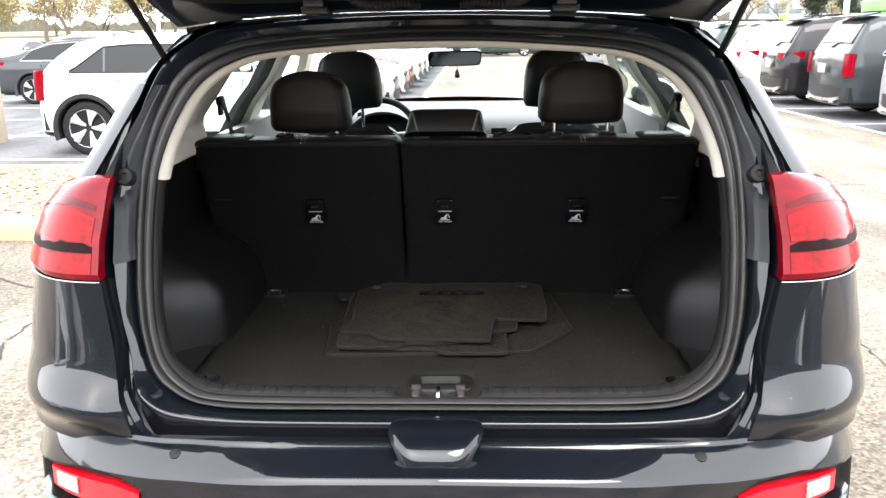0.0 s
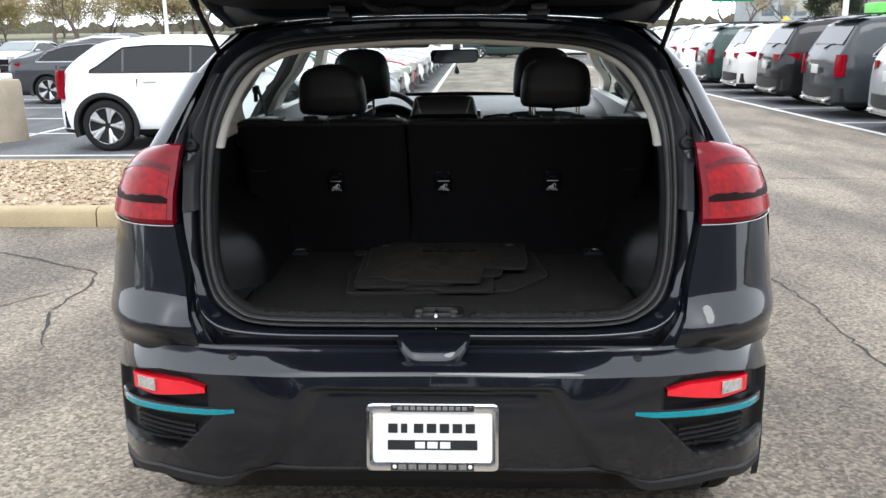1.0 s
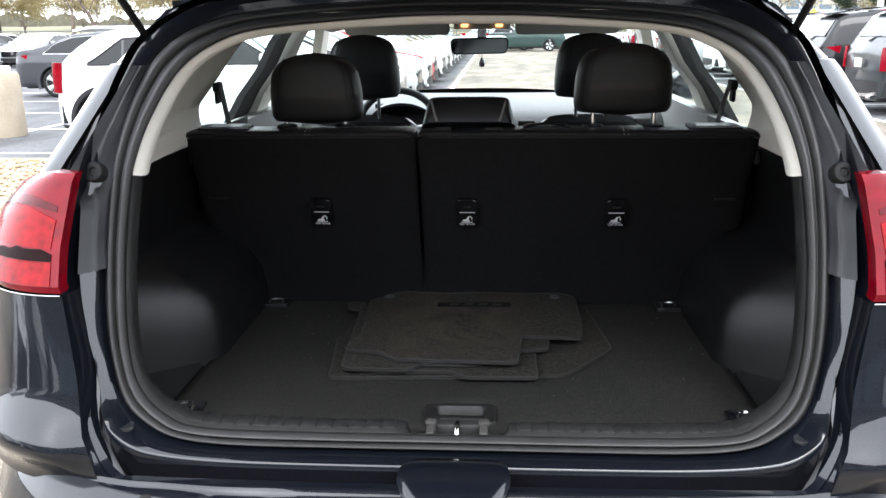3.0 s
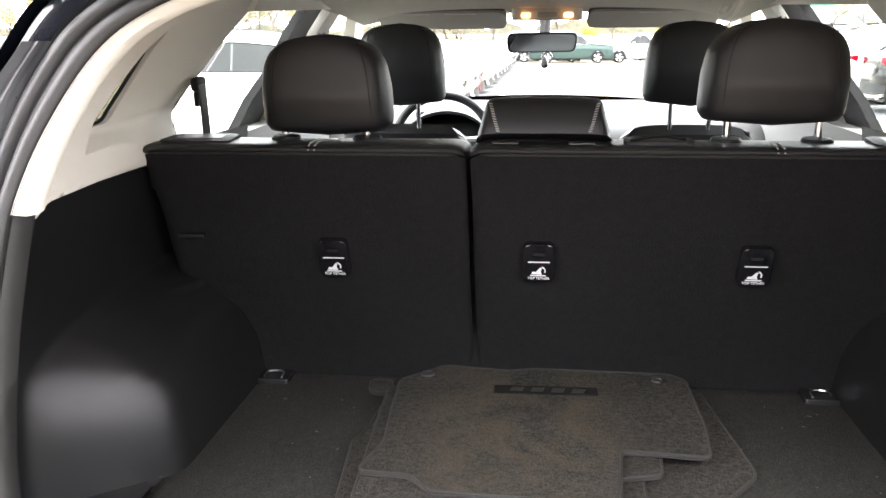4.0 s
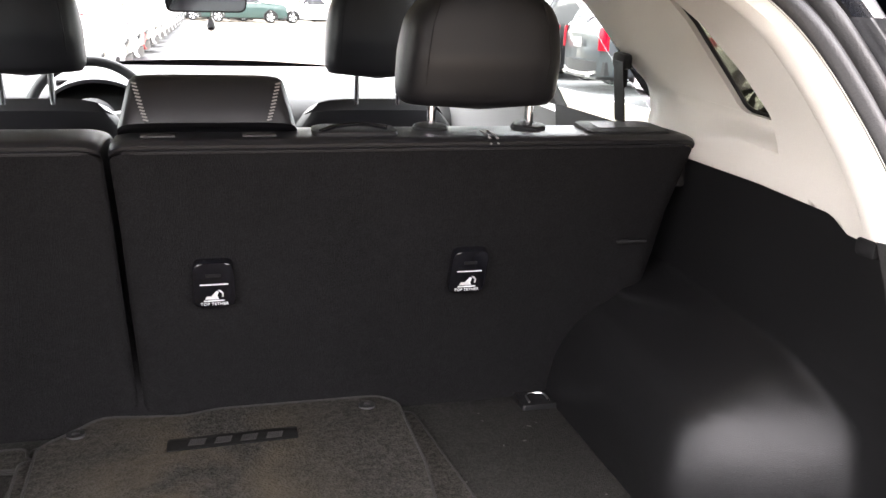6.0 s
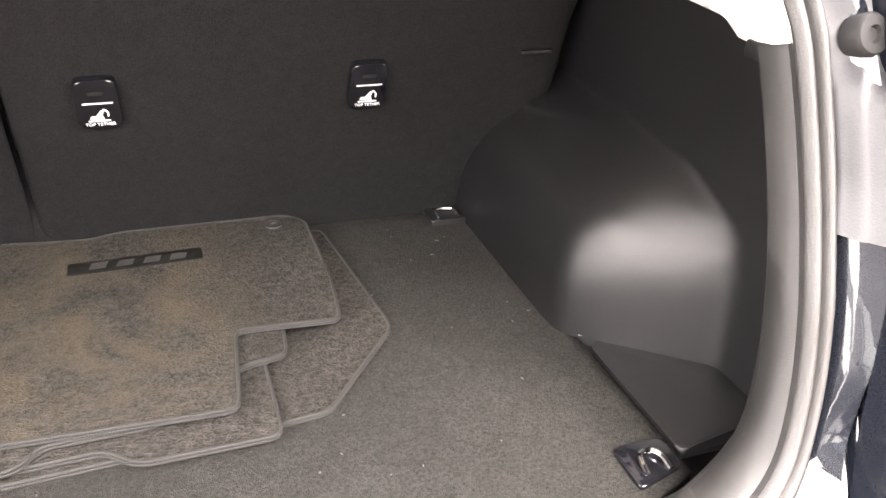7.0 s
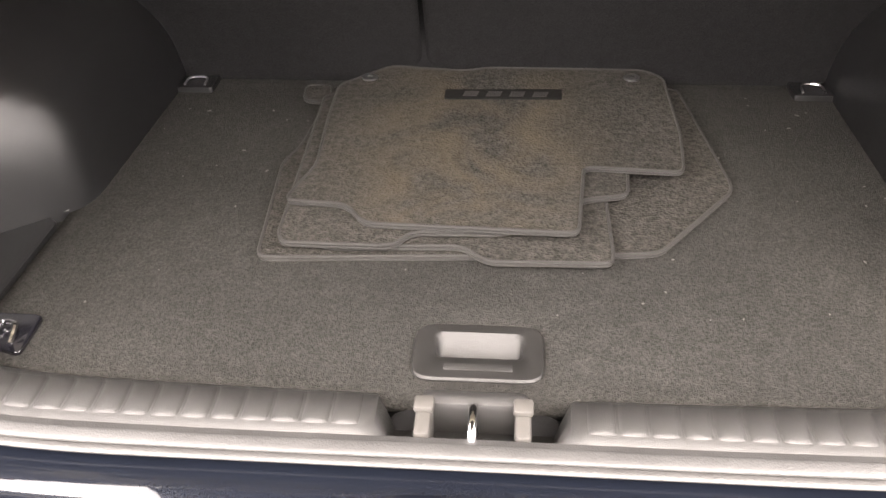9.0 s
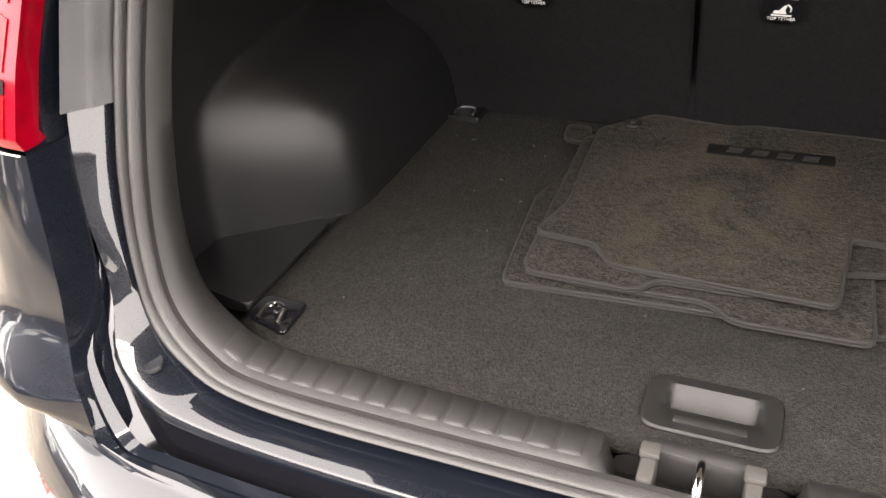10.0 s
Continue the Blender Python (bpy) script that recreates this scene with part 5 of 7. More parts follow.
part("air_vent", boxed((0.20, 2.655, 0.96), (0.075, 0.03, 0.05), 0.008), BLACK_PLASTIC, dash)
part("air_vent", boxed((0.70, 2.68, 0.96), (0.075, 0.03, 0.06), 0.008), BLACK_PLASTIC, dash)
part("instrument_hood", solid(bmesh.new(), lambda a, y: (-0.345 + 0.155 * math.cos(a), y, 0.955 + 0.105 * math.sin(a)), lin(0.15, math.pi - 0.15, 20), [2.66, 2.74, 2.84], lambda a, y: (0, 0, -0.012)), DASH, dash)
part("instrument_panel", boxed((-0.345, 2.80, 0.97), (0.27, 0.02, 0.14), 0.005), BLACK_GLOSS, dash)
WHL = Matrix.Translation((-0.350, 2.55, 0.962)) @ Matrix.Rotation(radians(90 - 24), 4, "X")
bm = bmesh.new()
tube(bm, [WHL @ Vector((0.172 * math.cos(a), 0.172 * math.sin(a), 0)) for a in lin(0, math.tau, 49)], 0.0155, 10, caps=False)
wheel = part("steering_wheel", bm, LEATHER, car, "black leather steering wheel with silver spokes")
bm = lathe(bmesh.new(), [(0.0, 0.03), (0.05, 0.028), (0.068, 0.012), (0.07, -0.03)], 24, WHL @ Matrix.Diagonal((1.0, 0.82, 1, 1)))
part("airbag_boss", bm, JAMB_PLASTIC, wheel)
for a in (0.08, math.pi - 0.08, -1.2, math.pi + 1.2):
    bm = tube(bmesh.new(), [WHL @ Vector((0.06 * math.cos(a), 0.05 * math.sin(a), 0.0)), WHL @ Vector((0.165 * math.cos(a), 0.165 * math.sin(a), 0))], 0.016, 8, flat=0.6)
    part("spoke", bm, STEEL, wheel)

# mirror, pendant, console, visors, grab handle
MX, MY, MZ = -0.006, 2.66, 1.303
MM = Matrix.Translation((MX, MY, MZ)) @ Matrix.Rotation(radians(12), 4, "Z") @ Matrix.Rotation(radians(7), 4, "X")
bm = moved(prism(bmesh.new(), rounded([(-0.122, -0.036), (0.122, -0.036), (0.126, 0.034), (-0.126, 0.034)], 0.024), -0.010, 0.022, 0.008), MM @ Matrix.Rotation(radians(90), 4, "X") @ Matrix.Rotation(math.pi, 4, "Y"))
mir = part("rear_view_mirror", bm, BLACK_GLOSS, car, "black rear view mirror on the windscreen")
bm = moved(prism(bmesh.new(), rounded([(-0.116, -0.030), (0.116, -0.030), (0.119, 0.028), (-0.119, 0.028)], 0.020), -0.0, 0.002), MM @ Matrix.Translation((0, -0.013, 0)) @ Matrix.Rotation(radians(90), 4, "X"))
part("mirror_glass", bm, MIRROR, mir)
part("mirror_stalk", tube(bmesh.new(), [(MX + 0.01, MY + 0.02, MZ + 0.02), (MX + 0.012, MY + 0.05, MZ + 0.07), (MX + 0.012, MY + 0.04, 1.405)], 0.02, 10), BLACK_PLASTIC, mir)
bm = lathe(bmesh.new(), [(0.0, -0.030), (0.010, -0.026), (0.014, -0.015), (0.010, 0.0), (0.003, 0.012), (0.0, 0.014)], 14, Matrix.Translation((MX + 0.012, MY - 0.01, MZ - 0.062)) @ Matrix.Diagonal((1, 0.3, 1, 1)))
pend = part("mirror_pendant", bm, STEEL, mir, "small drop-shaped pendant on a thread")
part("pendant_thread", tube(bmesh.new(), [(MX + 0.012, MY - 0.01, MZ - 0.05), (MX + 0.012, MY - 0.005, MZ - 0.02)], 0.001, 6), BLACK_PLASTIC, pend)
bm = moved(prism(bmesh.new(), rounded([(-0.105, 2.36), (0.125, 2.36), (0.105, 2.54), (-0.085, 2.54)], 0.03), 1.385, 1.425, 0.012), Matrix.Identity(4))
con = part("overhead_console", bm, IVORY, car, "beige overhead console with two lit map lamps")
for x in (-0.057, 0.077):
    part("map_lamp", boxed((x, 2.358, 1.400), (0.028, 0.010, 0.015), 0.004), WARM_LAMP, con, "lit warm map lamp")
part("console_buttons", boxed((0.01, 2.357, 1.402), (0.06, 0.006, 0.014), 0.003), LINER, con)
VM = Matrix.Translation((0, 2.46, 1.392)) @ Matrix.Rotation(radians(-22), 4, "X")
for x0, x1 in ((-0.545, -0.125), (0.145, 0.555)):
    bm = moved(prism(bmesh.new(), rounded([(x0, -0.075), (x1, -0.075), (x1, 0.075), (x0, 0.075)], 0.03), -0.011, 0.011, 0.006), VM)
    v = part("sun_visor", bm, VISOR, car, "beige sun visor folded up")
    rim = rounded([(x0, -0.075), (x1, -0.075), (x1, 0.075), (x0, 0.075)], 0.03)
    # darker outline, added to set the visor off from the headliner
    part("visor_seam", tube(bmesh.new(), [VM @ Vector((x, y, 0)) for x, y in rim + rim[:1]], 0.0045, 6, caps=False), VISOR_OUTLINE, v)
    for k in (0.3, 0.66) if x0 < 0 else (0.5,):
        part("visor_label", boxed((x0 + (x1 - x0) * k, 2.3965, 1.412), (0.10, 0.002, 0.016), 0), WHITE_PRINT, v)
bm = tube(bmesh.new(), spline([(0.525, 2.02, 1.455), (0.513, 2.02, 1.420), (0.507, 2.06, 1.404), (0.507, 2.16, 1.399), (0.513, 2.20, 1.412), (0.525, 2.20, 1.445)], 20), 0.011, 8)
part("grab_handle", bm, IVORY, car)


# ---- the cabin sits nose-up against the boot: its parts are turned together about the car's width ----
CABIN = Matrix.Translation((0, 0.0108, -0.0521)) @ Matrix.Rotation(radians(3.114), 4, "X")
TURNED = ("leather_top", "seam_piping", "tether_cover", "headrest", "middle_headrest", "stitch", "belt_", "release_slot", "front_seat", "dashboard", "steering_wheel", "rear_view_mirror", "overhead_console", "sun_visor", "grab_handle", "headliner", "ivory_side", "ivory_rear", "ivory_pillar", "ivory_top", "ivory_door", "ivory_centre", "ivory_front", "window_r", "door_frame", "door_lining")
SEATED = ("seat_back", "seat_hinge", "seat_filler")
RAISED = ("roof_panel", "cant_rail", "rear_door_", "centre_pillar", "front_pillar", "front_door", "quarter_window", "windscreen", "bonnet", "flank", "door_mirror", "door_handle", "door_gap")


def settle(ob, how):
    for v in ob.data.vertices:
        c = v.co
        if how == "lift":
            c.z += 0.0543 * max(0.0, c.y - 0.96) * sm(0.8, 1.05, c.z)
        else:
            k = 1.0 if how == "turn" else sm(0.757, 1.0, c.z)
            v.co = c.lerp(CABIN @ c, k)


def settle_all(owner, how=None):
    for ob in owner.children:
        own = how or ("seat" if ob.name.startswith(SEATED) else "turn" if ob.name.startswith(TURNED) else "lift" if ob.name.startswith(RAISED) else None)
        if own and ob.data.users == 1:
            settle(ob, own)
        # a seat back's fittings turn fully
        if own:
            settle_all(ob, "turn" if own == "seat" else own)
        elif ob.children and ob.name.startswith("boot_side_trim"):
            settle_all(ob)


settle_all(car)


# crumbs and lint on the felt
rl = random.Random(3)
bm = bmesh.new()
for k in range(60):
    x, y = rl.uniform(-0.53, 0.53), rl.uniform(0.42, 1.0)
    r_ = rl.uniform(0.0006, 0.0016)
    bmesh.ops.create_icosphere(bm, subdivisions=1, radius=r_, matrix=Matrix.Translation((x, y, FLOOR_Z + r_ * 0.7)) @ Matrix.Rotation(rl.uniform(0, 6), 4, "Z") @ Matrix.Diagonal((rl.uniform(1, 3), 1, 0.7, 1)))
tagged(part("lint", bm, GREY_CLIP), "pale crumbs and lint on the boot floor", "lint", kind="stuff")


# ---- four floor mats in a stack ----
MAT_PILE = felt("mat_pile", (0.0265, 0.0246, 0.022), 125, stretch=(0.8, 1, 1), low=0.42, high=1.6)
PIPING = material("mat_piping", (0.0155, 0.0145, 0.0132), 0.8, 0, 0.15, 60, 0.5, 700)


def dusty(name):
    """The pile with a sandy stain that fades out unevenly."""
    m = MAT_PILE.copy()
    m.name = name
    n, l = m.node_tree.nodes, m.node_tree.links
    b = n["Principled BSDF"]
    src = b.inputs["Base Color"].links[0].from_socket
    tc = n.new("ShaderNodeTexCoord")
    mp = n.new("ShaderNodeMapping")
    mp.inputs["Location"].default_value, mp.inputs["Scale"].default_value = (0.12, -1.60, 0), (4.4, 2.05, 1)
    gr = n.new("ShaderNodeTexGradient")
    gr.gradient_type = "SPHERICAL"
    l.new(tc.outputs["Object"], mp.inputs["Vector"]), l.new(mp.outputs[0], gr.inputs["Vector"])
    nz = n.new("ShaderNodeTexNoise")
    nz.inputs["Scale"].default_value, nz.inputs["Detail"].default_value, nz.inputs["Distortion"].default_value = 6.0, 5, 2.2
    l.new(tc.outputs["Object"], nz.inputs["Vector"])
    mul = n.new("ShaderNodeMath")
    mul.operation = "MULTIPLY"
    rp = n.new("ShaderNodeMapRange")
    rp.inputs["From Min"].default_value, rp.inputs["From Max"].default_value = 0.36, 0.72
    l.new(nz.outputs["Fac"], rp.inputs["Value"])
    l.new(rp.outputs[0], mul.inputs[0]), l.new(gr.outputs["Fac"], mul.inputs[1])
    mx = n.new("ShaderNodeMix")
    mx.data_type = "RGBA"
    mx.inputs[7].default_value = (0.066, 0.053, 0.036, 1)
    l.new(mul.outputs[0], mx.inputs[0]), l.new(src, mx.inputs[6]), l.new(mx.outputs[2], b.inputs["Base Color"])
    return m


BADGE_BLACK = material("badge_rubber", (0.005, 0.0048, 0.0045), 0.75, 0, 0.2, 30, 0, 200, spec=0.15)
MAT_DUSTY = dusty("dusty_mat_pile")


def floor_mat(outline, z, mat, label):
    poly = rounded(outline, 0.016, 5)
    ob = thing("floor_mat", label, "car mat", "stacked floor mats", (0, 0, z))
    bm = bmesh.new()
    prism(bm, poly, 0.0, 0.0065, 0.0015)
    bmesh.ops.triangulate(bm, faces=[f for f in bm.faces if len(f.verts) > 4])
    part("mat_body", bm, mat, ob)
    closed = poly + [poly[0], poly[1]]
    part("edge_piping", tube(bmesh.new(), [(x, y, 0.0056) for x, y in closed], 0.0026, 6, caps=False), PIPING, ob, "grey corded edge piping")
    part("edge_binding", tube(bmesh.new(), [(x, y, 0.0012) for x, y in closed], 0.0021, 6, caps=False), PIPING, ob)
    return ob


floor_mat([(-0.284, 0.795), (-0.300, 0.745), (-0.279, 0.516), (-0.006, 0.531), (0.156, 0.541), (0.211, 0.547), (0.322, 0.690), (0.326, 0.712), (0.296, 1.005), (-0.27, 1.0)], FLOOR_Z + 0.001, MAT_PILE, "charcoal carpet floor mat at the bottom of a stack")
floor_mat([(-0.255, 0.60), (-0.20, 0.53), (-0.027, 0.538), (0.002, 0.508), (0.153, 0.511), (0.153, 0.648), (0.15, 0.95), (-0.268, 0.95), (-0.272, 0.985), (-0.315, 0.985), (-0.308, 0.93), (-0.262, 0.925)], FLOOR_Z + 0.010, MAT_PILE, "charcoal carpet floor mat, second in a stack")
floor_mat([(-0.256, 0.545), (-0.248, 0.524), (-0.111, 0.522), (-0.092, 0.553), (0.024, 0.556), (0.08, 0.60), (0.125, 0.637), (0.181, 0.648), (0.186, 0.714), (0.135, 0.72), (0.14, 0.93), (-0.272, 0.93)], FLOOR_Z + 0.019, MAT_PILE, "charcoal carpet floor mat, third in a stack")
top_mat = floor_mat([(-0.262, 0.604), (-0.180, 0.598), (-0.150, 0.556), (0.112, 0.546), (0.126, 0.704), (0.258, 0.694), (0.268, 0.80), (0.268, 0.99), (0.24, 1.018), (-0.008, 1.022), (-0.055, 1.008), (-0.132, 1.018), (-0.175, 1.026), (-0.252, 0.947), (-0.248, 0.829), (-0.238, 0.695)], FLOOR_Z + 0.028, MAT_DUSTY, "charcoal carpet floor mat with sandy stains on top of a stack")
badge = part("mat_badge", prism(bmesh.new(), rounded([(-0.078, 0.900), (0.104, 0.905), (0.104, 0.938), (-0.078, 0.933)], 0.003), 0.0062, 0.0085, 0.0008), BADGE_BLACK, top_mat)
for k in range(4):
    x = -0.05 + k * 0.036
    part("badge_mark", prism(bmesh.new(), [(x, 0.909), (x + 0.022, 0.9095), (x + 0.026, 0.927), (x + 0.004, 0.9265)], 0.0083, 0.0092), PIPING, badge)
for x, y in ((0.218, 0.985), (-0.205, 0.975)):
    part("mat_eyelet", lathe(bmesh.new(), [(0.005, 0.0), (0.005, 0.003), (0.013, 0.003), (0.0135, 0.0), (0.011, -0.001)], 16, Matrix.Translation((x, y, 0.0068))), SILL_PLASTIC, top_mat)


# ---- the car park: ground, kerbs, lines ----
def asphalt(name, col, light):
    """Aggregate in two tones, with broad stains."""
    m = material(name, col, 0.85, 0, 0.45, 0.35, 0.9, 55, col2=light)
    n, l = m.node_tree.nodes, m.node_tree.links
    b = n["Principled BSDF"]
    src = b.inputs["Base Color"].links[0].from_socket
    tc, vo = n.new("ShaderNodeTexCoord"), n.new("ShaderNodeTexVoronoi")
    vo.inputs["Scale"].default_value = 75
    l.new(tc.outputs["Object"], vo.inputs["Vector"])
    mx = n.new("ShaderNodeMix")
    mx.data_type, mx.blend_type = "RGBA", "MULTIPLY"
    mx.inputs[0].default_value = 0.75
    sp = n.new("ShaderNodeSeparateColor")
    l.new(vo.outputs["Color"], sp.inputs[0])
    mr = n.new("ShaderNodeMapRange")
    mr.inputs["To Min"].default_value, mr.inputs["To Max"].default_value = 0.35, 1.6
    l.new(sp.outputs[0], mr.inputs["Value"])
    l.new(src, mx.inputs[6]), l.new(mr.outputs[0], mx.inputs[7])
    st = n.new("ShaderNodeTexNoise")
    st.inputs["Scale"].default_value, st.inputs["Detail"].default_value = 0.9, 8
    mp = n.new("ShaderNodeMapping")
    mp.inputs["Scale"].default_value = (1.6, 0.5, 1)
    l.new(tc.outputs["Object"], mp.inputs["Vector"]), l.new(mp.outputs[0], st.inputs["Vector"])
    m2 = n.new("ShaderNodeMix")
    m2.data_type, m2.blend_type = "RGBA", "MULTIPLY"
    m2.inputs[0].default_value = 0.8
    r2 = n.new("ShaderNodeMapRange")
    r2.inputs["From Min"].default_value, r2.inputs["From Max"].default_value = 0.38, 0.58
    r2.inputs["To Min"].default_value, r2.inputs["To Max"].default_value = 0.55, 1.15
    l.new(st.outputs["Fac"], r2.inputs["Value"])
    l.new(mx.outputs[2], m2.inputs[6]), l.new(r2.outputs[0], m2.inputs[7]), l.new(m2.outputs[2], b.inputs["Base Color"])
    return m


ASPHALT = asphalt("asphalt", (0.155, 0.131, 0.10), (0.27, 0.229, 0.175))
ASPHALT_DARK = asphalt("dark_asphalt", (0.075, 0.077, 0.082), (0.13, 0.13, 0.135))
CONCRETE = material("kerb_concrete", (0.33, 0.262, 0.155), 0.9, 0, 0.25, 3, 0.7, 120)
LINE_PAINT = material("line_paint", (0.62, 0.62, 0.60), 0.8, 0, 0.25, 2.5, 0.4, 60)
# cracks are flat strips, the shade inside them put into this dark colour
CRACK_SHADE = material("crack_shadow", (0.03, 0.028, 0.025), 0.95, 0, 0.3, 10)
PEBBLES = material("gravel", (0.52, 0.42, 0.30), 0.9, 0, 0.3, 30, 0.3, 200)


def lattice(x0, x1, y0, y1, z, nx=2, ny=2):
    bm = bmesh.new()
    grid(bm, lambda x, y: (x, y, z), lin(x0, x1, nx), lin(y0, y1, ny))
    return bm


bm = bmesh.new()
grid(bm, lambda x, y: (x, y, GZ), [-900, -60, -20, 0, 20, 60, 900], [-900, -30, 0, 20, 60, 900])
tagged(part("ground", bm, ASPHALT), "worn pale grey asphalt of a car park", "ground", kind="structure")
tagged(part("pavement", lattice(-60, -1.15, 7.75, 62, GZ + 0.004), ASPHALT_DARK), "newer dark asphalt of the parking bays", "pavement", kind="structure")
tagged(part("pavement", lattice(6.0, 40, 2, 60, GZ + 0.004), ASPHALT_DARK), "newer dark asphalt of the parking bays", "pavement", kind="structure")


def stripe(x0, y0, x1, y1, w=0.1):
    d = Vector((x1 - x0, y1 - y0)).normalized()
    nx, ny = -d.y * w / 2, d.x * w / 2
    bm = bmesh.new()
    n = max(3, int(math.hypot(x1 - x0, y1 - y0) / 0.5))

    def p(t, v):
        wob = 0.006 * noise.noise(Vector((t * n * 0.9, v * 9, x0)))
        return x0 + (x1 - x0) * t + nx * v + wob, y0 + (y1 - y0) * t + ny * v, GZ + 0.008

    grid(bm, p, lin(0, 1, n), [-1, 1])
    tagged(part("parking_line", bm, LINE_PAINT), "worn white painted parking line", "line", "parking lines", kind="structure")


for k in range(8):
    stripe(-6.9, 8.95 + 2.65 * k, -1.9, 8.95 + 2.65 * k)
    stripe(-12.2, 8.95 + 2.65 * k, -6.95, 8.95 + 2.65 * k)
    stripe(6.05, 9.6 + 2.9 * k, 11.4, 9.6 + 2.9 * k)
stripe(-6.95, 8.2, -6.95, 30)
stripe(-1.0, 17.5, -1.08, 56, 0.12)
stripe(6.16, 6.5, 5.2, 52, 0.12)

# planted island: kerb stones, gravel bed
K0, K1, KX = 4.70, 7.65, -1.75


def kerb_run(pts, name):
    holder = tagged(new(name), "weathered concrete kerb round a gravel island", "kerb", kind="structure")
    for a, b in zip(pts, pts[1:]):
        a, b = Vector(a), Vector(b)
        d = (b - a).normalized()
        nrm = Vector((-d.y, d.x))
        bm = bmesh.new()
        prof = [(0.0, -0.02), (0.012, 0.11), (0.035, 0.14), (0.06, 0.148), (0.15, 0.15), (0.16, 0.14), (0.16, -0.02)]
        rows = grid(bm, lambda t, k: (*(a + d * (0.006 + ((b - a).length - 0.012) * t) + nrm * prof[k][0]), GZ + prof[k][1]), lin(0, 1, 7), list(range(len(prof))))
        for r in (rows[0], rows[-1]):
            bm.faces.new(r)
        part("kerb_stone", bm, CONCRETE, holder)


kerb_run([(-22 + 2.05 * k, K0) for k in range(9)] + [(-2.95, K0), (-2.3, K0 + 0.02), (-1.95, K0 + 0.2), (-1.75, K0 + 0.6), (-1.75, K1 - 0.6), (-1.95, K1 - 0.2), (-2.3, K1), (-2.95, K1)] + [(-5.0 - 2.05 * k, K1) for k in range(9)], "kerb")
rng = np.random.default_rng(4)
tri = np.array([[0, 2, 4], [2, 1, 4], [1, 3, 4], [3, 0, 4], [2, 0, 5], [1, 2, 5], [3, 1, 5], [0, 3, 5]])
octa = np.array([[1, 0, 0], [-1, 0, 0], [0, 1, 0], [0, -1, 0], [0, 0, 1], [0, 0, -1]], float)
vs, fs = [], []
for k in range(9000):
    x, y = KX - 0.2 - 13 * rng.random() ** 1.3, K0 + 0.17 + (K1 - K0 - 0.34) * rng.random()
    r = (0.012 + 0.022 * rng.random()) * np.array([1, 1, 0.7])
    a = rng.random() * 6.28
    q = (octa + rng.normal(0, 0.12, (6, 3))) * r
    q = np.c_[q[:, 0] * math.cos(a) - q[:, 1] * math.sin(a), q[:, 0] * math.sin(a) + q[:, 1] * math.cos(a), q[:, 2]]
    fs.append(tri + 6 * k)
    vs.append(q + [x, y, GZ + 0.125 + 0.02 * rng.random()])
me = bpy.data.meshes.new("gravel")
me.from_pydata(np.concatenate(vs).tolist(), [], np.concatenate(fs).tolist())
nn, ll = PEBBLES.node_tree.nodes, PEBBLES.node_tree.links
geo = nn.new("ShaderNodeNewGeometry")
rmp = nn.new("ShaderNodeValToRGB")
rmp.color_ramp.elements[0].color, rmp.color_ramp.elements[1].color = (0.22, 0.155, 0.095, 1), (0.52, 0.42, 0.30, 1)
ll.new(geo.outputs["Random Per Island"], rmp.inputs[0])
ll.new(rmp.outputs[0], nn["Principled BSDF"].inputs["Base Color"])
me.materials.append(PEBBLES)
tagged(new("gravel", me), "pale tan river gravel filling the kerbed island", "gravel", kind="stuff")
tagged(part("gravel_bed", lattice(-23, KX - 0.12, K0 + 0.1, K1 - 0.1, GZ + 0.125), PEBBLES), "tan gravel bed of the kerbed island", "gravel", kind="structure")


def crack(pts, w, seed):
    r = random.Random(seed)
    line = spline(pts, 60)
    bm = bmesh.new()
    rows = []
    for k, (x, y) in enumerate(line):
        a, b = line[max(0, k - 1)], line[min(59, k + 1)]
        d = Vector((b[0] - a[0], b[1] - a[1])).normalized()
        ww = w * (0.3 + 0.9 * r.random()) * min(1, k / 5, (59 - k) / 5)
        jx, jy = r.uniform(-0.018, 0.018), r.uniform(-0.018, 0.018)
        rows.append([bm.verts.new((x + jx - d.y * ww * s, y + jy + d.x * ww * s, GZ + 0.004)) for s in (-1, 1)])
    for a, b in zip(rows, rows[1:]):
        bm.faces.new((a[0], a[1], b[1], b[0]))
    tagged(part("asphalt_crack", bm, CRACK_SHADE), "dark crack in the asphalt", "crack", "asphalt cracks", kind="structure")


crack([(-5.2, 4.3), (-4.3, 4.05), (-3.43, 3.89), (-3.1, 3.77), (-2.71, 3.55), (-2.38, 3.34), (-2.26, 3.08), (-2.27, 2.72), (-2.2, 2.4), (-2.0, 1.9)], 0.010, 1)
crack([(1.7, 4.4), (1.88, 3.41), (1.95, 2.81), (1.95, 2.24), (1.95, 1.86), (2.2, 1.1)], 0.006, 2)
crack([(-2.26, 3.08), (-2.6, 2.6), (-2.75, 2.0), (-3.2, 1.5)], 0.005, 3)
crack([(2.2, 7.6), (3.0, 7.0), (4.1, 6.9), (5.2, 6.4)], 0.010, 4)
crack([(1.6, 10.2), (3.0, 9.6), (4.6, 9.9)], 0.012, 5)

# ---- other vehicles ----
DARK_GLASS = material("tinted_glass", (0.006, 0.007, 0.0075), 0.05, 0, 0.1, 3, 0, 100, spec=0.3)
PALE_GLASS = material("windscreen_glass", (0.10, 0.13, 0.13), 0.05, 0, 0.2, 2, 0, 100, coat=0.5)
REAR_GLASS = material("rear_glass", (0.02, 0.022, 0.024), 0.06, 0, 0.1, 3, 0, 100, spec=0.4)
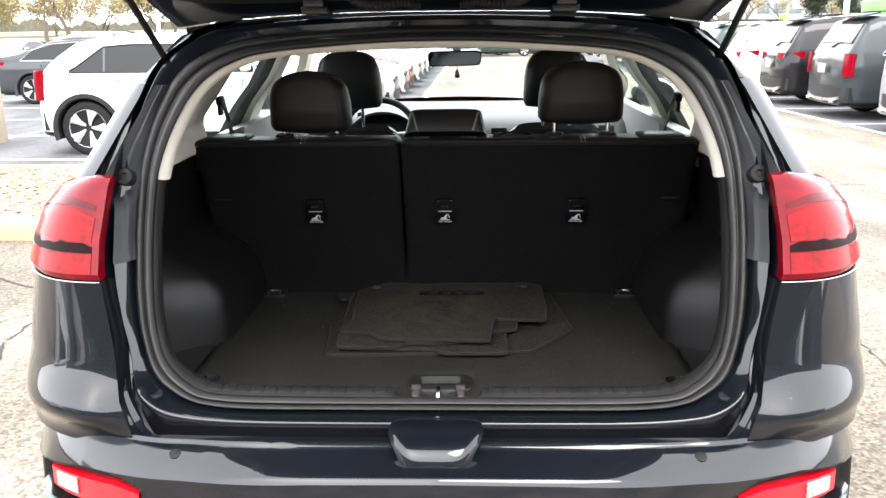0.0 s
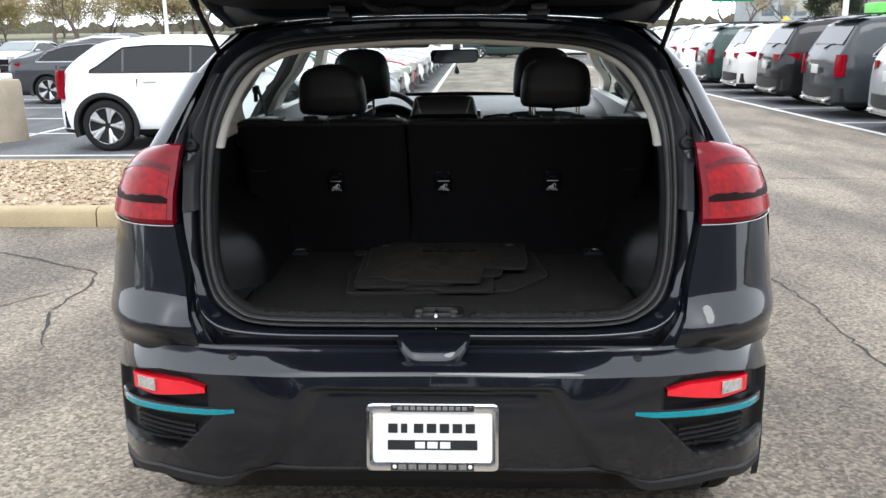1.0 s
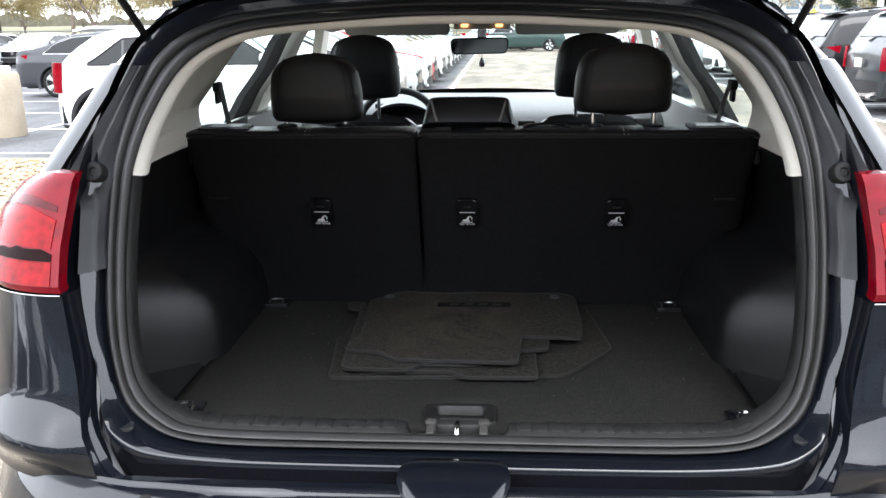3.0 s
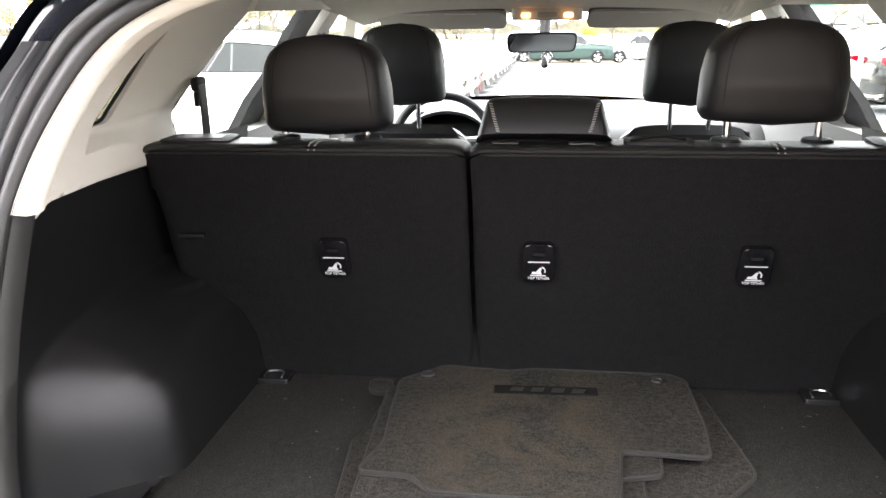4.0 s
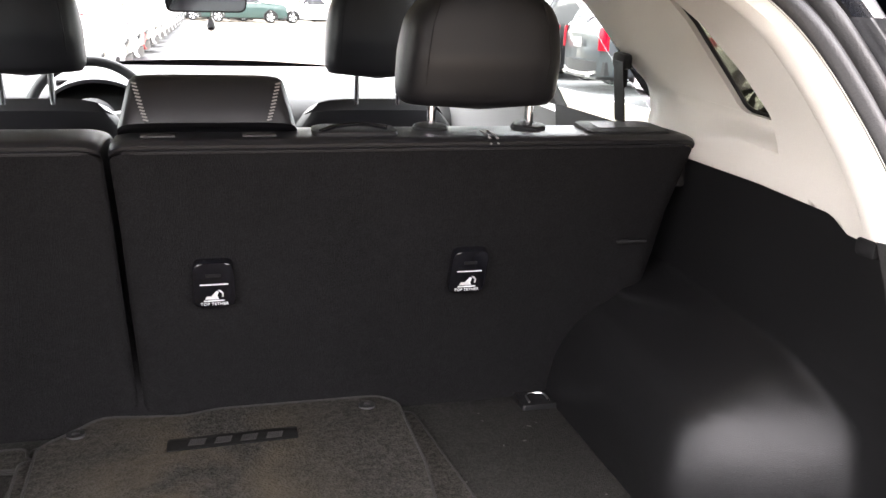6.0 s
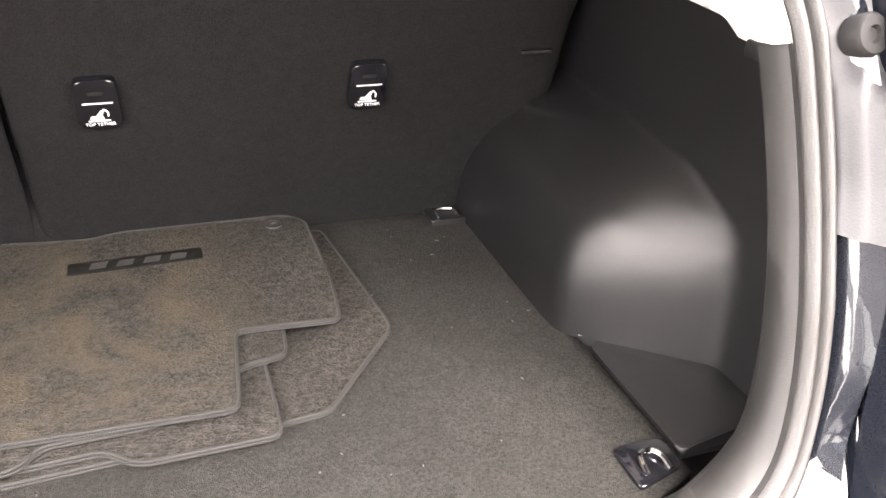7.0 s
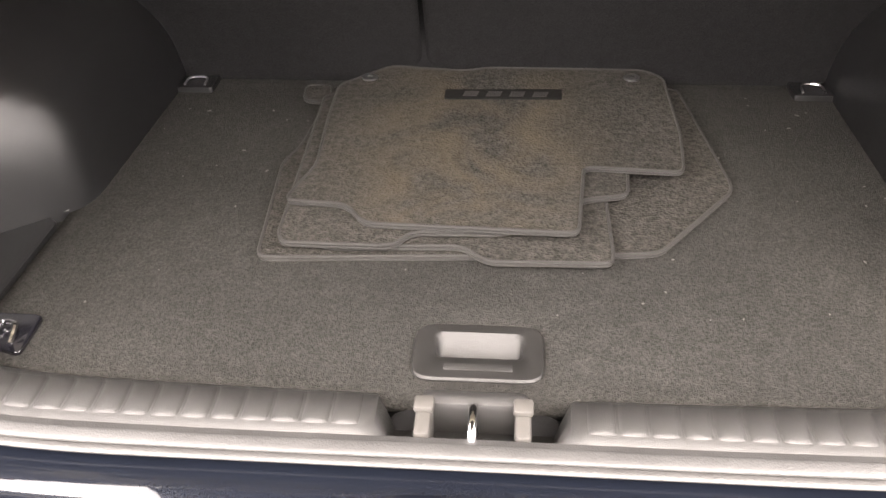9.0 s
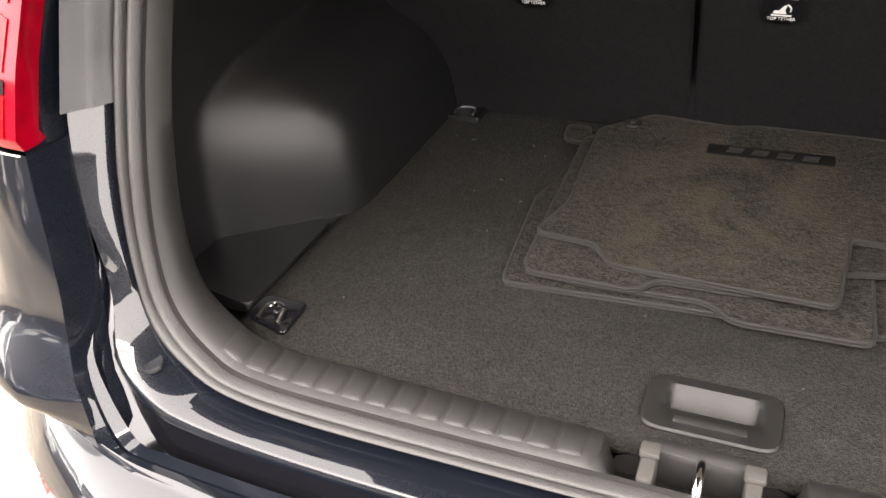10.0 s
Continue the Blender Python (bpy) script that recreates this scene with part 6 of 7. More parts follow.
PLATE_WHITE = material("plate_white", (0.5, 0.5, 0.49), 0.5, 0, 0.1)


def paint(name, col, metal=0.15):
    return material(name, col, 0.4, metal, 0.08, 2, 0, 600, coat=0.5, spec=0.15)


PAINT = {"white": paint("white_paint", (0.78, 0.79, 0.80), 0), "grey": paint("grey_paint", (0.045, 0.047, 0.052)), "graphite": paint("graphite_paint", (0.03, 0.036, 0.04)), "black": paint("black_paint", (0.008, 0.008, 0.009)), "silver": paint("silver_paint", (0.42, 0.43, 0.44), 0.5), "green": paint("deep_green_paint", (0.02, 0.04, 0.036)), "red": paint("red_paint", (0.28, 0.01, 0.014)), "pearl": paint("pearl_paint", (0.62, 0.61, 0.58), 0.1)}

# outlines from tail (0) to nose (1): height of the top over the ground, for a car 1 high
SHAPE = {
    "suv": dict(top=[(0, 0.55), (0.006, 0.60), (0.022, 0.67), (0.075, 0.92), (0.11, 0.965), (0.25, 1.0), (0.45, 0.995), (0.56, 0.955), (0.69, 0.665), (0.73, 0.635), (0.92, 0.57), (0.985, 0.49), (1, 0.40)], belt=0.60, glass=(0.115, 0.675), rear=(0.022, 0.075), front=(0.565, 0.685)),
    "crossover": dict(top=[(0, 0.54), (0.006, 0.60), (0.025, 0.675), (0.085, 0.84), (0.125, 0.925), (0.17, 0.962), (0.30, 1.0), (0.45, 0.995), (0.56, 0.955), (0.69, 0.665), (0.73, 0.635), (0.92, 0.57), (0.985, 0.49), (1, 0.40)], belt=0.60, glass=(0.115, 0.675), rear=(0.03, 0.12), front=(0.565, 0.685)),
    "sedan": dict(top=[(0, 0.55), (0.008, 0.66), (0.03, 0.715), (0.10, 0.74), (0.15, 0.775), (0.30, 0.965), (0.42, 1.0), (0.52, 0.985), (0.70, 0.705), (0.75, 0.665), (0.93, 0.57), (0.988, 0.47), (1, 0.38)], belt=0.66, glass=(0.16, 0.685), rear=(0.16, 0.29), front=(0.535, 0.695)),
    "pickup": dict(top=[(0, 0.52), (0.004, 0.60), (0.01, 0.62), (0.37, 0.625), (0.38, 0.66), (0.42, 0.96), (0.45, 0.99), (0.55, 1.0), (0.61, 0.97), (0.71, 0.67), (0.74, 0.645), (0.96, 0.61), (0.99, 0.54), (1, 0.45)], belt=0.63, glass=(0.40, 0.70), rear=(0.383, 0.418), front=(0.615, 0.705)),
}


LOW = 13


SUVS = ("suv", "crossover")


def vehicle(kind, colour, length, width, height, label, group="parked vehicles", clad=True, lamps="wide", rails=True, tail=0.215, belt=None):
    """A parked car, nose to +y, its tail at y = 0, standing on z = 0."""
    sh = dict(SHAPE[kind])
    sh["belt"] = belt or sh["belt"]
    ob = thing("pickup_truck" if kind == "pickup" else "suv" if kind in SUVS else "sedan", label, "pickup truck" if kind == "pickup" else "car", group)
    hw, base = width / 2, 0.24
    wr = 0.345 if belt else 0.36 if kind != "sedan" else 0.335
    axles = (length * tail, length * 0.80) if kind != "sedan" else (length * 0.21, length * 0.80)

    def top(s):
        return interp(s, sh["top"]) * height

    def sect(s):
        zt = top(s)
        zb = min(sh["belt"] * height, zt - 0.05)
        w = hw * (1 - 0.16 * max(0, 1 - s / 0.07) ** 2 - 0.20 * max(0, (s - 0.88) / 0.12) ** 2)
        wr_ = w - 0.05 - max(0, zt - zb - 0.05) * 0.30
        low = [(w - 0.02 * (1 - min(1, t * 4)) - 0.035 * max(0, t - 0.75) / 0.25 - 0.012 * (2 * t - 1) ** 2, base + 0.06 + (zb - base - 0.06) * t) for t in lin(0, 1, LOW)]
        return [(0, base), (w - 0.10, base)] + low + [(w - 0.045 - (w - 0.045 - wr_) * 0.08, zb + (zt - zb) * 0.08), (wr_ + (w - 0.04 - wr_) * 0.25, zt - (zt - zb) * 0.22), (wr_, zt - (zt - zb) * 0.10), (wr_ - 0.07, zt - 0.012), (wr_ * 0.5, zt + 0.004), (0, zt + 0.008)]

    ss = sorted(set([0, 0.004, 0.01, 0.018] + [round(v, 4) for v in lin(0.022, 1, 120)] + [v for v, _ in sh["top"]] + [sh["glass"][0], sh["glass"][1], *sh["rear"], *sh["front"]]))
    nk = 8 + LOW
    sides = list(range(-nk + 1, nk))

    def p(s, k):
        x, z = sect(s)[abs(k)]
        return (math.copysign(x, k) if k else 0.0, s * length + (0.05 * (x / hw) ** 2 * max(0, 1 - s / 0.05) - 0.10 * (x / hw) ** 2 * max(0, (s - 0.85) / 0.15)), z)

    def zone(s, k):
        a = min(abs(k), abs(k + 1)) if k * (k + 1) >= 0 else 0
        return 1 if a <= 1 and clad else 0

    def arch(s, k):
        a = min(abs(k), abs(k + 1))
        if a > LOW:
            return True
        z = (sect(s)[a][1] + sect(s)[a + 1][1]) / 2
        return a == 0 or all(math.hypot(s * length + 0.02 - c, z - wr) > wr * 1.17 for c in axles)

    bm = bmesh.new()
    rows = grid(bm, p, ss, sides, keep=arch, mat=zone)
    for r in (rows[0], rows[-1]):
        bm.faces.new(r)
    part("body", bm, [PAINT[colour], BLACK_PLASTIC], ob, smooth=50)

    def side_at(s, z):
        pts = sect(s)[LOW + 1:LOW + 5]
        return float(np.interp(z, [q[1] for q in pts], [q[0] for q in pts]))

    # side panes: the greenhouse narrows to a point at its tail
    g0, g1 = sh["glass"]
    zb0 = sh["belt"] * height + 0.015
    lean = 0.10 if kind != "sedan" else 0.05

    def pane_top(s):
        return zb0 + max(0.012, min(1, (s - g0) / lean) * (0.74 if kind in SUVS else 0.84) * (top(s) - 0.03 - zb0))

    ends = [g0 + 0.004] + ([g0 + 0.105] if kind in SUVS else []) + [g0 + (g1 - g0) * 0.56, g1 - 0.03]
    for sd in (-1, 1):
        for a, b in zip(ends, ends[1:]):
            bm = solid(bmesh.new(), lambda s, v: (sd * (side_at(s, zb0 + (pane_top(s) - zb0) * v) + 0.007), s * length, zb0 + (pane_top(s) - zb0) * v), lin(a + 0.002, b - 0.005, 12), lin(0, 1, 5), lambda s, v: (-0.02 * sd, 0, 0))
            part("side_window", bm, DARK_GLASS, ob)
        bm = solid(bmesh.new(), lambda s, v: (sd * (side_at(s, zb0 + (pane_top(s) - zb0) * v) + 0.003), s * length, zb0 + (pane_top(s) - zb0) * v), lin(g0, g1 - 0.02, 26), lin(-0.03, 1.05, 5), lambda s, v: (-0.02 * sd, 0, 0))
        part("window_frame", bm, BLACK_GLOSS, ob)
        edge = [(sd * (side_at(s, zb0) + 0.006), s * length, zb0 - 0.004) for s in lin(g1 - 0.02, g0, 20)] + [(sd * (side_at(s, pane_top(s)) + 0.006), s * length, pane_top(s) + 0.012) for s in lin(g0 + 0.003, g1 - 0.02, 28)]
        part("window_trim", tube(bmesh.new(), edge, 0.009, 6), STEEL if rails else BLACK_PLASTIC, ob)

    def roof_w(s):
        return sect(s)[LOW + 4][0] - 0.035

    bm = solid(bmesh.new(), lambda u, s: (u * 0.86 * roof_w(s), s * length - 0.012, top(s) + 0.004), lin(-1, 1, 9), lin(sh["rear"][0] + 0.010, sh["rear"][1] - 0.006, 8), lambda u, s: (0, 0.03, -0.01))
    part("rear_window", bm, REAR_GLASS, ob)
    bm = solid(bmesh.new(), lambda u, s: (u * roof_w(s), s * length + 0.006, top(s) + 0.012), lin(-1, 1, 9), lin(*sh["front"], 10), lambda u, s: (0, -0.02, -0.02))
    part("windscreen", bm, PALE_GLASS, ob)
    for c in axles:
        for s in (-1, 1):
            bm = bmesh.new()
            rr = [1.30, 1.28, 1.14, 1.10, 1.08]
            dx = [-0.02, 0.022, 0.026, 0.016, -0.2]
            grid(bm, lambda a, v: (s * (hw - 0.012 + dx[v]), c + wr * rr[v] * math.cos(a), wr + wr * rr[v] * math.sin(a)), lin(-0.35, math.pi + 0.35, 22), [0, 1, 2, 3, 4])
            part("arch_trim", bm, BLACK_PLASTIC if clad else PAINT[colour], ob)
    part("underbody", boxed((0, length / 2, 0.27), (width - 0.25, length - 0.5, 0.12), 0.02), BLACK_PLASTIC, ob)
    add_wheels(ob, [(s * (hw - 0.13), c, wr, s) for s in (-1, 1) for c in axles], wr / 0.331)
    zb = sh["belt"] * height
    for s in (-1, 1):
        # tail lamps and head lamps wrap the corners
        lz0, lz1 = (zb - 0.24, zb - 0.0) if kind != "sedan" else (zb - 0.20, zb - 0.04)
        if lamps == "tall":
            bm = solid(bmesh.new(), lambda u, z: (s * (hw - 0.15 + 0.125 * math.sin(u * 1.57)), 0.0 + 0.13 * (1 - math.cos(u * 1.57)) + 0.10 * max(0, z - zb + 0.1), z), lin(0, 1, 10), lin(zb - 0.33, zb + 0.04, 6), lambda u, z: (-0.03 * s, 0.03, 0))
        else:
            bm = solid(bmesh.new(), lambda u, z: (s * (hw - 0.46 + 0.44 * math.sin(u * 1.57)), -0.014 + 0.40 * (1 - math.cos(u * 1.57)), lz1 - (lz1 - z) * (0.45 + 0.55 * min(1, 1.8 * u)) - 0.02 * u + 0.05 * u * u), lin(0, 1, 14), lin(lz0 + 0.04, lz1, 4), lambda u, z: (-0.03 * s, 0.03, 0))
        part("tail_lamp", bm, RED_LENS, ob)
        bm = solid(bmesh.new(), lambda u, z: (s * (hw * (0.80 + 0.02 * (1 - u)) - 0.30 * (1 - u) + 0.008), length - 0.03 - 0.34 * u * u, z), lin(0, 1, 8), lin(zb - 0.30 - 0.02, zb - 0.17, 4), lambda u, z: (-0.03 * s, -0.03, 0))
        part("head_lamp", bm, CLEAR_LENS, ob)
        bm = lathe(bmesh.new(), [(0.0, -0.08), (0.06, -0.07), (0.085, -0.02), (0.08, 0.03), (0.0, 0.03)], 14, Matrix.Translation((s * (hw + 0.07), length * 0.635, zb + 0.08)) @ Matrix.Rotation(radians(90), 4, "X") @ Matrix.Diagonal((1.2, 0.8, 1, 1)))
        part("door_mirror", bm, PAINT[colour], ob)
        for v in (0.30, 0.50):
            part("door_handle", boxed((s * (hw + 0.004), length * v, zb - 0.10), (0.03, 0.2, 0.028), 0.008), PAINT[colour], ob)
        for v in (0.24, 0.41, 0.60):
            part("door_gap", boxed((s * (hw - 0.012), length * v + 0.1, zb - 0.32), (0.018, 0.008, 0.5)), BLACK_PLASTIC, ob)
        if kind in SUVS and rails:
            part("roof_rail", tube(bmesh.new(), spline([(s * (hw * 0.62), length * 0.14, height * 0.985), (s * hw * 0.63, length * 0.20, height + 0.03), (s * hw * 0.63, length * 0.50, height + 0.03), (s * hw * 0.62, length * 0.55, height * 0.98)], 18), 0.015, 8), BLACK_PLASTIC, ob)
    part("rear_bumper", solid(bmesh.new(), lambda x, z: (x * (hw - 0.06), -0.05 + 0.16 * x * x * abs(x), z), lin(-1, 1, 13), [0.32, 0.42, 0.54], lambda x, z: (0, 0.10, 0)), BLACK_PLASTIC if clad else PAINT[colour], ob)
    part("skid_plate", solid(bmesh.new(), lambda x, z: (x * (hw - 0.25), -0.06 + 0.06 * x * x, z + 0.05 * abs(x) ** 3), lin(-1, 1, 11), [0.29, 0.34], lambda x, z: (0, 0.08, 0)), STEEL, ob)
    part("front_bumper", solid(bmesh.new(), lambda x, z: (x * (hw - 0.12), length + 0.01 - 0.14 * x * x, z), lin(-1, 1, 13), [0.22, 0.32, 0.42], lambda x, z: (0, -0.12, 0)), BLACK_PLASTIC, ob)
    part("grille", solid(bmesh.new(), lambda x, z: (x * (hw - 0.42), length + 0.012 - 0.04 * x * x - 0.25 * (z - 0.5) ** 2, z), lin(-1, 1, 9), lin(0.46, zb - 0.27, 4), lambda x, z: (0, -0.05, 0)), BLACK_GLOSS, ob)
    part("rear_plate", boxed((0, -0.045, zb - 0.22 if kind != "pickup" else 0.48), (0.31, 0.02, 0.155), 0.004), PLATE_WHITE, ob)
    if kind in SUVS:
        part("roof_spoiler", solid(bmesh.new(), lambda x, v: (x * (hw - 0.30), length * (0.055 + 0.06 * v), height * (0.952 + 0.03 * v)), lin(-1, 1, 9), [0, 0.5, 1], lambda x, v: (0, 0, 0.025)), PAINT[colour], ob)
        part("high_brake_lamp", boxed((0, length * 0.055 - 0.004, height * 0.952 + 0.012), (0.36, 0.012, 0.018), 0.003), RED_LENS, ob)
        part("rear_wiper", tube(bmesh.new(), [(0.0, length * 0.022 - 0.02, height * 0.675), (0.16, length * 0.033 - 0.015, height * 0.715), (0.36, length * 0.034 - 0.015, height * 0.72)], 0.012, 6), BLACK_PLASTIC, ob)
        for s in (-1, 1):
            part("exhaust_tip", boxed((s * (hw - 0.42), -0.03, 0.30), (0.14, 0.06, 0.06), 0.015), CHROME, ob)
    if kind == "pickup":
        part("bed_floor", boxed((0, length * 0.19, height * 0.635), (width - 0.3, length * 0.34, 0.01)), BLACK_PLASTIC, ob)
    return ob


EAST, WEST, SOUTH = -90, 90, 180


def stand(ob, x, y, heading):
    ob.matrix_world = pose(x, y, GZ, 0, 0, heading)
    return ob


def again(ob, x, y, heading):
    return copy_thing(ob, pose(x, y, GZ, 0, 0, heading))


white_suv = stand(vehicle("crossover", "white", 4.36, 1.82, 1.52, "white crossover with black wheel arch trim in a bay", rails=False, lamps="tall", tail=0.157, belt=0.68), -5.51, 10.25, EAST)
grey_sedan = stand(vehicle("sedan", "grey", 4.85, 1.86, 1.47, "dark grey saloon parked in a bay", clad=False), -10.95, 18.9, EAST)
# the row of tail-on cars along the lane
row = [("suv", "silver", 4.9, 1.92, 1.74, "silver estate car parked tail to the lane"), ("suv", "graphite", 5.0, 1.99, 1.76, "graphite boxy seven-seater parked tail to the lane"), ("suv", "black", 4.95, 1.94, 1.74, "black crossover parked tail to the lane"), ("suv", "pearl", 4.9, 1.9, 1.70, "pearl white crossover parked tail to the lane"), ("suv", "green", 4.8, 1.9, 1.70, "deep green crossover parked tail to the lane"), ("suv", "white", 5.0, 1.95, 1.76, "white crossover parked tail to the lane")]
built = []
for k, (kind, col, L, W, H, lab) in enumerate(row):
    y = 11.06 + 2.9 * k
    built.append(stand(vehicle(kind, col, L, W, H, lab, "cars parked tail to the lane", lamps="tall" if k in (1, 4) else "wide"), 6.25 + 0.018 * (y - 13.96), y, EAST - 3))
for k in range(6, 13):
    y = 11.06 + 2.9 * k
    again(built[(k * 5) % 6], 6.25 + 0.018 * (y - 13.96), y, EAST - 3)
# the row of nose-on cars along the lane
stand(vehicle("sedan", "red", 4.7, 1.84, 1.45, "red saloon parked nose to the lane", "cars parked nose to the lane", clad=False), -6.1, 20.9, EAST)
white_sedan = stand(vehicle("sedan", "white", 4.75, 1.84, 1.46, "white saloon parked nose to the lane", "cars parked nose to the lane", clad=False), -6.1, 23.6, EAST)
silver_sedan = stand(vehicle("sedan", "silver", 4.75, 1.84, 1.46, "silver saloon parked nose to the lane", "cars parked nose to the lane", clad=False), -6.1, 26.3, EAST)
for k, src in enumerate([white_sedan, silver_sedan, white_sedan, white_sedan, silver_sedan, white_sedan, silver_sedan, white_sedan]):
    again(src, -6.1, 29.0 + 2.7 * k, EAST)
again(white_sedan, -6.15, 13.0, EAST), again(silver_sedan, -6.1, 15.6, EAST), again(white_sedan, -6.1, 18.2, EAST)
# far bays on the other side
far = [(-9.6, 40, "white"), (-12.4, 40, "silver"), (-15.2, 40, "grey"), (-18.0, 40, "white"), (-20.8, 40, "silver"), (-23.6, 40, "grey"), (-26.4, 40, "white"), (-29.2, 40, "silver"), (-11, 45, "silver"), (-14, 45, "grey"), (-17, 45, "white"), (-20, 45, "grey"), (-23, 45, "silver"), (-26, 45, "white"), (-29, 45, "grey"), (-32, 45, "white"), (-35, 45, "silver")]
src = {"white": white_sedan, "silver": silver_sedan, "grey": grey_sedan}
for x, y, c in far:
    o = again(src[c], x, y, SOUTH)
    tagged(o, {"white": "white saloon in a far parking bay", "silver": "silver saloon in a far parking bay", "grey": "dark grey saloon in a far parking bay"}[c], group="cars in the far bays")
again(built[2], -15.6, 37.5, SOUTH)
again(built[1], -23.5, 37.0, SOUTH)
stand(vehicle("pickup", "green", 5.6, 1.98, 1.9, "dark green pickup truck across the end of the lane"), -0.8, 58, EAST)
white_truck = stand(vehicle("pickup", "white", 5.6, 1.98, 1.9, "white pickup truck across the end of the lane"), 9.6, 58.5, WEST)
again(white_truck, -2.4, 61, EAST)
again(built[0], 14.5, 60, SOUTH)
for k in range(5):
    again(white_sedan if k % 2 else silver_sedan, -4 + 3 * k, 68, SOUTH)

# ---- lamp posts, fence, signs, box truck ----
WHITE_STEEL = material("white_post", (0.68, 0.68, 0.66), 0.5, 0, 0.1, 2, 0.1, 60)
BASE_CONCRETE = material("post_concrete", (0.33, 0.28, 0.21), 0.95, 0, 0.3, 2.5, 0.8, 90)


def lamp_post(x, y, label, base=True, h=8.0, r=0.085):
    ob = thing("lamp_post", label, "lamp post", "lamp posts", (x, y, GZ))
    z0 = 0.0
    if base:
        part("concrete_base", lathe(bmesh.new(), [(0.36, 0), (0.36, 0.05), (0.34, 0.85), (0.32, 0.90), (0.0, 0.91)], 28), BASE_CONCRETE, ob, "stained round concrete base")
        part("base_flange", boxed((0, 0, 0.945), (0.36, 0.36, 0.09), 0.02), WHITE_STEEL, ob)
        z0 = 0.9
    part("post", tube(bmesh.new(), [(0, 0, z0), (0, 0, h)], [r, r * 0.75], 14), WHITE_STEEL, ob)
    for s in (-1, 1):
        part("lantern", boxed((s * 0.5, 0, h), (0.7, 0.3, 0.12), 0.03), WHITE_STEEL, ob)
    return ob


lamp_post(-7.06, 10.75, "white steel lamp post on a concrete base")
for x, y in ((-17.0, 46), (-14.3, 55), (13.5, 30.5), (19.0, 33.5), (30, 60), (-34, 50)):
    lamp_post(x, y, "white steel lamp post among parked cars", False, 9.0, 0.11)

FENCE = material("fence_steel", (0.10, 0.10, 0.10), 0.6, 0.5, 0.2)
fence = thing("fence", "low dark steel fence along the far edge", "fence")
for k in range(36):
    part("post", boxed((-70 + 2.4 * k, 64, GZ + 0.8), (0.06, 0.06, 1.7)), FENCE, fence)
for z in (0.35, 0.7, 1.05, 1.35, 1.6):
    part("rail", boxed((-28, 64, GZ + z), (86, 0.05, 0.07)), FENCE, fence)

SIGN_GREEN = material("sign_green", (0.0, 0.16, 0.08), 0.5, 0, 0.1)
SIGN_YELLOW = material("sign_yellow", (0.75, 0.42, 0.02), 0.5, 0, 0.1)
VIVID_GREEN = material("truck_green", (0.10, 0.50, 0.06), 0.4, 0, 0.1, 2, 0, 50)


def road_sign(x, y, z, w, h, mat, label, diamond=False):
    ob = thing("road_sign", label, "road sign", "", (x, y, GZ))
    part("post", tube(bmesh.new(), [(0, 0, 0), (0, 0, z)], 0.05, 8), FENCE, ob)
    part("panel", boxed((0, -0.06, z), (w, 0.03, h), 0.01, Matrix.Rotation(radians(45 if diamond else 0), 4, "Y")), mat, ob)
    if not diamond:
        for k in range(2):
            part("lettering_bar", boxed((0.0, -0.078, z + 0.3 - 0.55 * k), (w * 0.6, 0.006, 0.25)), WHITE_PRINT, ob)
    return ob


road_sign(26, 88, 5.6, 4.2, 2.0, SIGN_GREEN, "green highway sign on a post")
road_sign(24.5, 68, 2.2, 0.85, 0.85, SIGN_YELLOW, "yellow diamond warning sign on a post", True)
tr = thing("box_truck", "bright green box truck with a white cab", "truck", at=(36, 72, GZ))
part("cargo_box", boxed((0, 0, 2.35), (6.5, 2.5, 2.9), 0.06), VIVID_GREEN, tr)
part("cab", boxed((4.4, 0, 1.6), (2.0, 2.3, 2.1), 0.2), PAINT["white"], tr)
part("windscreen", boxed((5.36, 0, 2.05), (0.1, 1.9, 0.8), 0.03), DARK_GLASS, tr)
for x in (-2.2, 4.2):
    for s in (-1, 1):
        part("truck_wheel", lathe(bmesh.new(), [(0.25, -0.13), (0.48, -0.14), (0.5, 0), (0.48, 0.14), (0.25, 0.13)], 20, Matrix.Translation((x, s * 1.05, 0.5)) @ Matrix.Rotation(radians(90), 4, "X")), RUBBER_TYRE, tr)
part("chassis", boxed((1, 0, 0.75), (8.5, 0.9, 0.3), 0.03), BLACK_PLASTIC, tr)

# ---- distant buildings, embankment ----
FACADE = material("office_facade", (0.30, 0.32, 0.34), 0.6, 0, 0.15, 0.3, 0.1, 5)
WIN = material("office_glass", (0.10, 0.13, 0.16), 0.1, 0, 0.2, 0.5, 0, 5)
BRIDGE = material("bridge_concrete", (0.38, 0.37, 0.35), 0.9, 0, 0.15, 0.4, 0.2, 6)


def office(x, y, w, d, floors, label):
    ob = thing("office_building", label, "building", "distant offices", (x, y, GZ))
    h = floors * 3.6
    part("wall", boxed((0, 0, h / 2), (w, d, h), 0.1), FACADE, ob)
    part("roof", boxed((0, 0, h + 0.3), (w + 0.4, d + 0.4, 0.6), 0.1), BRIDGE, ob)
    for f in range(floors):
        for k in range(int(w / 3)):
            part("window", boxed((-w / 2 + 1.6 + 3 * k, -d / 2 - 0.01, f * 3.6 + 2.0), (2.3, 0.1, 1.9)), WIN, ob)
    return ob


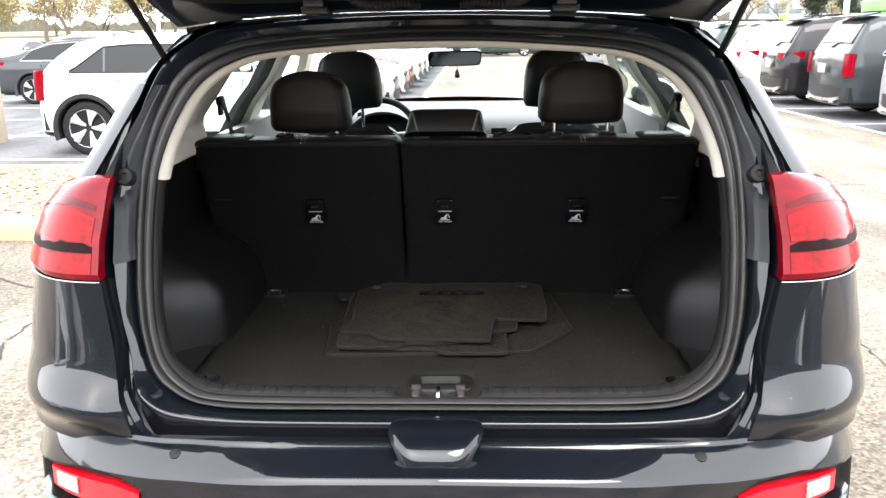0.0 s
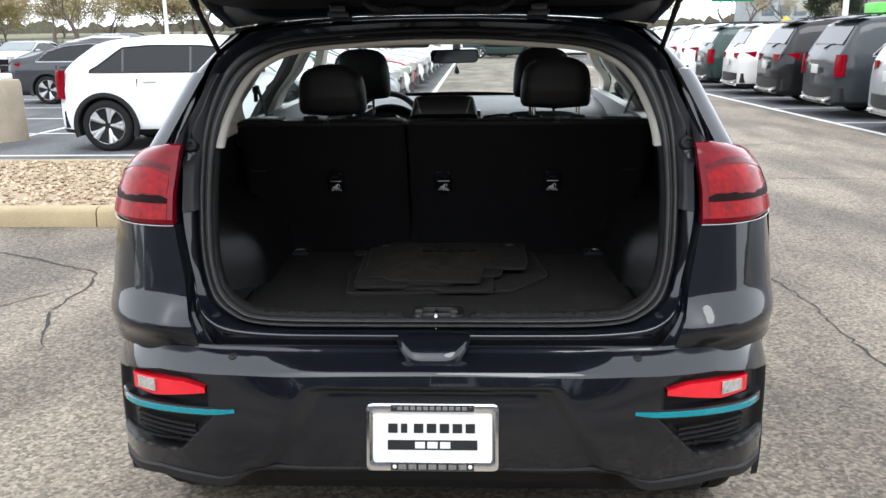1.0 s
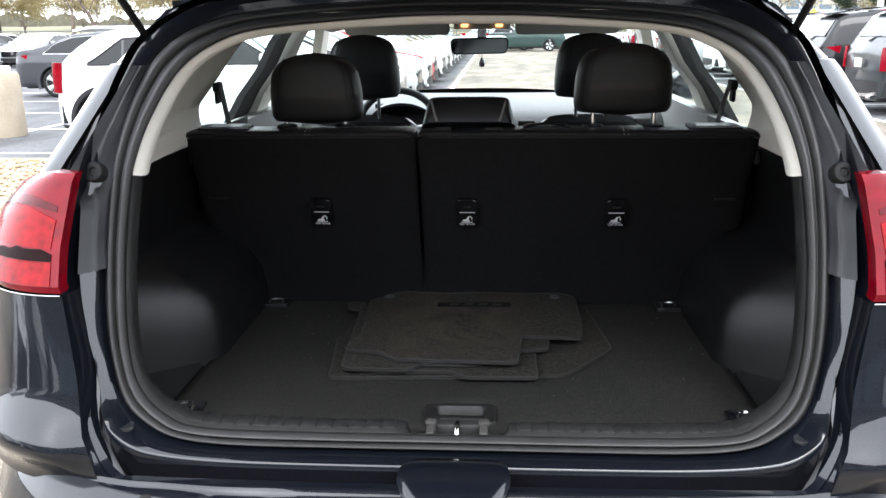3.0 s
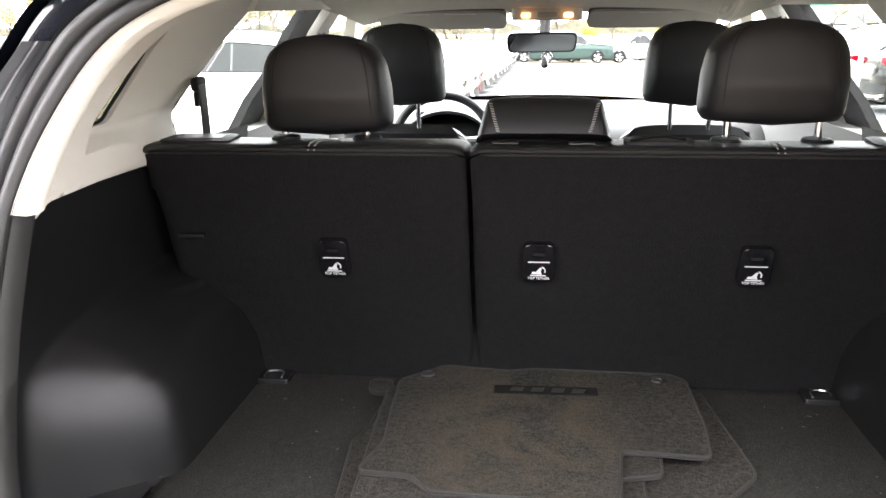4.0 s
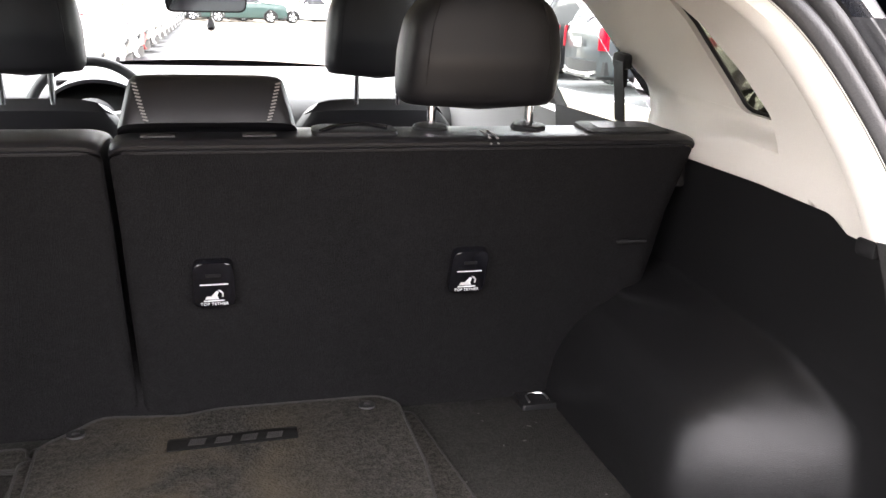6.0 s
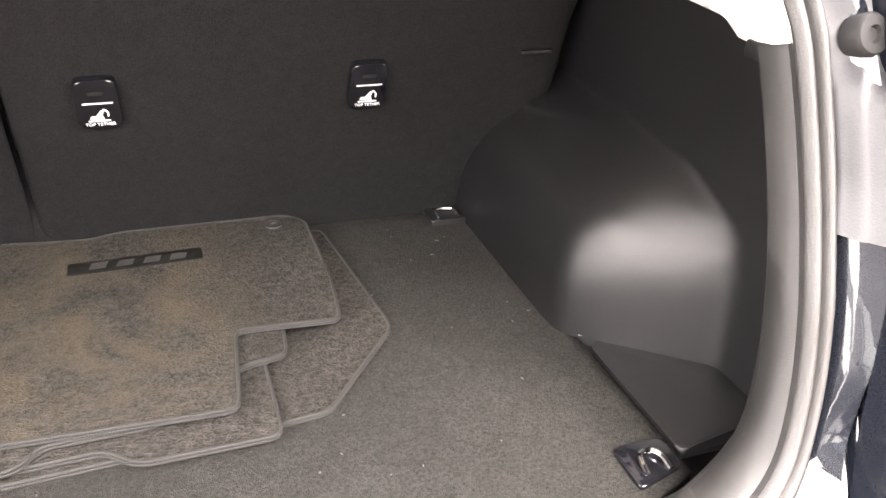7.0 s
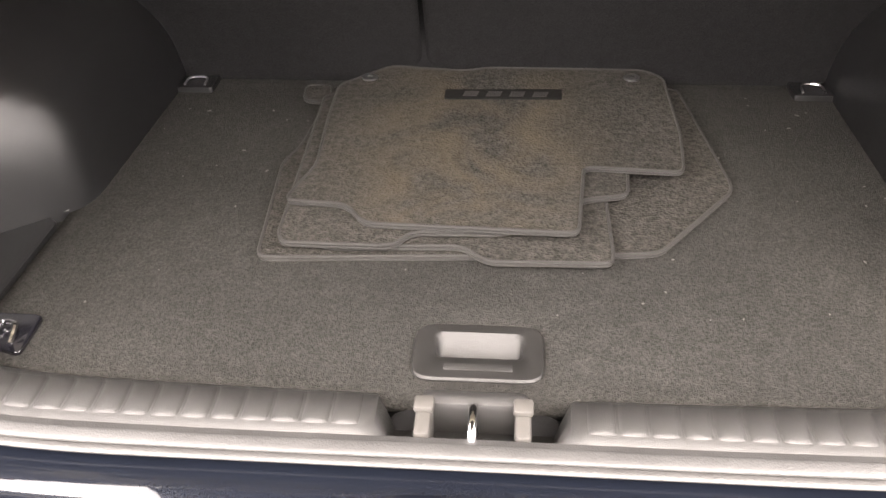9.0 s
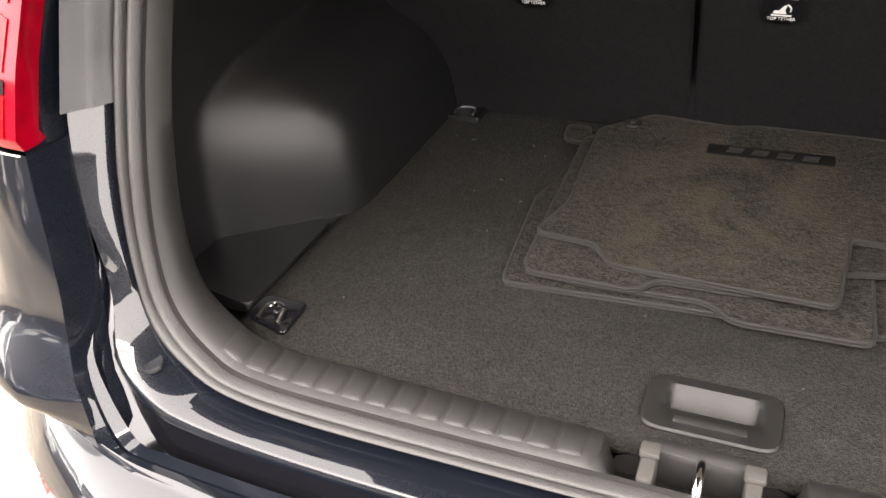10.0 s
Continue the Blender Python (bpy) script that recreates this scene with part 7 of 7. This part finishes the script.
office(66, 175, 24, 16, 6, "grey office block with ribbon windows")
office(92, 190, 15, 16, 4, "grey office block with ribbon windows")
ob = thing("overpass", "pale concrete road bridge in the distance", "bridge", at=(84, 130, GZ))
part("deck", boxed((0, 0, 5.2), (70, 8, 1.3), 0.1), BRIDGE, ob)
part("parapet", boxed((0, -4, 6.3), (70, 0.3, 0.9), 0.05), BRIDGE, ob)
for k in range(6):
    part("pier", boxed((-28 + 11 * k, 0, 2.3), (1.2, 6, 4.6), 0.1), BRIDGE, ob)
GRASS = material("grass_bank", (0.15, 0.145, 0.085), 0.95, 0, 0.35, 0.15, 0.5, 12)
bm = bmesh.new()
grid(bm, lambda x, y: (x, y, GZ + 0.02 + 2.2 * sm(64, 100, y) + 1.0 * noise.noise(Vector((x * 0.02, y * 0.02, 0)))* sm(70, 100, y)), lin(-300, 300, 60), lin(70, 260, 24))
tagged(part("grass_bank", bm, GRASS), "rough spring grass rising behind the car park", "grass", kind="structure")

# ---- trees in early leaf ----
BARK = material("bark", (0.09, 0.07, 0.055), 0.95, 0, 0.3, 6, 0.8, 40, stretch=(1, 1, 0.2))
LEAF_A = material("young_leaves", (0.27, 0.225, 0.11), 0.8, 0, 0.5, 0.8, 0, 8, col2=(0.50, 0.42, 0.22))
LEAF_B = material("yellow_blossom", (0.42, 0.31, 0.05), 0.8, 0, 0.4, 1.2, 0, 30)
LEAF_C = material("dark_conifer", (0.03, 0.045, 0.025), 0.9, 0, 0.4, 1.5, 0, 30)
TWIGS = material("bare_twigs", (0.13, 0.10, 0.075), 0.95, 0, 0.4, 1.2, 0, 30)


def tree(h, spread, leaves, leaf, size, seed, label, twiggy=0):
    r = random.Random(seed)
    ob = thing("tree", label, "tree", "trees behind the car park")
    bm = bmesh.new()
    tips = []

    def limb(p, d, length, rad, depth):
        pts, rr = [p], [rad]
        for k in range(4):
            d = (d + Vector((r.uniform(-0.25, 0.25), r.uniform(-0.25, 0.25), r.uniform(-0.05, 0.18)))).normalized()
            p = p + d * length / 4
            pts.append(p), rr.append(rad * (1 - 0.16 * (k + 1)))
        tube(bm, pts, rr, 7 if depth == 0 else 5 if depth < 3 else 4)
        tips.extend(pts[2:] if depth > 1 else [])
        if depth < 4:
            for k in range(3 if depth else 5):
                a = r.uniform(0, math.tau)
                tilt = r.uniform(0.35, 0.95)
                side = Vector((math.cos(a), math.sin(a), 0)) * spread
                start = pts[r.choice([2, 3, 4, 4])]
                limb(start, (d * (1 - 0.5 * tilt) + side * tilt).normalized(), length * r.uniform(0.55, 0.78), rr[-1] * r.uniform(0.5, 0.75), depth + 1)

    limb(Vector((0, 0, -0.1)), Vector((0, 0, 1)), h * 0.34, h * 0.022, 0)
    part("trunk", bm, BARK, ob)
    vs, fs = [], []
    for k in range(leaves):
        t = r.choice(tips)
        c = t + Vector((r.gauss(0, 0.035), r.gauss(0, 0.035), r.gauss(0, 0.035))) * h
        a = Vector((r.gauss(0, 1), r.gauss(0, 1), r.gauss(0, 1))).normalized()
        b = a.orthogonal().normalized()
        s = size * r.uniform(0.5, 1.3)
        n0 = len(vs)
        vs.extend([c + a * s, c + b * s * 0.6, c - a * s, c - b * s * 0.6])
        fs.append((n0, n0 + 1, n0 + 2, n0 + 3))
    me = bpy.data.meshes.new("crown")
    me.from_pydata([tuple(v) for v in vs], [], fs)
    me.materials.append(leaf)
    cr = new("crown", me)
    cr.parent = ob
    return ob


protos = [tree(11, 1.0, 5500, LEAF_A, 0.11, 1, "tall tree with thin yellow-green spring leaves"), tree(8, 1.15, 6000, LEAF_A, 0.10, 2, "spreading tree with yellow-green spring leaves"), tree(13, 0.8, 3000, TWIGS, 0.08, 3, "bare dark tree with fine twigs"), tree(4.5, 1.3, 5000, LEAF_B, 0.07, 5, "yellow flowering tree in full bloom"), tree(9, 0.5, 9000, LEAF_C, 0.12, 6, "dark evergreen tree with a dense crown")]
spots = [(-38, 76, 0), (-33, 70, 2), (-29.5, 80, 1), (-26, 74, 1), (-22, 68.5, 2), (-19, 78, 0), (-15, 74, 1), (-12, 70, 2), (-8.5, 80, 0), (-45, 72, 2), (-52, 80, 0), (-5, 84, 1), (2, 86, 0), (7, 82, 1), (13, 88, 2), (11.0, 76, 3), (30, 96, 2), (37, 92, 4), (44, 88, 2), (49, 84, 0), (56, 90, 2), (20, 100, 1), (61, 84, 1), (-60, 84, 1), (-41, 95, 0), (-30, 100, 2), (-24, 98, 0), (-14, 96, 4)]
rr = random.Random(9)
spots += [(rr.uniform(-85, -4), rr.uniform(74, 104), rr.choice([0, 1, 1, 2])) for k in range(26)] + [(rr.uniform(18, 80), rr.uniform(98, 125), rr.choice([0, 2, 2, 4])) for k in range(10)]
for k, (x, y, i) in enumerate(spots):
    m = pose(x, y, GZ, 0, 0, rr.uniform(0, 360)) @ Matrix.Scale(rr.uniform(0.85, 1.2), 4)
    copy = copy_thing(protos[i], m)
    copy.scale = (m.to_scale())
for i, (x, y) in enumerate([(-70, 90), (-66, 78), (70, 95), (5, 92), (75, 100)]):
    protos[i].matrix_world = pose(x, y, GZ)
# hazy wooded skyline
HILL = material("far_woods", (0.09, 0.085, 0.06), 1.0, 0, 0.4, 0.05, 0.2, 0.8)
bm = bmesh.new()
grid(bm, lambda a, v: (330 * math.sin(a), 330 * math.cos(a) - 40, -2 + v * (9 + 4 * noise.noise(Vector((a * 7, 0, 3))) + 2.5 * noise.noise(Vector((a * 45, 1, 3))) + 1.6 * noise.noise(Vector((a * 190, 2, 3))) + 0.9 * noise.noise(Vector((a * 520, 3, 3))))), lin(-math.pi, math.pi, 2400), [0, 0.6, 1])
tagged(part("backdrop", bm, HILL), "distant wooded skyline", "woods", kind="structure")
# an unseen dark block with panes, added behind the camera to darken reflections
BLOCK_DARK = material("hall_panels", (0.07, 0.07, 0.072), 0.6, 0.0, 0.25, 0.5, 0.1, 8)
ob = thing("showroom", "dark panelled showroom behind the lane", "building", at=(0, -24, GZ))
part("wall", boxed((0, 0, 4.0), (96, 12, 8.0), 0.1), BLOCK_DARK, ob)
part("roof", boxed((0, 0, 8.2), (97, 13, 0.4), 0.1), BLOCK_DARK, ob)
for k in range(12):
    part("window", boxed((-20.5 + 3.7 * k, 6.0, 1.9), (3.2, 0.12, 3.2), 0.02), WIN, ob)
# unseen cars behind the camera, added for the paint to reflect
for k in range(7):
    again(built[k % 6], -10 + 3.2 * k, -17, SOUTH if k % 2 else 0)
for k in range(9):
    again([white_suv, grey_sedan, built[2], built[1]][k % 4], -9.5, -12.5 + 2.8 * k if k < 5 else -15.3, EAST) if k < 5 else again(built[k % 6], 9.0, -14.0 + 2.9 * (k - 5), EAST + 180)
